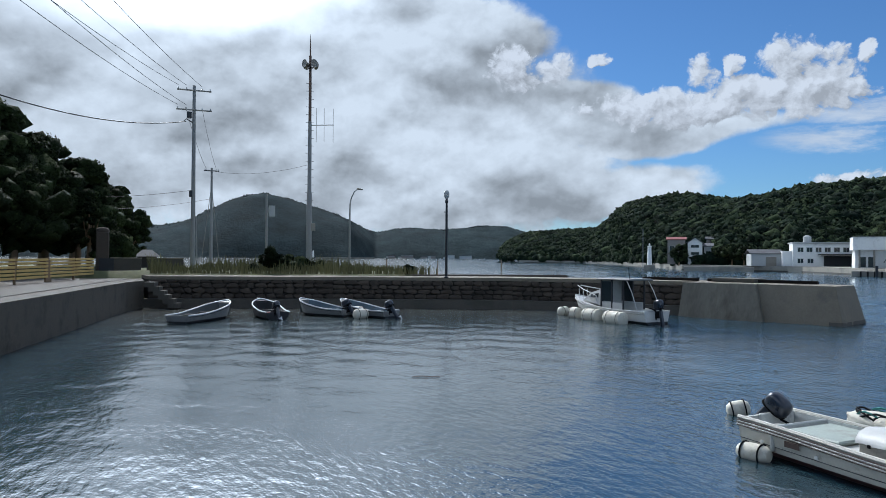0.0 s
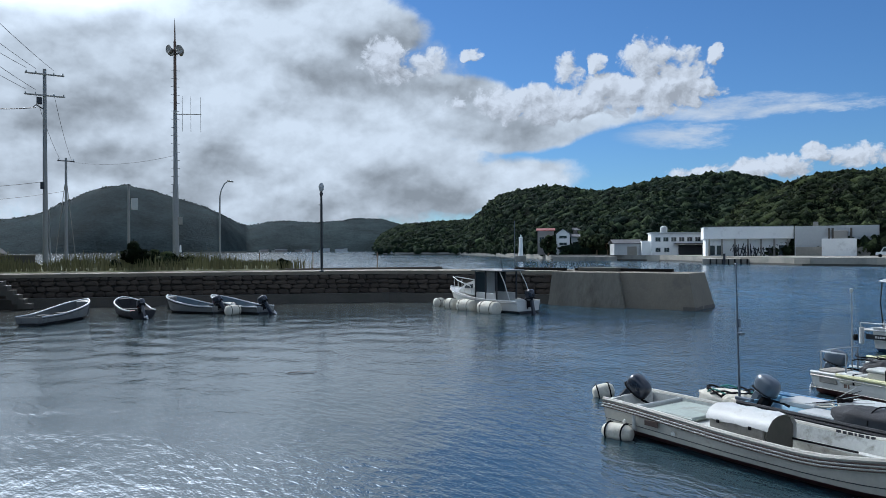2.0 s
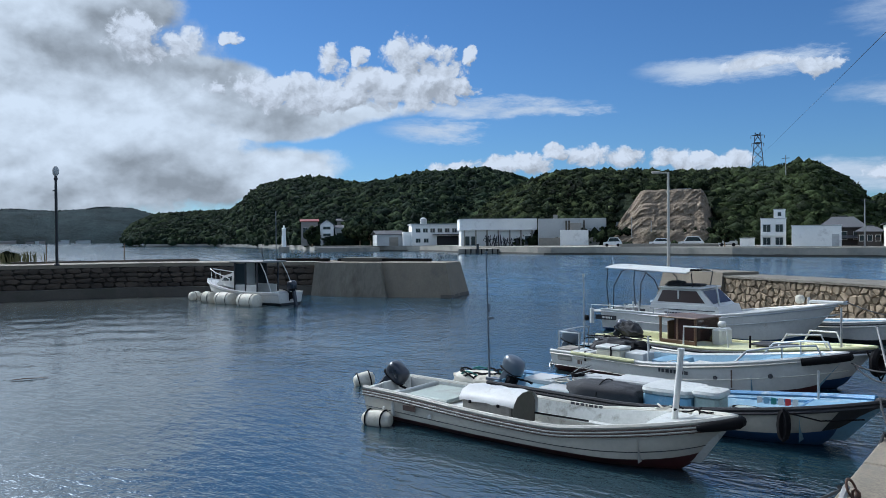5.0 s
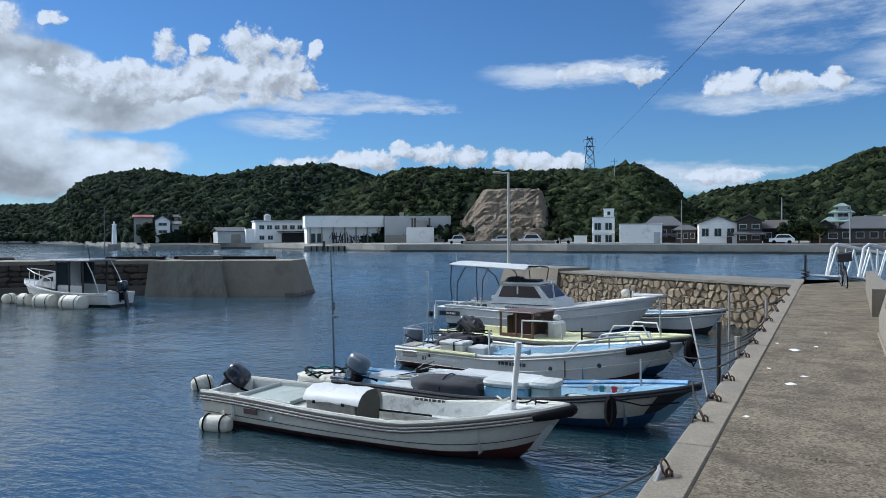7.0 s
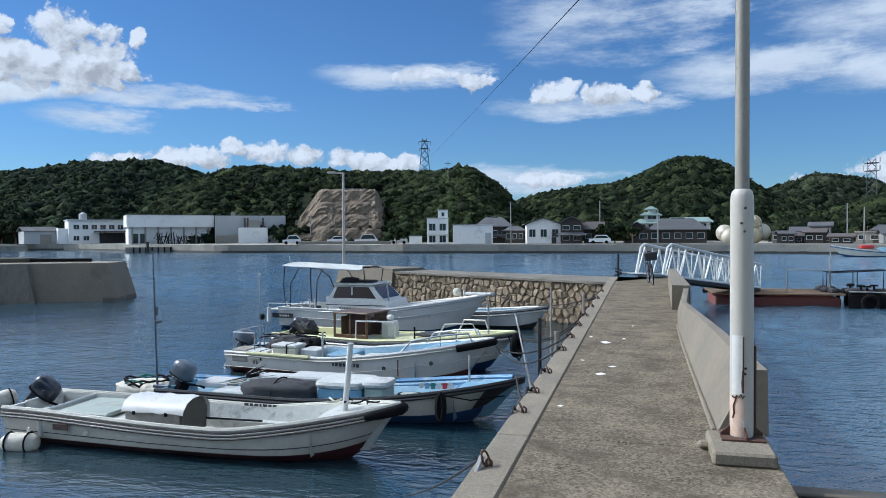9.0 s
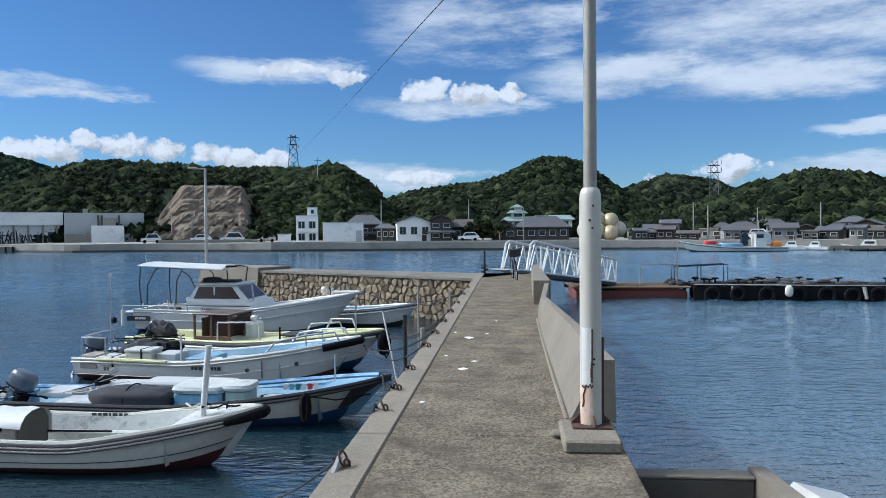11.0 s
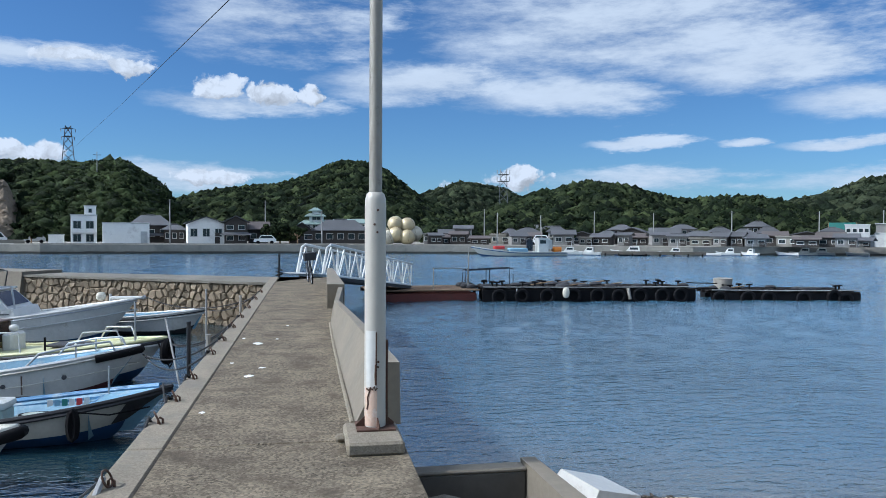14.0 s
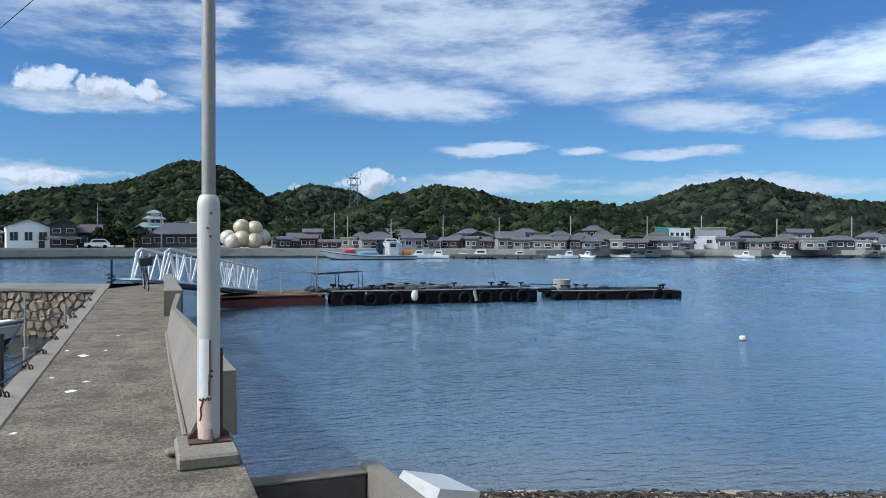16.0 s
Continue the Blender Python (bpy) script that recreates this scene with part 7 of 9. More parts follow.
part("broken_end", rounded((0.22, 0.3, 0.22), 8, 6, 3, pose(-0.26, 0.12, 0.02)), FOAM, st)
weed = Bag()
for k in range(420):
    t = rnd.random()
    y = -3.2 - 7 * t
    x = 8.15 + 0.40 * (y + 4.0) + rnd.gauss(0, 0.10)
    a = rnd.uniform(0, math.pi)
    w = rnd.uniform(0.03, 0.14)
    z = SEA + 0.03 - (x - (8.35 + 0.40 * (y + 4.0))) * 0.13 + rnd.uniform(0, 0.035)
    weed.tube([(x - w * math.cos(a), y - w * math.sin(a), z), (x, y, z + rnd.uniform(0.0, 0.03)), (x + w * math.cos(a), y + w * math.sin(a), z)], rnd.uniform(0.006, 0.016), 4)
tagged(part("seaweed", weed, mat("dark seaweed", (0.035, 0.025, 0.015), 0.7, vary=0.5, scale=8, bump=0.3)), "line of dark dry seaweed along the beach", "seaweed", "", "stuff")

# lamp post on the cross pier's end
lp = thing("cross_pier_lamp", "slim white lamp post with one arm", "lamp post", pose(33.4, 13.75, 0.1))
part("tube", Bag().tube([(0, 0, 0), (0, 0, 3.0), (0, 0, 4.5)], [0.075, 0.06, 0.055], 10), POLE_W, lp, "", True)
part("arm", Bag().box((0.06, 0.62, 0.07), (-0.02, 0.30, 4.47), 0.02), POLE_W, lp, m=pose(0, 0, 0, 0, 0, 18))
part("lamp_head", Bag().box((0.20, 0.40, 0.09), (-0.02, 0.55, 4.50), 0.03), POLE_W, lp, m=pose(0, 0, 0, 0, 0, 18))

# ---- the quay side: trees, fence, walls, poles ----
def tree(name, label, x, y, z, height, spread, leaf, seed, trunk_mat=WOOD, clumps=70, level=2, size=1.0, tufts=70, tuft=0.30):
    """A tapered trunk with limbs and a crown of many lumpy leaf clumps."""
    r_ = np.random.default_rng(seed)
    t = thing(name, label, "tree", pose(x, y, z), "trees")
    th = height * 0.42
    bag = Bag().tube([(0, 0, -0.2), (0.05 * spread, 0.02, th * 0.5), (0.0, 0.06 * spread, th), (0.02, 0.0, height * 0.8)], [0.045 * height, 0.036 * height, 0.026 * height, 0.008 * height], 9)
    part("trunk", bag, trunk_mat, t, "", True)
    for k in range(6):
        a = 2 * math.pi * k / 6 + r_.uniform(-0.4, 0.4)
        e = Vector((math.cos(a) * spread * 0.6, math.sin(a) * spread * 0.6, height * r_.uniform(0.55, 0.8)))
        part("limb", Bag().tube([(0, 0, th * r_.uniform(0.6, 1.0)), tuple(e * 0.55 + Vector((0, 0, 0.25 * th))), tuple(e)], [0.018 * height, 0.012 * height, 0.004 * height], 6), trunk_mat, t)
    n = clumps
    v = r_.normal(size=(n, 3))
    v /= np.linalg.norm(v, axis=1)[:, None]
    rad = r_.uniform(0.35, 1.0, n) ** 0.5
    pts = v * rad[:, None] * np.array([spread, spread, height * 0.40]) + np.array([0, 0, height * 0.62])
    part("crown", crowns("crown", pts, r_.uniform(0.16, 0.32, n) * spread * size, level, leaf, 0.6, 0.8, tufts, tuft), leaf, t)
    return t


# the last four stand out of view, added to shade quay and road
for k, (x, y, hh, sp) in enumerate(((-10.0, 60, 11.5, 5.2), (-6.0, 66, 10.0, 4.6), (-14.0, 54, 13.0, 5.6), (-4.2, 72, 9.0, 3.6), (-2.2, 80, 8.0, 3.0), (-9.5, 47, 7.5, 3.4), (0.4, 86, 6.0, 2.2), (-6.6, 54.0, 6.5, 3.0), (-18, 47, 12, 5.0), (-3.4, 63, 6.5, 2.8), (-12.5, 40, 10.5, 3.8), (-14, 32, 11, 4.0), (-15, 24, 10, 4.0), (-17, 15, 11, 4.2))):
    tree("broadleaf_tree", "dark green broadleaf tree behind the quay, out-of-view ones added for shade", x, y, 0.3, hh, sp, LEAF_DARK, 40 + k, clumps=110, tufts=150, tuft=0.17, size=0.8)
tree("small_tree", "yellow-green small tree by a gatepost", -2.3, 57, 0.3, 5.2, 1.1, LEAF, 90, clumps=30)
bush = thing("clipped_bush", "dark round clipped bush by the wall", "bush", pose(-0.7, 60, 0.3))
part("foliage", crowns("bush", [(0, 0, 1.5), (0.5, 0.1, 1.7), (-0.5, 0, 1.6), (0.1, 0.2, 2.2), (0.2, 0, 2.6)], [1.0, 0.9, 0.9, 0.9, 0.7], 2, LEAF_DARK, 0.5, 0.8, 120, 0.16), LEAF_DARK, bush)

fence = thing("board_fence", "weathered yellow horizontal board fence on the quay", "fence", pose(-6.0, 37.0, 0.12, 0, 0, 74))
for n, (x0, ln) in enumerate(((0, 4.2), (4.35, 3.8), (8.4, 3.6), (12.1, 3.2))):
    for k in range(6):
        part("board", Bag().box((ln, 0.03, 0.12), (x0 + ln / 2, 0, 0.30 + 0.18 * k), 0.008), FENCE_Y, fence)
    part("post", Bag().box((0.12, 0.10, 1.4), (x0 - 0.07, 0.07, 0.62), 0.015), WOOD, fence)
part("post", Bag().box((0.75, 0.1, 1.2), (8.25, 0.05, 0.6), 0.015), WOOD, fence, "brown wooden panel")
gate = thing("stone_gatepost", "tall grey stone gatepost", "gatepost", pose(-1.35, 54, 0.12))
part("shaft", Bag().box((0.8, 0.6, 3.0), (0, 0, 1.5), 0.06), STONE_DARK, gate)
part("cap", rounded((0.85, 0.65, 0.5), 10, 6, 2.6, pose(0, 0, 3.05)), STONE_DARK, gate, "", True)
part("blue_panel", Bag().box((0.9, 0.05, 1.2), (0.25, -0.34, 0.65), 0.01), TARP, gate)
for x, w in ((0.1, 1.9), (2.6, 2.4)):
    wl = thing("garden_wall", "low grey block wall beside the road", "wall", pose(x, 55.0, 0.12, 0, 0, -3))
    part("blocks", Bag().box((w, 0.2, 1.25), (0, 0, 0.6), 0.02), CONC_DARK, wl)
    part("coping", Bag().box((w + 0.08, 0.28, 0.08), (0, 0, 1.26), 0.015), CONCRETE, wl)
shed = thing("tiled_shed", "small dark tiled shed behind the garden wall", "shed", pose(1.7, 66, 0.12) @ Matrix.Scale(0.62, 4))
part("wall", Bag().box((2.4, 2.4, 2.2), (0, 0, 1.1), 0.03), BOARD, shed)
part("roof", Bag().add([(-1.6, -1.6, 2.2), (1.6, -1.6, 2.2), (1.6, 1.6, 2.2), (-1.6, 1.6, 2.2), (-0.6, 0, 3.1), (0.6, 0, 3.1)], [(0, 1, 5, 4), (1, 2, 5), (2, 3, 4, 5), (3, 0, 4), (0, 3, 2, 1)]), TILE, shed)

# reeds on the spit: many single blades
rr = np.random.default_rng(3)
bag = Bag()
blades = []
for k in range(3300):
    x = rr.uniform(1.5, 18.5)
    y = rr.uniform(0, 12) + 49.5 - max(x, 0) * 0.30
    tall = 0.35 + 1.1 * max(0, noise.noise(Vector((x * 0.35, y * 0.2, 3))) + 0.35) * (1.0 if x < 14.5 else 0.55)
    hgt = tall * rr.uniform(0.5, 1.15)
    lean, a, w = rr.uniform(0.02, 0.35) * hgt, rr.uniform(0, 6.28), rr.uniform(0.015, 0.035)
    cx, sx = math.cos(a), math.sin(a)
    z = 0.45
    blades.append(([(x - w, y, z), (x + w, y, z), (x + w * 0.8 + lean * 0.4 * cx, y + lean * 0.4 * sx, z + hgt * 0.6), (x - w * 0.8 + lean * 0.4 * cx, y + lean * 0.4 * sx, z + hgt * 0.6), (x + lean * cx, y + lean * sx, z + hgt)], [(0, 1, 2, 3), (3, 2, 4)]))
for vs, fs in blades:
    bag.add(vs, fs)
me = bpy.data.meshes.new("reeds")
me.from_pydata(bag.v, [], bag.f)
me.materials.append(GRASS)
tagged(new("reeds", me), "tall yellow-green reeds and weeds on the spit", "grass", "", "stuff")
for k, (x, y, r) in enumerate(((9.8, 50.5, 1.0), (11.0, 51.0, 0.8), (17.5, 46.6, 0.45))):
    b = thing("shrub", "dark green shrub among the reeds", "bush", pose(x, y, 0.4), "shrubs in the reeds")
    c = rr.normal(size=(16, 3)) * np.array([0.55, 0.5, 0.25]) * r + np.array([0, 0, 0.75 * r])
    part("foliage", crowns("shrub", c, rr.uniform(0.25, 0.5, 16) * r, 2, LEAF, 0.8, 0.8, 30, 0.3), LEAF, b)


def insulator(parent, x, y, z):
    return part("insulator", Bag().lathe([(0.03, 0), (0.06, 0.03), (0.035, 0.07), (0.055, 0.10), (0.02, 0.15)], 8, pose(x, y, z)), WHITE, parent, "", True)


pp = thing("power_pole", "grey concrete power pole with two cross-arms", "power pole", pose(4.78, 59.8, 0.3))
part("shaft", Bag().lathe([(0.19, 0), (0.15, 7), (0.115, 14.3)], 12), POLE_C, pp, "", True)
for z, w in ((13.9, 1.25), (12.4, 1.3)):
    part("cross_arm", Bag().box((2 * w, 0.10, 0.10), (0, -0.14, z), 0.01), POLE_G, pp)
    for x in (-w + 0.1, -w * 0.45, w * 0.45, w - 0.1):
        insulator(pp, x, -0.14, z + 0.05)
part("switch_box", Bag().box((0.35, 0.3, 0.5), (-0.35, -0.1, 12.0), 0.03), POLE_K, pp)
part("bracket", Bag().tube([(0, 0, 11.4), (-0.55, -0.1, 11.7), (-0.75, -0.1, 11.5)], 0.04, 6), POLE_K, pp)
part("meter_box", Bag().box((0.22, 0.2, 0.5), (-0.2, -0.1, 6.0), 0.02), POLE_K, pp)
part("stay_pole", Bag().tube([(0.32, 0.0, 0.0), (0.22, 0.0, 4.3)], 0.05, 8), POLE_C, pp)
pp2 = thing("rear_power_pole", "distant concrete power pole with guy wires", "power pole", pose(8.15, 79.6, 0.3))
part("shaft", Bag().lathe([(0.17, 0), (0.10, 10.3)], 10), POLE_C, pp2, "", True)
part("cross_arm", Bag().box((1.5, 0.10, 0.10), (0, 0, 10.0), 0.01), POLE_K, pp2)
for x in (-0.65, 0.0, 0.65):
    insulator(pp2, x, 0, 10.05)
for dx in (-1.0, 0.9):
    part("guy_wire", Bag().tube([(0, 0, 8.6), (dx, 0.4, 0)], 0.03, 5), POLE_G, pp2)
tp = thing("sign_pole", "slim pole with a pale box on top", "pole", pose(11.32, 65.5, 0.3))
part("shaft", Bag().tube([(0, 0, 0), (0, 0, 6.7)], [0.12, 0.09], 8), POLE_C, tp)
part("box", Bag().box((0.5, 0.3, 0.95), (0.46, 0, 5.2), 0.03), PLASTER_G, tp, "pale grey box")
mast = thing("loudspeaker_mast", "tall brown-grey steel mast with loudspeakers and aerial", "mast", pose(13.45, 58.5, 0.3))
part("lower_shaft", Bag().lathe([(0.24, 0), (0.21, 6.3), (0.165, 6.4), (0.14, 12.0)], 12), POLE_C, mast, "", True)
part("upper_shaft", Bag().lathe([(0.125, 12.0), (0.105, 17.2), (0.06, 17.3), (0.05, 18.0), (0.012, 19.0)], 10), BROWN, mast, "", True)
for a in (20, 110, 200, 290):
    hr = part("horn_speaker", Bag().lathe([(0.06, 0.0), (0.10, 0.18), (0.19, 0.30), (0.32, 0.42), (0.33, 0.45), (0.05, 0.40)], 14, pose(0, 0, 16.55, 0, 0, a) @ pose(0.12, 0, 0, 0, 90)), POLE_G, mast, "grey horn loudspeaker", True)
part("speaker_collar", Bag().box((0.5, 0.5, 0.06), (0, 0, 16.3), 0.01), POLE_K, mast)
ae = part("aerial_boom", Bag().tube([(0, 0, 11.7), (1.85, -0.4, 11.8)], 0.035, 6), POLE_G, mast)
for k, x in enumerate((0.5, 1.1, 1.8)):
    part("aerial_rod", Bag().tube([(x, -0.4 * x / 1.85, 10.4), (x, -0.4 * x / 1.85, 13.1)], 0.016, 5), POLE_G, ae)
part("control_box", Bag().box((0.35, 0.25, 0.6), (0.28, -0.1, 3.6), 0.03), POLE_G, mast)
for k in range(22):
    part("climbing_rung", Bag().tube([(-0.32, 0, 2 + 0.62 * k), (0.32, 0, 2 + 0.62 * k)], 0.016, 5), POLE_K, mast)
sl = thing("street_lamp", "slim grey street lamp with a curved arm", "street lamp", pose(17.1, 59.6, 0.35))
part("shaft", Bag().tube([(0, 0, 0), (0, 0, 4.6), (0.02, 0, 5.6), (0.12, -0.03, 6.1), (0.35, -0.1, 6.6), (0.62, -0.18, 6.83)], [0.09, 0.07, 0.055, 0.05, 0.045, 0.04], 8), POLE_C, sl, "", True)
part("lamp_head", rounded((0.55, 0.2, 0.14), 10, 6, 2.6, pose(0.78, -0.22, 6.82, 0, 8, -15)), POLE_G, sl, "", True)
bl = thing("harbour_light", "black harbour light post with a glass lantern", "light post", pose(17.42, 40.2, BW_TOP))
part("shaft", Bag().lathe([(0.14, 0), (0.14, 0.08), (0.075, 0.1), (0.07, 3.8), (0.06, 4.5)], 12), POLE_K, bl, "", True)
part("bracket", Bag().box((0.22, 0.10, 0.05), (-0.05, 0, 3.9), 0.01), POLE_K, bl)
part("collar", Bag().lathe([(0.09, 4.45), (0.10, 4.55), (0.05, 4.7)], 10), POLE_K, bl)
part("lantern", Bag().lathe([(0.07, 4.68), (0.15, 4.8), (0.16, 5.0), (0.10, 5.15), (0.02, 5.2)], 12), PLASTER_G, bl, "grey lantern glass", True)
for k, (x, y) in enumerate(((16.2, 45.5), (19.3, 44.0), (23.3, 42.5))):
    b = thing("marker_stake", "thin dark stake behind the breakwater", "stake", pose(x, y + 2, -0.5), "stakes")
    part("stake", Bag().tube([(0, 0, 0), (0.02, 0, 1.9)], 0.03, 6), WOOD, b)
    part("top", Bag().tube([(0.02, 0, 1.9), (0.02, 0, 1.98)], 0.05, 6), POLE_K, b)
beam = thing("timber_rail", "weathered dark timbers laid along the breakwater top", "timber", pose(29.0, 32.2, BW_TOP, 0, 0, -72))
for k, (x, ln) in enumerate(((-2.0, 3.6), (1.6, 2.6), (4.6, 3.0))):
    part("timber", Bag().box((ln, 0.22, 0.16), (x, 0.55 + 0.15 * k, 0.08), 0.02), DARK_WOOD, beam)
part("hatch_slab", Bag().box((2.4, 1.4, 0.2), (1.8, 1.2, 0.1), 0.02), CONC_DARK, beam)
low = thing("rear_sea_wall", "low dark stone sea wall behind the breakwater", "wall", pose(15.6, 49.5, SEA, 0, 0, -18))
part("stones", Bag().box((14, 0.8, 1.9), (7, 0, 0.92), 0.1), STONE_DARK, low)

# overhead wires
def wire(name, pts, r, sag, label, n=24):
    out = []
    for a, b in zip(pts, pts[1:]):
        a, b = Vector(a), Vector(b)
        out += [tuple(a.lerp(b, i / n) - Vector((0, 0, sag * 4 * (i / n) * (1 - i / n)))) for i in range(n + (b == Vector(pts[-1])))]
    return tagged(part(name, Bag().tube(out, r, 5), CABLE, None, "", True), label, "cable", "overhead wires")


for x, z, q in ((-1.15, 14.25, 0.0), (-0.55, 14.25, 0.9), (0.55, 14.25, 1.8), (-1.2, 12.75, 0.3), (-0.55, 12.75, 1.0)):
    wire("power_line", [(4.78 + x, 59.7, 0.3 + z), (-9.0 + 1.4 * q, 22.0, 13.6 + q * 0.9 - (1.2 if z < 13 else 0))], 0.016, 0.55, "thin black power line from the pole")
wire("telephone_cable", [(4.2, 59.7, 11.8), (-8.0, 41.0, 10.0)], 0.035, 0.9, "black telephone cable from the pole")
for x in (-0.6, 0.6):
    wire("power_line", [(4.78 + x, 59.9, 12.9), (8.15 + x * 0.8, 79.6, 10.4)], 0.014, 0.4, "thin black power line between the poles")
wire("power_line", [(8.15, 79.6, 10.3), (13.5, 58.5, 8.9)], 0.014, 0.5, "thin black power line to the mast")
wire("power_line", [(4.78, 59.8, 6.6), (-4.0, 66.0, 6.2)], 0.016, 0.2, "black service cable to the houses")
wire("power_line", [(8.0, 79.6, 7.4), (-4.0, 70.0, 5.4)], 0.016, 0.3, "black service cable to the houses")
wire("high_cable", [tuple(far(16.2, 205, 1.6 + 205 * math.tan(radians(5.6)))), tuple(far(12.8, 70, 1.6 + 70 * math.tan(radians(8.95)))), tuple(far(4.3, 17, 1.6 + 17 * math.tan(radians(17.0)))), tuple(far(-20, 7.5, 1.6 + 7.5 * math.tan(radians(50))))], 0.012, 0.0, "black overhead cable crossing the channel")

# ---- the far shore ----
def stand(az, dist, z, turn=0.0):
    """A pose on the far shore: x to the right as seen from the pier, y inland."""
    p = far(az, dist, z)
    return Matrix.Translation(p) @ Matrix.Rotation(radians(az - 90 + turn), 4, "Z")


def window(parent, x, y, z, w, hgt, n=2, frame=WHITE):
    f = part("window", Bag().box((w + 0.16, 0.07, 0.07), (x, y - 0.02, z + hgt / 2 + 0.03), 0.0).box((w + 0.16, 0.09, 0.07), (x, y - 0.03, z - hgt / 2 - 0.03), 0.0).box((0.06, 0.06, hgt), (x - w / 2 - 0.03, y - 0.02, z), 0.0).box((0.06, 0.06, hgt), (x + w / 2 + 0.03, y - 0.02, z), 0.0), frame, parent)
    for k in range(n):
        part("pane", Bag().box((w / n - 0.05, 0.03, hgt), (x - w / 2 + (k + 0.5) * w / n, y - 0.015, z), 0.0), GLASS, f)
    return f


def gable_roof(w, d, z, rise, over=0.45, along="x", th=0.14):
    bag = Bag()
    a, b = w / 2 + over, d / 2 + over
    if along == "x":
        base = [(-a, -b, z), (a, -b, z), (a, b, z), (-a, b, z), (-a, 0, z + rise), (a, 0, z + rise)]
        top = [(x, y, q + th) for x, y, q in base]
        return bag.add(base + top, [(0, 4, 5, 1), (4, 3, 2, 5), (6, 7, 11, 10), (10, 11, 8, 9), (0, 1, 7, 6), (2, 3, 9, 8), (1, 5, 11, 7), (5, 2, 8, 11), (4, 0, 6, 10), (3, 4, 10, 9)])
    base = [(-a, -b, z), (-a, b, z), (a, b, z), (a, -b, z), (0, -b, z + rise), (0, b, z + rise)]
    top = [(x, y, q + th) for x, y, q in base]
    return bag.add(base + top, [(0, 4, 5, 1), (4, 3, 2, 5), (6, 7, 11, 10), (10, 11, 8, 9), (0, 1, 7, 6), (2, 3, 9, 8), (1, 5, 11, 7), (5, 2, 8, 11), (4, 0, 6, 10), (3, 4, 10, 9)])


def hip_roof(w, d, z, rise, over=0.5, ridge=0.45):
    a, b, r = w / 2 + over, d / 2 + over, max(w / 2 - d / 2, 0) + ridge * min(w, d) / 2
    return Bag().add([(-a, -b, z), (a, -b, z), (a, b, z), (-a, b, z), (-r, 0, z + rise), (r, 0, z + rise), (-a, -b, z - 0.12), (a, -b, z - 0.12), (a, b, z - 0.12), (-a, b, z - 0.12)],
                     [(0, 1, 5, 4), (1, 2, 5), (2, 3, 4, 5), (3, 0, 4), (6, 9, 8, 7), (0, 6, 7, 1), (1, 7, 8, 2), (2, 8, 9, 3), (3, 9, 6, 0)])


def house(label, az, dist, w, d, wall_h, rise, wall, roof, style="hip", z=0.0, turn=0.0, rows=1, cols=3, skirt=False, name="house"):
    """A village house with walls, roof and windows."""
    hs = thing(name, label, "house", stand(az, dist + d / 2, z, turn), "houses on the far shore")
    bag = Bag().box((w, d, wall_h), (0, 0, wall_h / 2), 0.02)
    if style == "gable_y":
        bag.add([(-w / 2, -d / 2, wall_h), (w / 2, -d / 2, wall_h), (0, -d / 2, wall_h + rise), (-w / 2, d / 2, wall_h), (w / 2, d / 2, wall_h), (0, d / 2, wall_h + rise)], [(0, 1, 2), (3, 5, 4)])
    if style == "gable_x":
        bag.add([(-w / 2, -d / 2, wall_h), (-w / 2, d / 2, wall_h), (-w / 2, 0, wall_h + rise), (w / 2, -d / 2, wall_h), (w / 2, d / 2, wall_h), (w / 2, 0, wall_h + rise)], [(0, 1, 2), (3, 5, 4)])
    part("wall", bag, wall, hs)
    if style == "hip":
        part("roof", hip_roof(w, d, wall_h, rise), roof, hs)
        part("ridge", Bag().box((max(w - d, 0.3) + 0.8, 0.22, 0.22), (0, 0, wall_h + rise + 0.04), 0.04), roof, hs)
    elif style == "flat":
        part("roof", Bag().box((w + 0.4, d + 0.4, 0.25), (0, 0, wall_h + 0.125), 0.03), roof, hs)
    else:
        part("roof", gable_roof(w, d, wall_h, rise, 0.4, "y" if style == "gable_y" else "x"), roof, hs)
    if skirt:
        z2 = wall_h * 0.5
        part("lower_roof", Bag().add([(-w / 2 - 0.8, -d / 2 - 0.9, z2 - 0.25), (w / 2 + 0.8, -d / 2 - 0.9, z2 - 0.25), (w / 2, -d / 2, z2 + 0.2), (-w / 2, -d / 2, z2 + 0.2), (-w / 2 - 0.8, -d / 2 - 0.9, z2 - 0.33), (w / 2 + 0.8, -d / 2 - 0.9, z2 - 0.33)], [(0, 1, 2, 3), (0, 4, 5, 1)]), roof, hs)
    per = wall_h / rows
    for r in range(rows):
        for c in range(cols):
            window(hs, -w / 2 + (c + 0.5) * w / cols, -d / 2, per * r + per * 0.55, w / cols * 0.55, per * 0.38)
    part("door", Bag().box((0.85, 0.06, min(1.9, wall_h * 0.6)), (w * 0.30, -d / 2 - 0.02, min(1.9, wall_h * 0.6) / 2), 0.0), BOARD, hs)
    return hs


G = SHORE_Z
house("white two-storey gabled house with a row of dark windows", 7.3, 133, 6.0, 7, 3.4, 1.1, PLASTER, TILE, "gable_y", G, 4, 1, 3)
house("dark board-clad house with a white gable", 5.1, 132, 3.8, 6, 3.6, 1.1, BOARD, TILE, "gable_y", G, 0, 2, 2, True)
house("brown low house with a tiled roof", 3.5, 137, 3.4, 5, 2.4, 1.4, BOARD, TILE_B, "gable_x", G, 0, 1, 2)
house("dark tiled house behind a white hall", 11.0, 142, 6.6, 6, 3.2, 1.8, BOARD, TILE, "hip", G, 0, 1, 3, True)
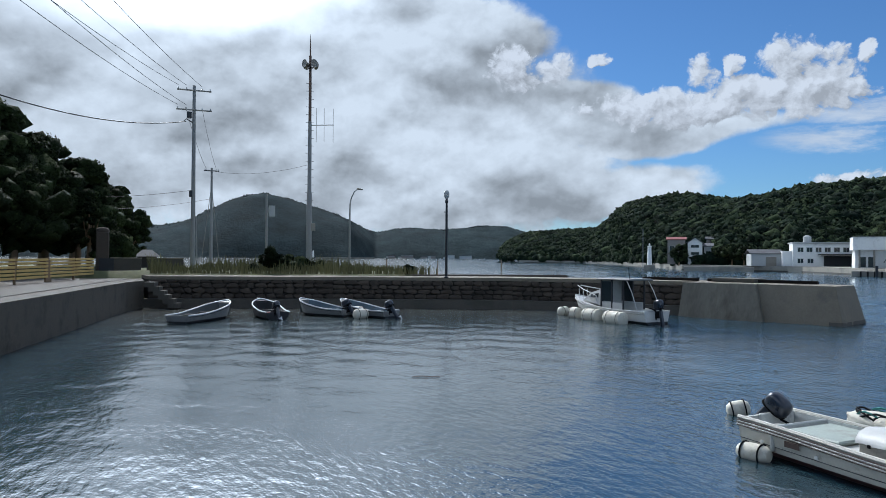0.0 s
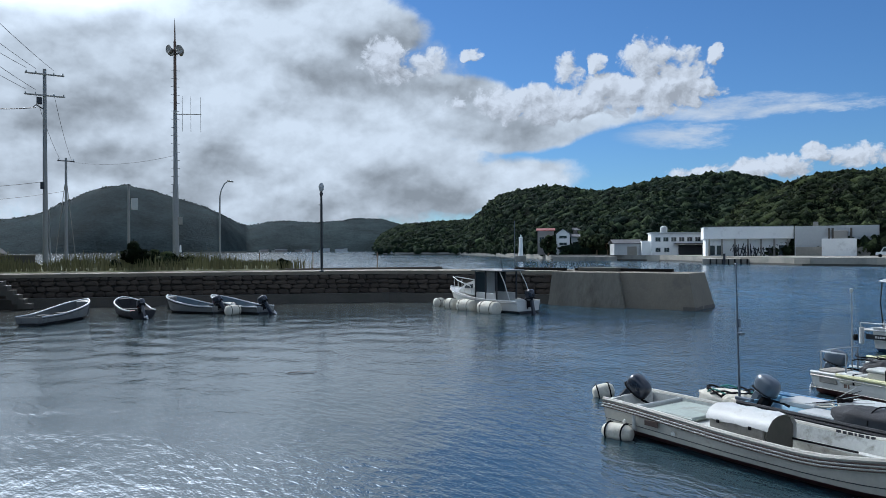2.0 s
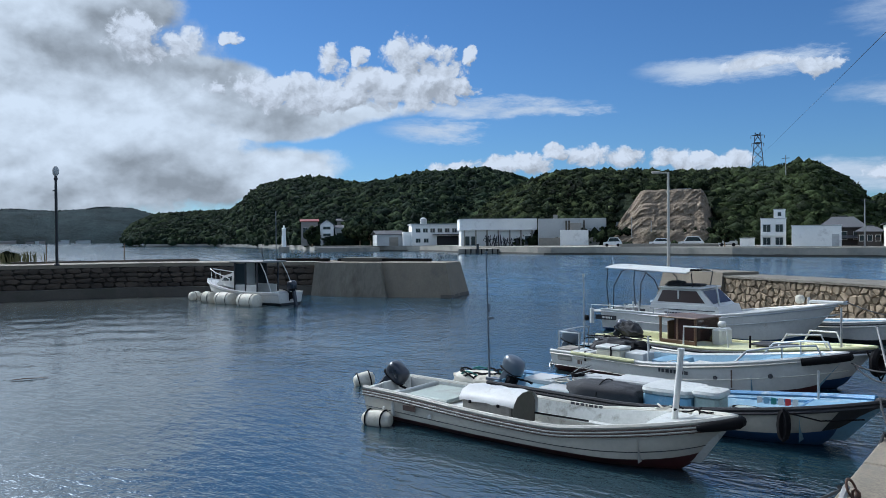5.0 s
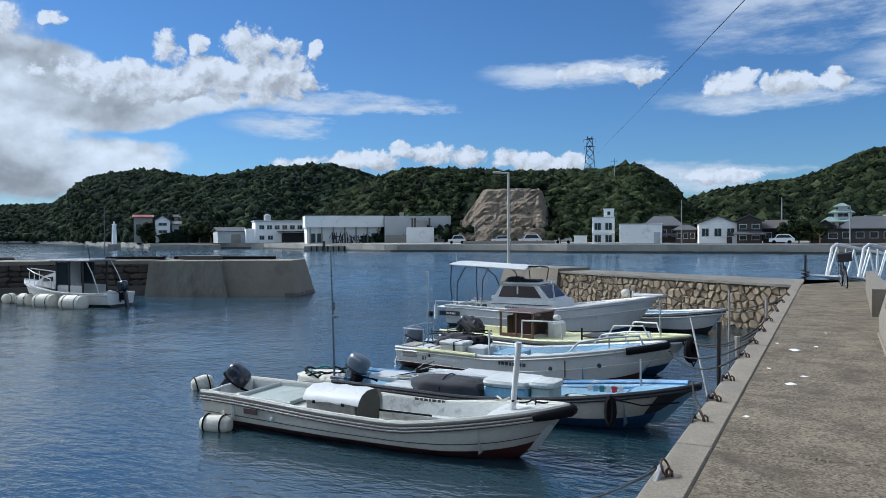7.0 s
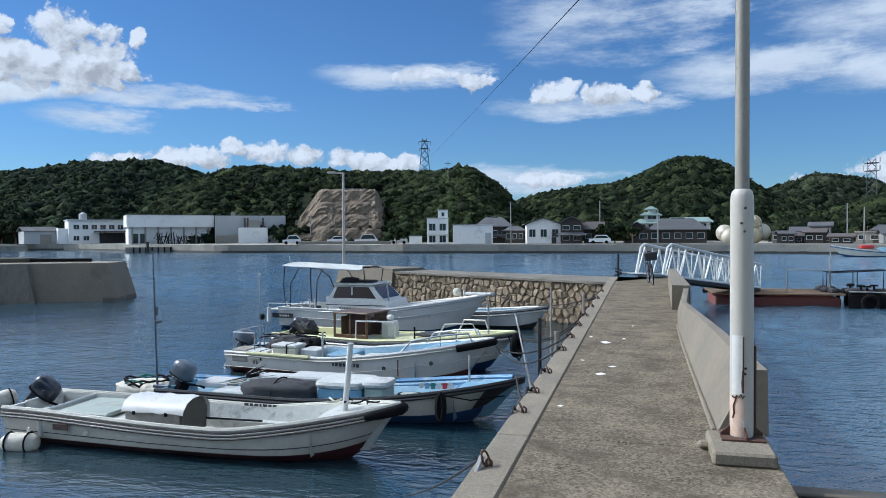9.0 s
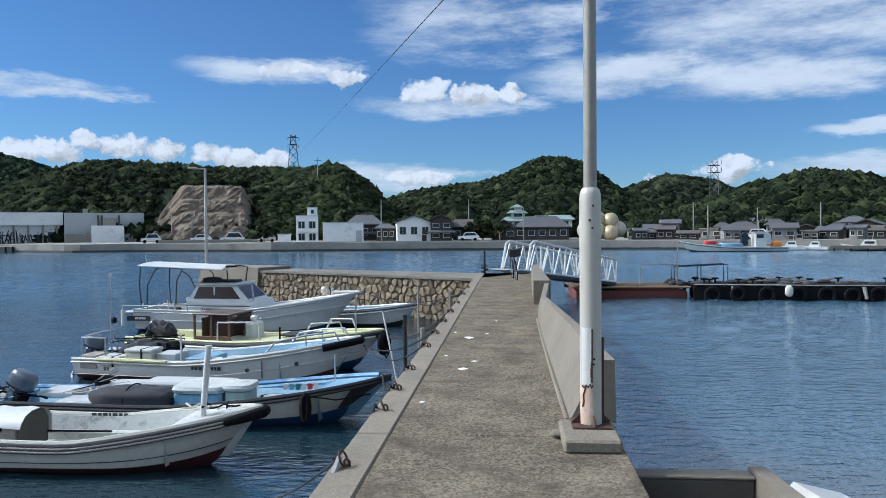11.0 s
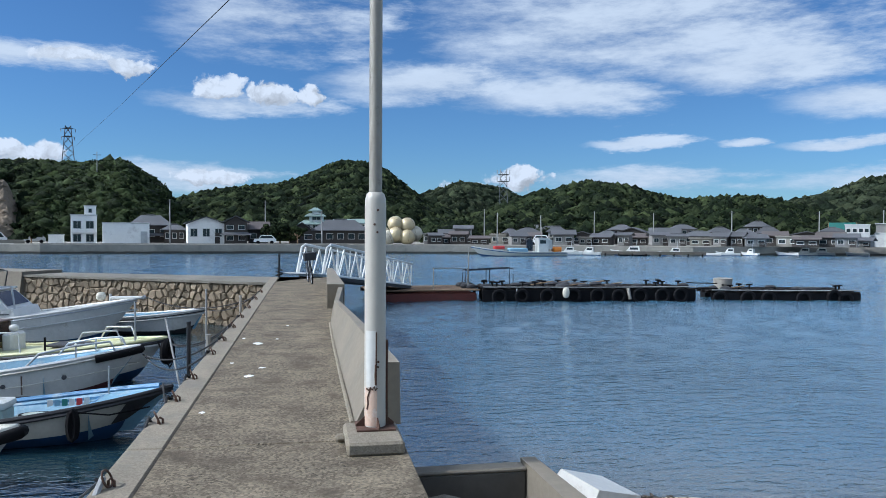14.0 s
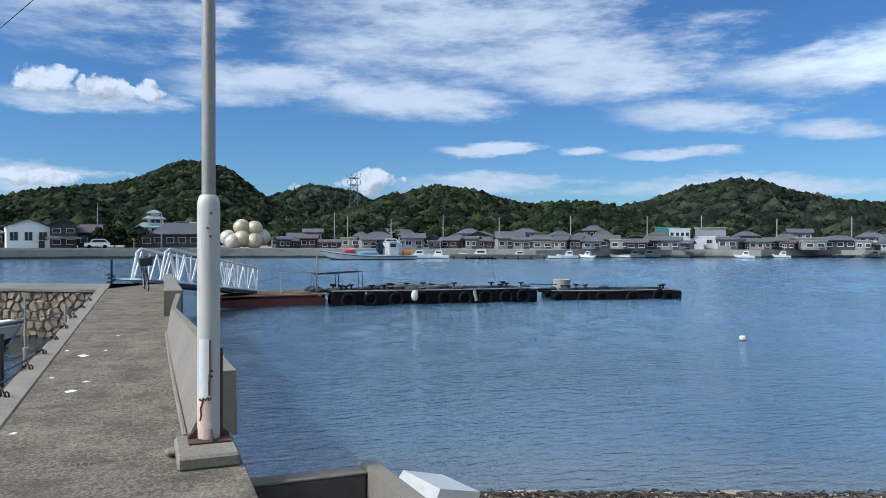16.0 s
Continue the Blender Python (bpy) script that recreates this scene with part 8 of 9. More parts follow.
house("low dark house with a veranda", 9.4, 138, 3.4, 5, 2.4, 0.9, BOARD, TILE, "hip", G, 0, 1, 3)
wb = thing("white_hall", "plain white windowless hall with a flat roof", "hall", stand(12.6, 130, G))
part("wall", Bag().box((6.8, 6, 3.3), (0, 0, 1.65), 0.03), PLASTER, wb)
part("parapet_trim", Bag().box((7.0, 6.2, 0.15), (0, 0, 3.32), 0.02), PLASTER_G, wb)
part("door", Bag().box((1.0, 0.06, 2.0), (2.6, -3.02, 1.0), 0.0), PLASTER_G, wb)
tb = thing("white_tower_house", "white three-level concrete house with a stair tower", "house", stand(15.3, 131, G))
part("wall", Bag().box((3.7, 4, 4.5), (0, 0, 2.25), 0.03), PLASTER, tb)
part("stair_tower", Bag().box((1.7, 1.8, 1.5), (0.9, 0, 5.2), 0.03), PLASTER, tb)
part("roof", Bag().box((3.9, 4.2, 0.15), (0, 0, 4.55), 0.03), PLASTER_G, tb)
part("tower_roof", Bag().box((1.9, 2.0, 0.14), (0.9, 0, 6.0), 0.03), PLASTER_G, tb)
for z in (0.95, 3.0):
    window(tb, -0.95, -2.0, z, 1.1, 1.15)
    window(tb, 0.85, -2.0, z, 1.1, 1.15)
    part("balcony", Bag().box((3.6, 0.4, 0.6), (0, -2.2, z - 0.95 if z > 2 else -0.1), 0.02), PLASTER, tb)
window(tb, 0.9, -0.9, 5.25, 0.5, 0.6, 1)
out = thing("small_outbuilding", "low white outbuilding by the sea wall", "outbuilding", stand(17.0, 131, G))
part("wall", Bag().box((2.2, 2, 1.4), (0, 0, 0.7), 0.02), PLASTER, out)
part("roof", Bag().box((2.4, 2.2, 0.12), (0, 0, 1.45), 0.02), PLASTER_G, out)

# temple with copper roofs
house("long dark temple hall with a grey tiled roof", -2.6, 136, 9.6, 8, 2.4, 2.0, BOARD, TILE, "hip", G, 0, 1, 5)
house("temple side hall with a grey tiled gable", 0.3, 136, 4.6, 6, 2.2, 1.5, BOARD, TILE, "gable_y", G, 0, 1, 2)
pg = thing("temple_pagoda", "small temple hall with stacked green copper roofs", "temple", stand(-0.7, 150, 2.4))
part("lower_wall", Bag().box((5.0, 4, 1.4), (0, 0, 0.5), 0.02), PLASTER, pg)
part("lower_roof", hip_roof(5.4, 4.4, 1.15, 0.9, 0.6, 0.75), COPPER, pg)
part("upper_wall", Bag().box((2.8, 2.4, 1.4), (0.2, 0, 2.3), 0.02), PLASTER, pg)
part("middle_roof", hip_roof(3.2, 2.8, 2.75, 0.6, 0.5, 0.7), COPPER, pg)
part("top_wall", Bag().box((1.6, 1.4, 0.9), (0.2, 0, 3.5), 0.02), PLASTER, pg)
part("top_roof", hip_roof(1.8, 1.6, 3.85, 0.6, 0.45, 0.2), COPPER, pg)
for x in (-1.5, 0, 1.5):
    window(pg, x, -2.0, 0.6, 0.9, 0.7)
window(pg, 0.2, -1.2, 2.3, 1.6, 0.6)
tl = thing("temple_long_hall", "long low hall with a green copper roof", "temple", stand(-3.4, 152, 2.2))
part("wall", Bag().box((7.6, 4, 1.6), (0, 0, 0.8), 0.02), PLASTER, tl)
part("roof", hip_roof(7.8, 4.2, 1.6, 0.9, 0.5, 0.8), COPPER, tl)
for x in (-2.5, -0.8, 0.9, 2.6):
    window(tl, x, -2.0, 0.9, 1.0, 0.7)

# stack of gold-coloured spheres
for k, (x, y, z) in enumerate(((126.5, -12.9, 1.45), (126.6, -15.05, 3.25), (126.5, -17.1, 3.0), (125.6, -15.0, 1.35), (125.4, -16.9, 0.95), (126.6, -18.4, 1.6), (125.6, -13.6, 0.85), (127.5, -16.0, 1.3))):
    sp = thing("golden_sphere", "large gold-painted sphere piled on the quay", "sphere", pose(x, y, z + 0.15, 20 * k, 35 * k, 0), "pile of golden spheres")
    part("shell", rounded((2.7, 2.7, 2.7), 28, 18, 2.0), GOLD if k in (1, 2, 3, 4) else GOLD_W, sp, "", True)
    part("seam", Bag().tube([(1.355 * math.cos(a), 1.355 * math.sin(a), 0) for a in [2 * math.pi * i / 32 for i in range(32)]], 0.02, 5, True), BROWN, sp)

# market, office, shed
mk = thing("fish_market", "long pale grey fish market with an open quay front", "market building", stand(35.0, 168, G, 6))
part("wall", Bag().box((16.6, 10, 3.6), (0, 5, 1.8), 0.04), PLASTER, mk)
part("fascia", Bag().box((17.4, 11.0, 2.5), (0, 4.5, 4.8), 0.05), PLASTER, mk)
part("roof", Bag().box((17.5, 11.1, 0.12), (0, 4.5, 6.1), 0.02), PLASTER_G, mk)
for x in np.linspace(-7.6, 7.6, 7):
    part("pillar", Bag().box((0.35, 0.35, 3.8), (x, -0.75, 1.8), 0.03), CONC_FAR, mk)
rnd2 = random.Random(9)
for k in range(26):
    x = rnd2.uniform(-3.0, 4.5)
    part("winch_frame", Bag().tube([(x, -2.6, 0), (x + rnd2.uniform(-0.8, 0.8), -2.6, rnd2.uniform(1.2, 2.6)), (x + rnd2.uniform(-1, 1), -2.6, rnd2.uniform(0.5, 1.6))], 0.10, 5), TARP, mk)
for x in (-7, -5.5, 6.6):
    part("opening", Bag().box((1.1, 0.1, 2.0), (x, -0.05, 1.2), 0.0), GLASS, mk)
mr = thing("market_plant", "pale grey plant building with ducts and a roof unit", "plant building", stand(29.4, 166, G))
part("wall", Bag().box((14.8, 10, 6.0), (0, 5, 3.0), 0.04), PLASTER_G, mr)
part("front_wall", Bag().box((15.5, 0.8, 2.4), (0.6, -2.0, 0.6), 0.03), CONC_FAR, mr)
part("annex", Bag().box((6.0, 3, 3.4), (0.5, -1.4, 1.7), 0.04), PLASTER, mr)
part("roof_unit", Bag().box((2.4, 2.0, 1.6), (0.8, -1.0, 4.2), 0.05), POLE_G, mr)
for x in (-1.2, -0.6, 2.6):
    part("duct", Bag().box((0.4, 0.4, 2.2), (x, -1.2, 4.4), 0.03), CONC_DARK, mr)
part("roof_tank", Bag().box((0.9, 0.9, 0.9), (-3.6, 1, 6.4), 0.05), POLE_G, mr)
tk = thing("silo_tank", "pale grey cylindrical tank beside the plant", "tank", stand(26.2, 170, G))
part("shell", Bag().lathe([(1.25, 0), (1.25, 5.1), (1.1, 5.3), (0.1, 5.45)], 20), PLASTER_G, tk, "", True)
of = thing("harbour_office", "two-storey cream harbour office with a flat roof", "office", stand(39.7, 193, G, 8))
part("wall", Bag().box((13.0, 8, 5.4), (0, 4, 2.7), 0.04), PLASTER, of)
part("roof", Bag().box((13.6, 8.8, 0.3), (0, 4, 5.5), 0.03), PLASTER_G, of)
part("wing", Bag().box((2.4, 5, 3.6), (-7.4, 4, 1.8), 0.03), PLASTER, of)
part("water_tank", Bag().lathe([(0.9, 5.6), (0.9, 7.0), (0.3, 7.4)], 12, pose(-3, 4, 0)), PLASTER_G, of)
for x in (-4.9, -3.0, -1.1, 0.8, 2.7, 4.6):
    window(of, x, 0.0, 3.9, 1.2, 1.0)
for x in (-4.9, -2.8):
    window(of, x, 0.0, 1.3, 1.2, 1.0)
part("canopy", Bag().box((7.5, 2.2, 0.25), (2.6, -1.0, 2.8), 0.03), CONC_DARK, of)
part("garage_door", Bag().box((5.6, 0.1, 2.4), (2.8, -0.06, 1.25), 0.0), TARP, of)
sh = thing("grey_shed", "grey-green quay shed with a shallow gable", "shed", stand(43.3, 196, G, 12))
part("wall", Bag().box((7.0, 6, 2.9), (0, 3, 1.45), 0.03), PLASTER_G, sh)
part("roof", gable_roof(7.0, 6, 2.9, 1.0, 0.4, "x"), TILE, sh, m=pose(0, 3, 0))
part("door", Bag().box((2.4, 0.08, 2.2), (1.0, -0.04, 1.1), 0.0), CONC_FAR, sh)
house("narrow white gabled house among trees", 48.1, 214, 3.8, 5, 5.9, 1.4, PLASTER, TILE, "gable_y", -0.1, 0, 3, 1)
house("small white lean-to house", 47.2, 216, 2.2, 4, 5.0, 0.8, PLASTER_G, TILE, "gable_x", -0.1, 0, 1, 1)
house("low house with a red roof among trees", 49.4, 222, 4.8, 4, 7.0, 0.7, PLASTER_B, TILE_R, "gable_x", -0.1, 0, 1, 2)
house("hillside house with a dark roof", 46.8, 226, 4.1, 4, 7.2, 0.7, PLASTER_B, TILE, "gable_x", -0.1, 0, 1, 2)
lh = thing("harbour_beacon", "slim white beacon tower on a concrete block", "lighthouse", stand(51.3, 196, SEA))
part("block", Bag().box((2.8, 3, 1.5), (0, 0, 0.6), 0.05), CONC_FAR, lh)
part("tower", Bag().lathe([(0.62, 1.3), (0.45, 5.8), (0.55, 5.9), (0.55, 6.1), (0.2, 6.2), (0.2, 6.7), (0.02, 6.9)], 12), PLASTER, lh, "", True)
mole = thing("market_mole", "low concrete mole running out to the beacon", "mole", stand(46.5, 194, SEA))
part("body", Bag().box((16.0, 3, 1.35), (0.0, 0, 0.4), 0.05), CONC_FAR, mole)
slip = thing("market_quay", "pale low quay apron with dark fender piles", "quay", stand(34.5, 153, SEA))
part("apron", Bag().box((19, 6, 1.0), (0, 3, 0.5), 0.05), CONC_FAR, slip)
for k in range(11):
    part("fender_pile", Bag().tube([(-8 + k * 1.1, -0.15, -0.5), (-8 + k * 1.1, -0.15, 0.95)], 0.16, 6), DARK_WOOD, slip)
part("mooring_pile", Bag().tube([(-5.5, -0.4, -0.5), (-5.5, -0.4, 2.0)], 0.25, 8), POLE_K, slip)

# cut cliff on the wooded hill
bag = Bag()
rows = []
for i in range(34):
    u = i / 33
    a = 26.9 - 7.7 * u
    row = []
    for j in range(26):
        v = j / 25
        top = 11.6 * (1 - 0.95 * max(0, (0.34 - u) / 0.34) - 0.55 * max(0, (u - 0.86) / 0.14) ** 2) + 0.4 * noise.noise(Vector((u * 14, 0, 8))) + 0.5
        bench = 0.45 * math.floor(v * 4)
        dist = 158 + 9.0 * v + bench + 0.9 * noise.noise(Vector((u * 9, v * 7, 2.2))) + 0.6 * noise.noise(Vector((u * 30, v * 26, 5)))
        row.append(tuple(far(a, dist, -0.2 + top * v)))
    rows.append(row)
setting("cliff", bag.sheet(rows), ROCKFACE, "bare tan rock cutting with weeds on its ledges", "cliff")
scrub = [far(26.5 - 7.2 * rr.random(), 158 + 9.5 * v + 0.9 * int(v * 4), 11.0 * v - 0.2) for v in rr.choice([0.02, 0.26, 0.27, 0.5, 0.51, 0.75, 0.97, 0.99, 1.0], 90)]
tagged(new("cliff_scrub", crowns("cliff_scrub", [tuple(p) for p in scrub], rr.uniform(0.4, 1.0, len(scrub)), 1, LEAF, 0.9, 0.8, 16)), "scrubby bushes on the cliff's ledges", "bushes", "", "stuff")
fencing = thing("cliff_fence", "small railing on the cliff top", "railing", stand(21.6, 170, 11.2))
for k in range(5):
    part("post", Bag().tube([(k * 1.2 - 2.4, 0, 0), (k * 1.2 - 2.4, 0, 0.9)], 0.06, 5), STEEL, fencing)
part("rail", Bag().tube([(-2.4, 0, 0.85), (2.4, 0, 0.85)], 0.05, 5), STEEL, fencing)

# the village along the shore: bearing, distance, width, wall height, roof rise, kind
VILLAGE = [(-9.5, 130, 3.4, 1.7, .3, 2), (-10.7, 133, 3.2, 2.0, 1.0, 0), (-12.0, 131, 3.8, 2.6, .9, 1), (-15.6, 142, 3.0, 2.0, .9, 0), (-16.9, 138, 5.2, 2.0, 1.1, 0), (-19.1, 138, 4.0, 2.2, 1.1, 3), (-21.0, 143, 4.2, 1.9, .9, 0),
           (-22.9, 138, 4.2, 1.8, 1.0, 0), (-24.8, 138, 5.6, 2.0, 1.2, 3), (-27.0, 138, 6.4, 2.2, 1.2, 0), (-29.4, 137, 6.2, 1.7, 1.1, 0), (-30.8, 141, 4.2, 2.2, 1.0, 3)]
VILLAGE_B = [(-32.4, 139, 4.2, 2.2, 1.0, 3), (-34.0, 141, 4.8, 2.2, 1.3, 0), (-36.4, 138, 6.2, 1.5, .9, 0), (-38.0, 146, 4.5, 2.6, .9, 0), (-43.6, 142, 3.8, 1.6, .7, 2), (-44.9, 140, 4.6, 1.2, .7, 1), (-46.6, 147, 4.6, 2.2, 1.0, 0), (-48.0, 144, 5.0, 1.7, .9, 2),
             (-49.8, 142, 6.2, 1.6, .8, 0), (-51.7, 146, 4.6, 2.6, .9, 3), (-54, 150, 6, 2.4, 1, 0), (-57, 152, 6, 2.2, 1, 2)]
ROW_B = [(-14.0, 156, 4.5, 3.2, 1.1, 0), (-18.2, 152, 4.6, 3.0, 1.1, 3), (-23.9, 150, 5.0, 3.0, 1.1, 0), (-28.2, 151, 5.0, 2.9, 1.0, 3), (-33.3, 152, 4.4, 3.4, 1.1, 0), (-47.4, 156, 5.2, 3.2, 1.0, 1), (-52.8, 158, 5.2, 3.4, 1.1, 0), (-44.0, 156, 4.4, 2.8, .9, 0)]
KINDS = [("tile-roofed village house with dark timber walls", BOARD, TILE, "hip"), ("village house with a pinkish gable and dark windows", PLASTER_B, TILE, "gable_x"),
         ("low grey house with a nearly flat roof", WALL_OLD, WALL_OLD, "flat"), ("two-storey village house with a grey tiled roof", PLASTER_B, TILE, "hip"),
         ("dark gabled village house with a tiled roof", BOARD, TILE, "gable_y"), ("old village house with a long tiled roof", PLASTER_B, TILE, "gable_x"), ("small pale house with a tiled roof", PLASTER_G, TILE, "hip")]
turns = (0, 4, 5, 0, 3, 0, 6, 4)
count = 0
for table in (VILLAGE, VILLAGE_B, ROW_B):
    for az, dist, w, wh, rise, kind in table:
        count += 1
        label, wall_m, roof_m, style = KINDS[turns[count % 8] if kind in (0, 3) else kind]
        house(label, az, dist + 3, w * 0.78, 4.2, wh * 0.9 + 0.2 + rnd2.uniform(-0.25, 0.25), rise * rnd2.uniform(0.7, 0.95), wall_m, roof_m, style, G + 0.05, rnd2.uniform(-12, 12), 2 if wh > 2.5 else 1, 3, wh > 1.9 and style == "hip")
# sheds and lean-tos crowded between the houses
SHEDS = [("low lean-to shed with a rusty iron roof", BOARD, TILE_B, "gable_x"), ("grey boat shed by the shore", WALL_OLD, TILE, "gable_x"), ("dark low storehouse with a tiled roof", BOARD, TILE, "gable_x"), ("small grey block shed with a flat roof", CONC_FAR, CONC_FAR, "flat")]
az = -9.8
while az > -57:
    label, wall_m, roof_m, style = SHEDS[rnd2.randrange(4)]
    w = rnd2.uniform(1.8, 3.6)
    house(label, az, rnd2.uniform(127, 134) + (14 if az < -40 else 0), w, 3.0, rnd2.uniform(0.9, 1.7), rnd2.uniform(0.4, 0.8), wall_m, roof_m, style, G + 0.05, rnd2.uniform(-15, 15), 1, 2, False, "shed")
    az -= rnd2.uniform(0.9, 1.7)
wk = thing("white_warehouse", "pale grey three-storey block with small windows", "building", stand(-39.5, 142, G))
part("wall", Bag().box((3.6, 5, 3.6), (0, 0, 1.8), 0.03), PLASTER_G, wk)
part("low_wing", Bag().box((2.4, 4, 2.0), (2.9, 0.2, 1.0), 0.03), PLASTER_G, wk)
part("roof", Bag().box((3.8, 5.2, 0.14), (0, 0, 3.66), 0.02), PLASTER_G, wk)
for z in (1.2, 2.7):
    for x in (-1.3, -0.4, 0.5, 1.3):
        window(wk, x, -2.5, z, 0.6, 0.6, 1)
wk = thing("stepped_building", "grey flat-roofed building with a terrace", "building", stand(-41.7, 148, G))
part("wall", Bag().box((6.0, 5, 2.4), (0, 0, 1.2), 0.03), PLASTER_G, wk)
part("upper_storey", Bag().box((5.4, 4, 1.5), (-0.2, 0.4, 3.1), 0.03), WALL_OLD, wk)
part("roof", Bag().box((5.8, 4.4, 0.14), (-0.2, 0.4, 3.9), 0.02), PLASTER_G, wk)
for x in (-2, -0.4, 1.2):
    window(wk, x, -2.5, 1.4, 0.9, 0.7)

# shore trees among the houses
for k, (az, dist, hh, sp) in enumerate(((1.9, 133, 3.4, 1.7), (2.6, 135, 3.2, 1.6), (1.2, 134, 3.0, 1.5), (-14.8, 150, 3.6, 1.5), (18.5, 133, 3.0, 1.3), (44.8, 205, 5.0, 2.4), (45.6, 208, 5.6, 2.6), (46.4, 212, 4.6, 2.2), (37.9, 200, 4.5, 2.2), (49.2, 214, 5.0, 2.4), (8.6, 141, 4.2, 1.6), (-20.2, 147, 3.0, 1.4), (-35.3, 147, 3.4, 1.6))):
    p = far(az, dist, G)
    tree("shore_tree", "green tree among the shore houses", p.x, p.y, p.z, hh, sp, LEAF, 200 + k, clumps=34, level=1, size=1.25, tufts=24)
pine = far(0.6, 128, G)
tree("garden_pine", "trained pine tree before the temple", pine.x, pine.y, pine.z, 3.2, 1.4, LEAF_DARK, 260, clumps=26, level=1, tufts=24)

# utility poles on the far shore
for k, (az, dist, hgt) in enumerate(((9.7, 132, 7.4), (-6.9, 131, 5.0), (-14.6, 130, 5.6), (-13.6, 136, 6.4), (-17.9, 140, 5.4), (-21.9, 142, 6.2), (-26.2, 141, 5.8), (-31.6, 143, 6.2), (-37.2, 143, 6.0), (-41.0, 153, 6.4), (-46.0, 150, 5.6), (25.0, 160, 6.0), (23.6, 160, 5.2), (3.0, 150, 8.2), (-50.6, 153, 6.0), (-1.2, 128, 5.6))):
    up = thing("utility_pole", "thin concrete utility pole with a cross-arm", "utility pole", stand(az, dist, G), "utility poles on the shore")
    part("shaft", Bag().tube([(0, 0, 0), (0, 0, hgt)], [0.13, 0.08], 7), POLE_C, up)
    part("cross_arm", Bag().box((0.9, 0.08, 0.08), (0, 0, hgt - 0.3), 0.0), POLE_K, up)


def lattice(name, label, category, az, dist, z0, z1, base, top, arms, plats=()):
    t = thing(name, label, category, stand(az, dist, 0))
    n = 6
    def corner(k, c):
        w = base + (top - base) * k / n
        sx, sy = ((-1, -1), (1, -1), (1, 1), (-1, 1))[c]
        return (sx * w / 2, sy * w / 2, z0 + (z1 - z0) * k / n)
    for c in range(4):
        part("leg", Bag().tube([corner(0, c), corner(n, c)], 0.09, 5), PYLON_G, t)
    for k in range(n):
        for c in range(4):
            part("brace", Bag().tube([corner(k, c), corner(k + 1, (c + 1) % 4)], 0.05, 4), PYLON_G, t)
            part("brace", Bag().tube([corner(k, (c + 1) % 4), corner(k + 1, c)], 0.05, 4), PYLON_G, t)
    for z, w in arms:
        part("cross_arm", Bag().add([(-w, 0, z), (0, -0.3, z + 0.3), (w, 0, z), (0, 0.3, z + 0.3), (0, 0, z - 0.15)], [(0, 1, 3), (1, 2, 3), (0, 4, 1), (1, 4, 2), (2, 4, 3), (3, 4, 0)]), PYLON_G, t)
        part("insulator", Bag().tube([(-w + 0.1, 0, z), (-w + 0.1, 0, z - 0.8)], 0.08, 5), POLE_C, t)
        part("insulator", Bag().tube([(w - 0.1, 0, z), (w - 0.1, 0, z - 0.8)], 0.08, 5), POLE_C, t)
    for z in plats:
        part("platform", Bag().lathe([(top * 0.95, z), (top * 0.95, z + 0.12)], 12), PYLON_G, t)
        for k in range(6):
            a = k * math.pi / 3
            part("panel_aerial", Bag().box((0.25, 0.25, 1.5), (top * math.cos(a), top * math.sin(a), z + 1.0), 0.03), PLASTER_G, t)
    return t


lattice("pylon", "grey lattice power pylon on the hilltop", "pylon", 16.3, 206, 14.5, 28.0, 3.6, 1.2, [(27.3, 1.7), (25.3, 1.5)])
lattice("radio_tower", "lattice radio tower with panel aerials", "radio tower", -15.0, 262, 8.0, 24.0, 3.2, 2.2, [], (20.2, 22.6))
hp = thing("hill_pole", "bare utility pole on the wooded hill", "utility pole", stand(14.5, 182, 10))
part("shaft", Bag().tube([(0, 0, 0), (0, 0, 9.6)], [0.14, 0.09], 6), POLE_C, hp)
part("cross_arm", Bag().box((1.6, 0.1, 0.1), (0, 0, 8.9), 0.0), POLE_K, hp)


def car(az, dist, label, paint, ln=3.8, hgt=1.5, turn=0):
    c = thing("parked_car", label, "car", stand(az, dist, G + 0.02, turn), "cars on the quay")
    w = 1.55
    prof = [(-ln / 2, 0.35), (-ln / 2 + 0.05, 0.85), (-ln * 0.28, 0.92), (-ln * 0.16, hgt), (ln * 0.30, hgt), (ln * 0.46, 0.95), (ln / 2, 0.85), (ln / 2, 0.35)]
    n = len(prof)
    part("body", Bag().add([(x, -w / 2, z) for x, z in prof] + [(x, w / 2, z) for x, z in prof], [tuple(range(n)), tuple(range(n, 2 * n))] + [(i, (i + 1) % n, n + (i + 1) % n, n + i) for i in range(n)]), paint, c)
    part("side_window", Bag().add([(-ln * 0.24, -w / 2 - 0.01, 0.95), (ln * 0.40, -w / 2 - 0.01, 0.98), (ln * 0.28, -w / 2 - 0.01, hgt - 0.12), (-ln * 0.14, -w / 2 - 0.01, hgt - 0.12)], [(0, 1, 2, 3)]), GLASS, c)
    for x in (-ln * 0.3, ln * 0.3):
        part("wheel", Bag().lathe([(0.1, -0.1), (0.3, -0.1), (0.3, 0.1), (0.1, 0.1)], 12, pose(x, -w / 2 + 0.05, 0.3, 90)), BLACK_R, c)
    return c


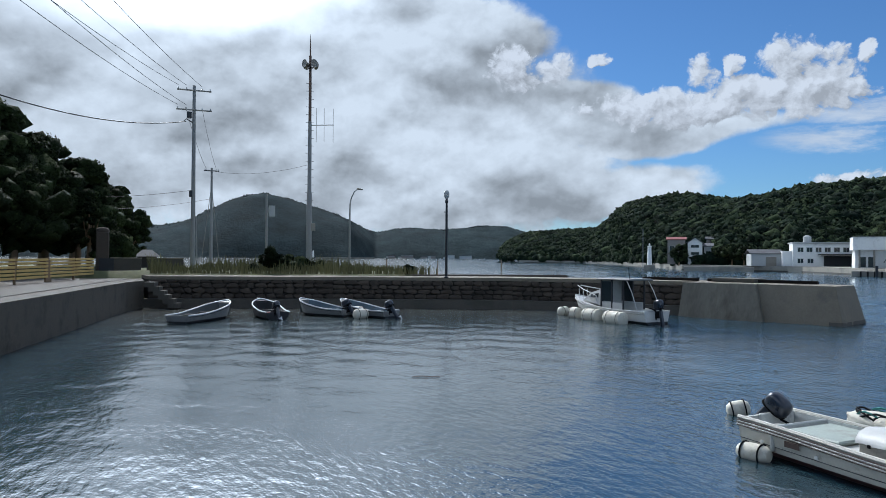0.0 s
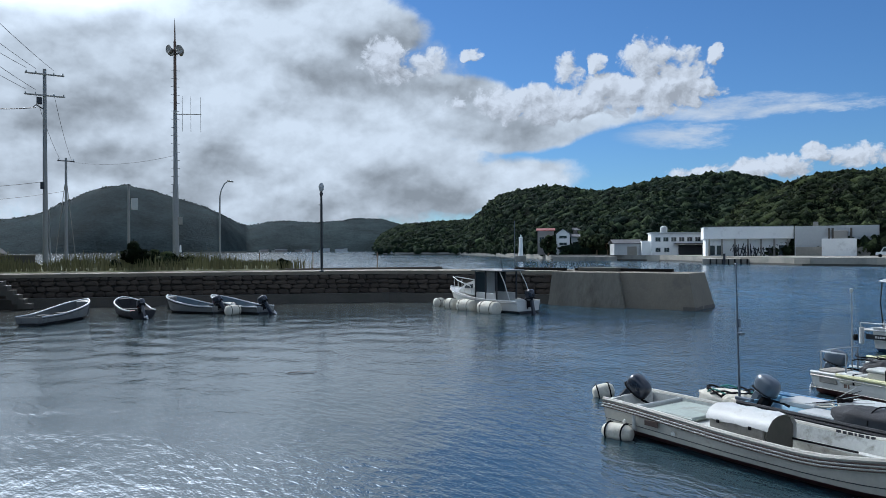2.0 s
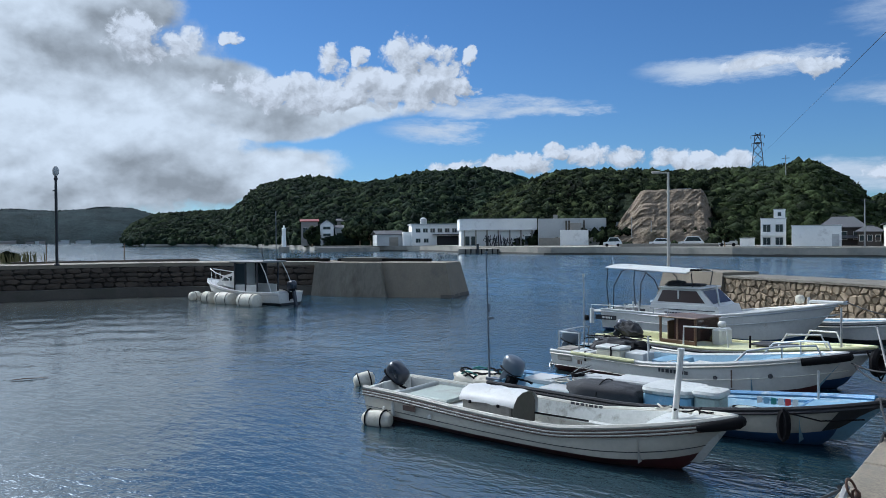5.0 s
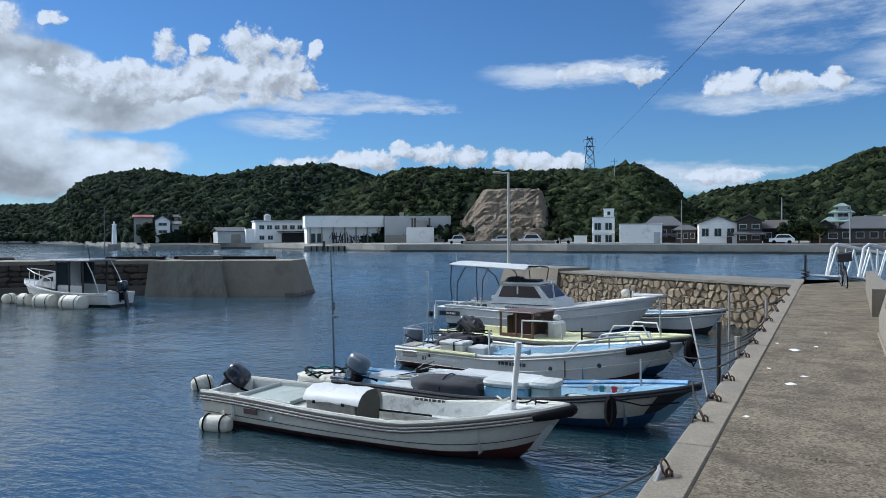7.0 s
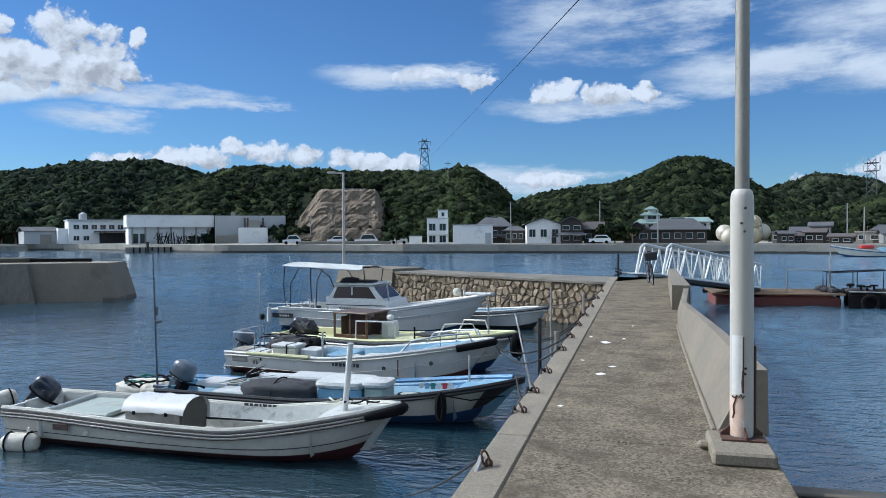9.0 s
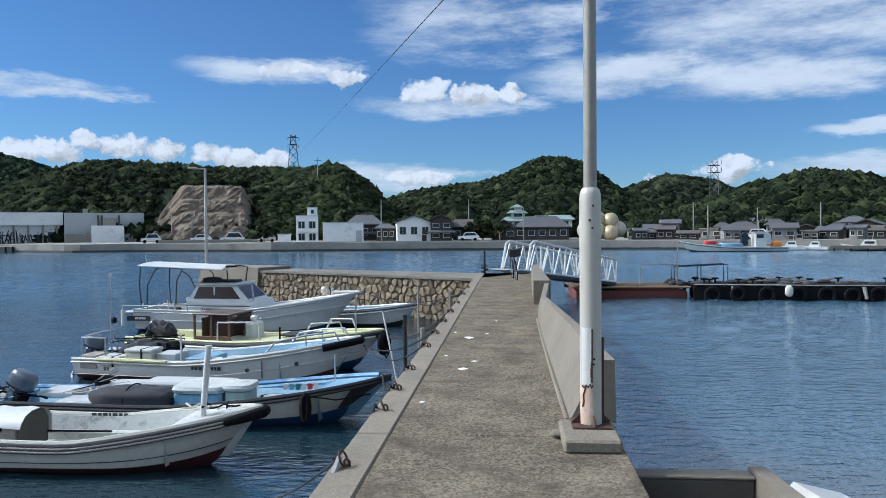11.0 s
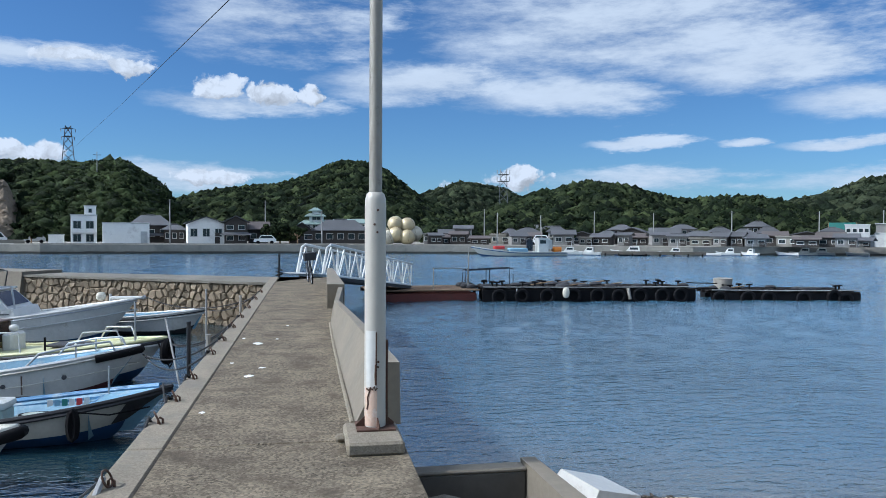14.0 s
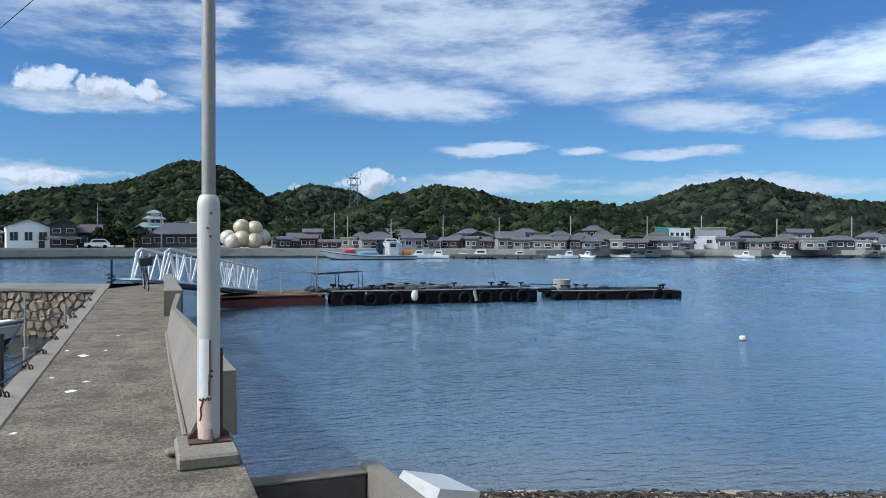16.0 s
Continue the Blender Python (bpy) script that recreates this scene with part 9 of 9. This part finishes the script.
car(23.0, 143, "white car parked on the far quay", CAR_W)
car(20.8, 141, "white van parked on the far quay", CAR_W, 4.4, 1.8)
car(18.3, 139, "small pale car parked on the quay", PLASTER_G, 3.2)
car(26.4, 142, "white van parked below the cliff", CAR_W, 3.4, 1.7)
car(3.0, 125.5, "white car behind the sea wall", CAR_W, 3.6)
car(-17.8, 125, "white van parked by the village shore", CAR_W, 3.8, 1.7)
wallq = thing("low_quay_wall", "pale low quay wall with dark tyre fenders", "wall", stand(22.4, 139, SEA))
part("face", Bag().box((17, 0.8, 2.1), (0, 0, 0.9), 0.04), CONC_FAR, wallq)
for k in range(7):
    part("fender", Bag().lathe([(0.15, -0.1), (0.4, -0.1), (0.4, 0.1), (0.15, 0.1)], 10, pose(-7 + k * 2.3, -0.45, 0.9, 90)), BLACK_R, wallq)

# the trawler under way, and craft moored off the village
tw, L = place_boat("fishing_trawler", "cream fishing trawler with a white wheelhouse and orange gear", tuple(far(-19.7, 112)[:2]), tuple(far(-12.6, 108)[:2]))
h = Hull(L, 3.0, 0.62, 1.45, 0.9, 1.6, draft=0.5, rise=0.45)
build_hull(tw, h, CREAM, BLUE_D, WHITE, DECK_G, 0.5, 0.72, DECK_W, [(-0.15, BLUE_D, 0.05)])
part("wheelhouse", Bag().box((1.5, 1.9, 2.0), (3.5, 0, 1.6), 0.06), WHITE, tw)
part("wheelhouse_window", Bag().box((0.9, 1.94, 0.5), (3.6, 0, 2.1), 0.0), GLASS, tw)
part("wheelhouse_roof", Bag().box((1.9, 2.2, 0.12), (3.5, 0, 2.64), 0.03), WHITE, tw)
part("funnel", Bag().box((0.7, 0.8, 1.4), (2.3, 0, 1.7), 0.05), WHITE, tw)
part("mast", Bag().tube([(3.5, 0, 2.6), (3.5, 0, 4.3)], 0.06, 6).tube([(3.0, 0, 4.0), (4.0, 0, 4.0)], 0.04, 6), POLE_G, tw)
part("derrick", Bag().tube([(5.2, 0, 0.8), (5.2, 0, 2.9)], 0.16, 6).box((0.9, 0.7, 1.6), (5.4, 0, 1.6), 0.04), DARK_P, tw, "dark winch frame")
part("net_stack", rounded((1.3, 1.5, 0.8), 12, 8, 5, pose(1.2, 0, 1.0)), ORANGE, tw, "orange gear stack", True)
part("blue_cargo", rounded((3.0, 2.0, 0.7), 12, 8, 5, pose(7.2, 0, 0.85)), BLUE_L, tw, "blue cargo covers", True)
part("red_cargo", rounded((1.6, 1.3, 0.5), 12, 8, 5, pose(10.0, 0, 1.25)), RED, tw, "red cargo cover", True)


def far_boat(az, dist, ln, label, turn, cabin=True, top=WHITE, extra=None):
    p = far(az, dist, SEA)
    b = thing("moored_boat", label, "boat", Matrix.Translation(p) @ Matrix.Rotation(radians(az + turn), 4, "Z"), "boats off the village")
    h = Hull(ln, ln * 0.28, ln * 0.07 + 0.15, ln * 0.10 + 0.3, 0.85, ln * 0.12, draft=0.3)
    build_hull(b, h, top, BLUE_D, WHITE, DECK_W, 0.2, 0.6, WHITE)
    if cabin:
        part("cabin", Bag().add([(ln * 0.25, y * ln * 0.10, 0.4) for y in (-1, 1)] + [(ln * 0.28, y * ln * 0.09, ln * 0.12 + 0.75) for y in (-1, 1)] + [(ln * 0.62, y * ln * 0.09, 0.5) for y in (-1, 1)] + [(ln * 0.50, y * ln * 0.08, ln * 0.12 + 0.75) for y in (-1, 1)],
                                [(0, 1, 3, 2), (4, 6, 7, 5), (0, 2, 6, 4), (1, 5, 7, 3), (2, 3, 7, 6), (0, 4, 5, 1)]), WHITE, b)
        for s_ in (1, -1):
            part("cabin_window", Bag().box((ln * 0.2, 0.02, ln * 0.03 + 0.15), (ln * 0.40, s_ * ln * 0.092, ln * 0.08 + 0.62), 0.0), GLASS, b)
        part("aerial", Bag().tube([(ln * 0.35, 0, ln * 0.12 + 0.7), (ln * 0.33, 0, ln * 0.12 + 1.9)], 0.03, 4), STEEL, b)
    return b


far_boat(-26.0, 118, 6.0, "white motor cruiser moored off the village", 88)
far_boat(-28.6, 119, 4.2, "white boat with a high cabin", 95)
for k, (az, ln, t) in enumerate(((-16.4, 3.6, 70), (-21.0, 4.6, 90), (-22.4, 4.2, 80), (-30.9, 3.2, 85), (-32.2, 3.6, 95), (-33.4, 3.0, 60), (-36.0, 3.6, 75), (-37.1, 4.2, 85), (-38.2, 4.6, 92), (-40.2, 3.4, 80), (-44.6, 3.4, 90), (-46.9, 3.0, 100), (-50.8, 3.8, 88), (-52.6, 4.0, 80))):
    far_boat(az, table_at(SHORE, az) - 3.5, ln, "small white fishing boat moored off the village", t, k % 3 != 0, WHITE if k % 4 else PLASTER_G)
jet = thing("village_jetty", "dark low jetty in front of the village boats", "jetty", stand(-26.2, 116.5, SEA))
part("deck", Bag().box((15, 1.6, 0.5), (0, 0, 0.45), 0.04), CONC_DARK, jet)
for k in range(8):
    part("pile", Bag().tube([(-7 + 2 * k, -0.7, -1), (-7 + 2 * k, -0.7, 0.4)], 0.15, 6), DARK_WOOD, jet)
net = thing("green_net_frame", "green net hung on a frame behind the houses", "net", stand(-38.6, 152, G))
part("net", Bag().box((4.5, 0.1, 1.6), (0, 0, 3.4), 0.02), GREEN_NET, net)
part("post", Bag().tube([(-2.2, 0, 0), (-2.2, 0, 4.2)], 0.08, 5), WOOD, net)
part("post", Bag().tube([(2.2, 0, 0), (2.2, 0, 4.2)], 0.08, 5), WOOD, net)

# specks of a town on the far coast
for k in range(16):
    az = 64.5 + rnd2.uniform(0, 6.5)
    b = thing("distant_building", "pale distant waterfront building", "building", stand(az, 1440 + rnd2.uniform(0, 40), SEA), "town on the far coast")
    w, hh = rnd2.uniform(6, 18), rnd2.uniform(2.5, 5.5)
    part("wall", Bag().box((w, 10, hh), (0, 0, hh / 2), 0.1), PLASTER_G if k % 3 else PLASTER_B, b)
    part("roof", Bag().box((w + 1, 11, 0.8), (0, 0, hh + 0.4), 0.1), TILE if k % 2 else PLASTER_G, b)
ml = thing("distant_mole", "low dark mole on the far sea with a beacon", "mole", stand(74.3, 900, SEA))
part("body", Bag().box((70, 6, 2.0), (0, 0, 0.8), 0.2), CONC_FAR, ml)
part("beacon", Bag().lathe([(1.2, 1.5), (0.9, 9), (0.3, 10)], 8, pose(-38, 0, 0)), PLASTER, ml)

# ---- masonry, stone by stone ----
def rough_stone(seed):
    """An uneven block about 1 x 1 x 1, its face towards -y bulging."""
    r_ = random.Random(seed)
    n = 7
    ring_ = []
    for i in range(n):
        a = 2 * math.pi * (i + r_.uniform(-0.2, 0.2)) / n
        k = 1 / max(abs(math.cos(a)), abs(math.sin(a))) ** 0.95
        ring_.append((0.5 * k * math.cos(a) * r_.uniform(0.9, 1.02), 0.5 * k * math.sin(a) * r_.uniform(0.9, 1.02)))
    vs = [(x, 0.5, z) for x, z in ring_] + [(x, -0.22, z) for x, z in ring_] + [(x * 0.78, -0.42 + r_.uniform(-0.08, 0.06), z * 0.78) for x, z in ring_]
    vs.append((r_.uniform(-0.1, 0.1), -0.5, r_.uniform(-0.1, 0.1)))
    fs = [(i, (i + 1) % n, n + (i + 1) % n, n + i) for i in range(n)] + [(n + i, n + (i + 1) % n, 2 * n + (i + 1) % n, 2 * n + i) for i in range(n)] + [(2 * n + i, 2 * n + (i + 1) % n, 3 * n) for i in range(n)]
    return Bag().add(vs, fs)


stone_meshes = [rough_stone(k).mesh("stone", STONE) for k in range(14)]
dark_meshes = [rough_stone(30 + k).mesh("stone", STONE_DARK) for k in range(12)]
rs = random.Random(77)


def lay(parent, start, end, z0, z1, course, meshes, wmin, wmax, depth, tilt, batter=0.0, skip=0.0):
    """Courses of stones on a wall face from start to end, seen from the right-hand side of that line."""
    a, b = Vector(start), Vector(end)
    ln = (b - a).length
    turn = math.degrees(math.atan2(b.y - a.y, b.x - a.x))
    z, made = z0, 0
    while z < z1 - 0.05:
        hgt = min(course * rs.uniform(0.8, 1.2), z1 - z)
        x = -rs.uniform(0, wmax * 0.5)
        while x < ln:
            w = rs.uniform(wmin, wmax)
            cx = min(max(x + w / 2, w * 0.4), ln - w * 0.4)
            p = a.lerp(b, cx / ln)
            ob = new("stone", rs.choice(meshes))
            ob.parent = parent
            n_ = Vector((math.sin(radians(turn)), -math.cos(radians(turn)), 0))
            q = p + n_ * (depth * 0.1 - batter * (z - z0))
            ob.matrix_basis = pose(q.x, q.y, z + hgt / 2 + rs.uniform(-0.02, 0.02), 0, 0, turn) @ pose(0, 0, 0, rs.uniform(-5, 5), rs.uniform(-tilt, tilt), rs.uniform(-5, 5)) @ Matrix.Diagonal((w * rs.uniform(0.97, 1.08), depth, hgt * rs.uniform(0.98, 1.12), 1))
            made += 1
            x += w
        z += hgt
    return made


def cut(poly, p, q):
    """The part of a convex outline that lies nearer to p than to q."""
    mid, nx, ny = ((p[0] + q[0]) / 2, (p[1] + q[1]) / 2), q[0] - p[0], q[1] - p[1]
    out = []
    for i in range(len(poly)):
        a, b = poly[i], poly[(i + 1) % len(poly)]
        da, db = (a[0] - mid[0]) * nx + (a[1] - mid[1]) * ny, (b[0] - mid[0]) * nx + (b[1] - mid[1]) * ny
        if da <= 0:
            out.append(a)
        if da * db < 0:
            t = da / (da - db)
            out.append((a[0] + t * (b[0] - a[0]), a[1] + t * (b[1] - a[1])))
    return out


def rubble(parent, start, end, z0, z1, size, material, depth):
    """A face of irregular angular stones, fitted to one another with dark joints."""
    a, b = Vector(start), Vector(end)
    ln, made = (b - a).length, 0
    turn = math.degrees(math.atan2(b.y - a.y, b.x - a.x))
    nx, nz = int(ln / size), int((z1 - z0) / size)
    seeds = {(i, j): ((i + 0.5 + 0.5 * (j % 2) + rs.uniform(-0.42, 0.42)) * ln / nx, z0 + (j + 0.5 + rs.uniform(-0.38, 0.38)) * (z1 - z0) / nz) for i in range(-1, nx + 1) for j in range(-1, nz + 1)}
    for (i, j), p in seeds.items():
        poly = [(0, z0), (ln, z0), (ln, z1), (0, z1)]
        for di in (-2, -1, 0, 1, 2):
            for dj in (-2, -1, 0, 1, 2):
                q = seeds.get((i + di, j + dj))
                if q and (di or dj):
                    poly = cut(poly, p, q)
        if len(poly) < 3:
            continue
        cx, cz = sum(v[0] for v in poly) / len(poly), sum(v[1] for v in poly) / len(poly)
        n = len(poly)
        front = [rs.uniform(-0.035, 0.02) for _ in range(n)]
        base = [((x - cx) * 0.965, 0.0, (z - cz) * 0.965) for x, z in poly]
        lip = [((x - cx) * 0.95, -depth * 0.55 + f, (z - cz) * 0.95) for (x, z), f in zip(poly, front)]
        face = [((x - cx) * 0.76, -depth * 0.8 + 1.6 * f, (z - cz) * 0.76) for (x, z), f in zip(poly, front)]
        fs = [(k, (k + 1) % n, n + (k + 1) % n, n + k) for k in range(n)] + [(n + k, n + (k + 1) % n, 2 * n + (k + 1) % n, 2 * n + k) for k in range(n)] + [tuple(range(2 * n, 3 * n))]
        p3 = a.lerp(b, cx / ln)
        part("stone", Bag().add(base + lip + face, fs), material, parent, m=pose(p3.x, p3.y, cz, 0, 0, turn) @ pose(0, 0.05, 0))
        made += 1
    return made


# cross pier: the face runs from its far end to the pier, the basin on its right hand
rubble(cross, XB + nrm * 0.12, XA + nrm * 0.12, SEA - 0.3, -0.085, 0.27, STONE, 0.17)
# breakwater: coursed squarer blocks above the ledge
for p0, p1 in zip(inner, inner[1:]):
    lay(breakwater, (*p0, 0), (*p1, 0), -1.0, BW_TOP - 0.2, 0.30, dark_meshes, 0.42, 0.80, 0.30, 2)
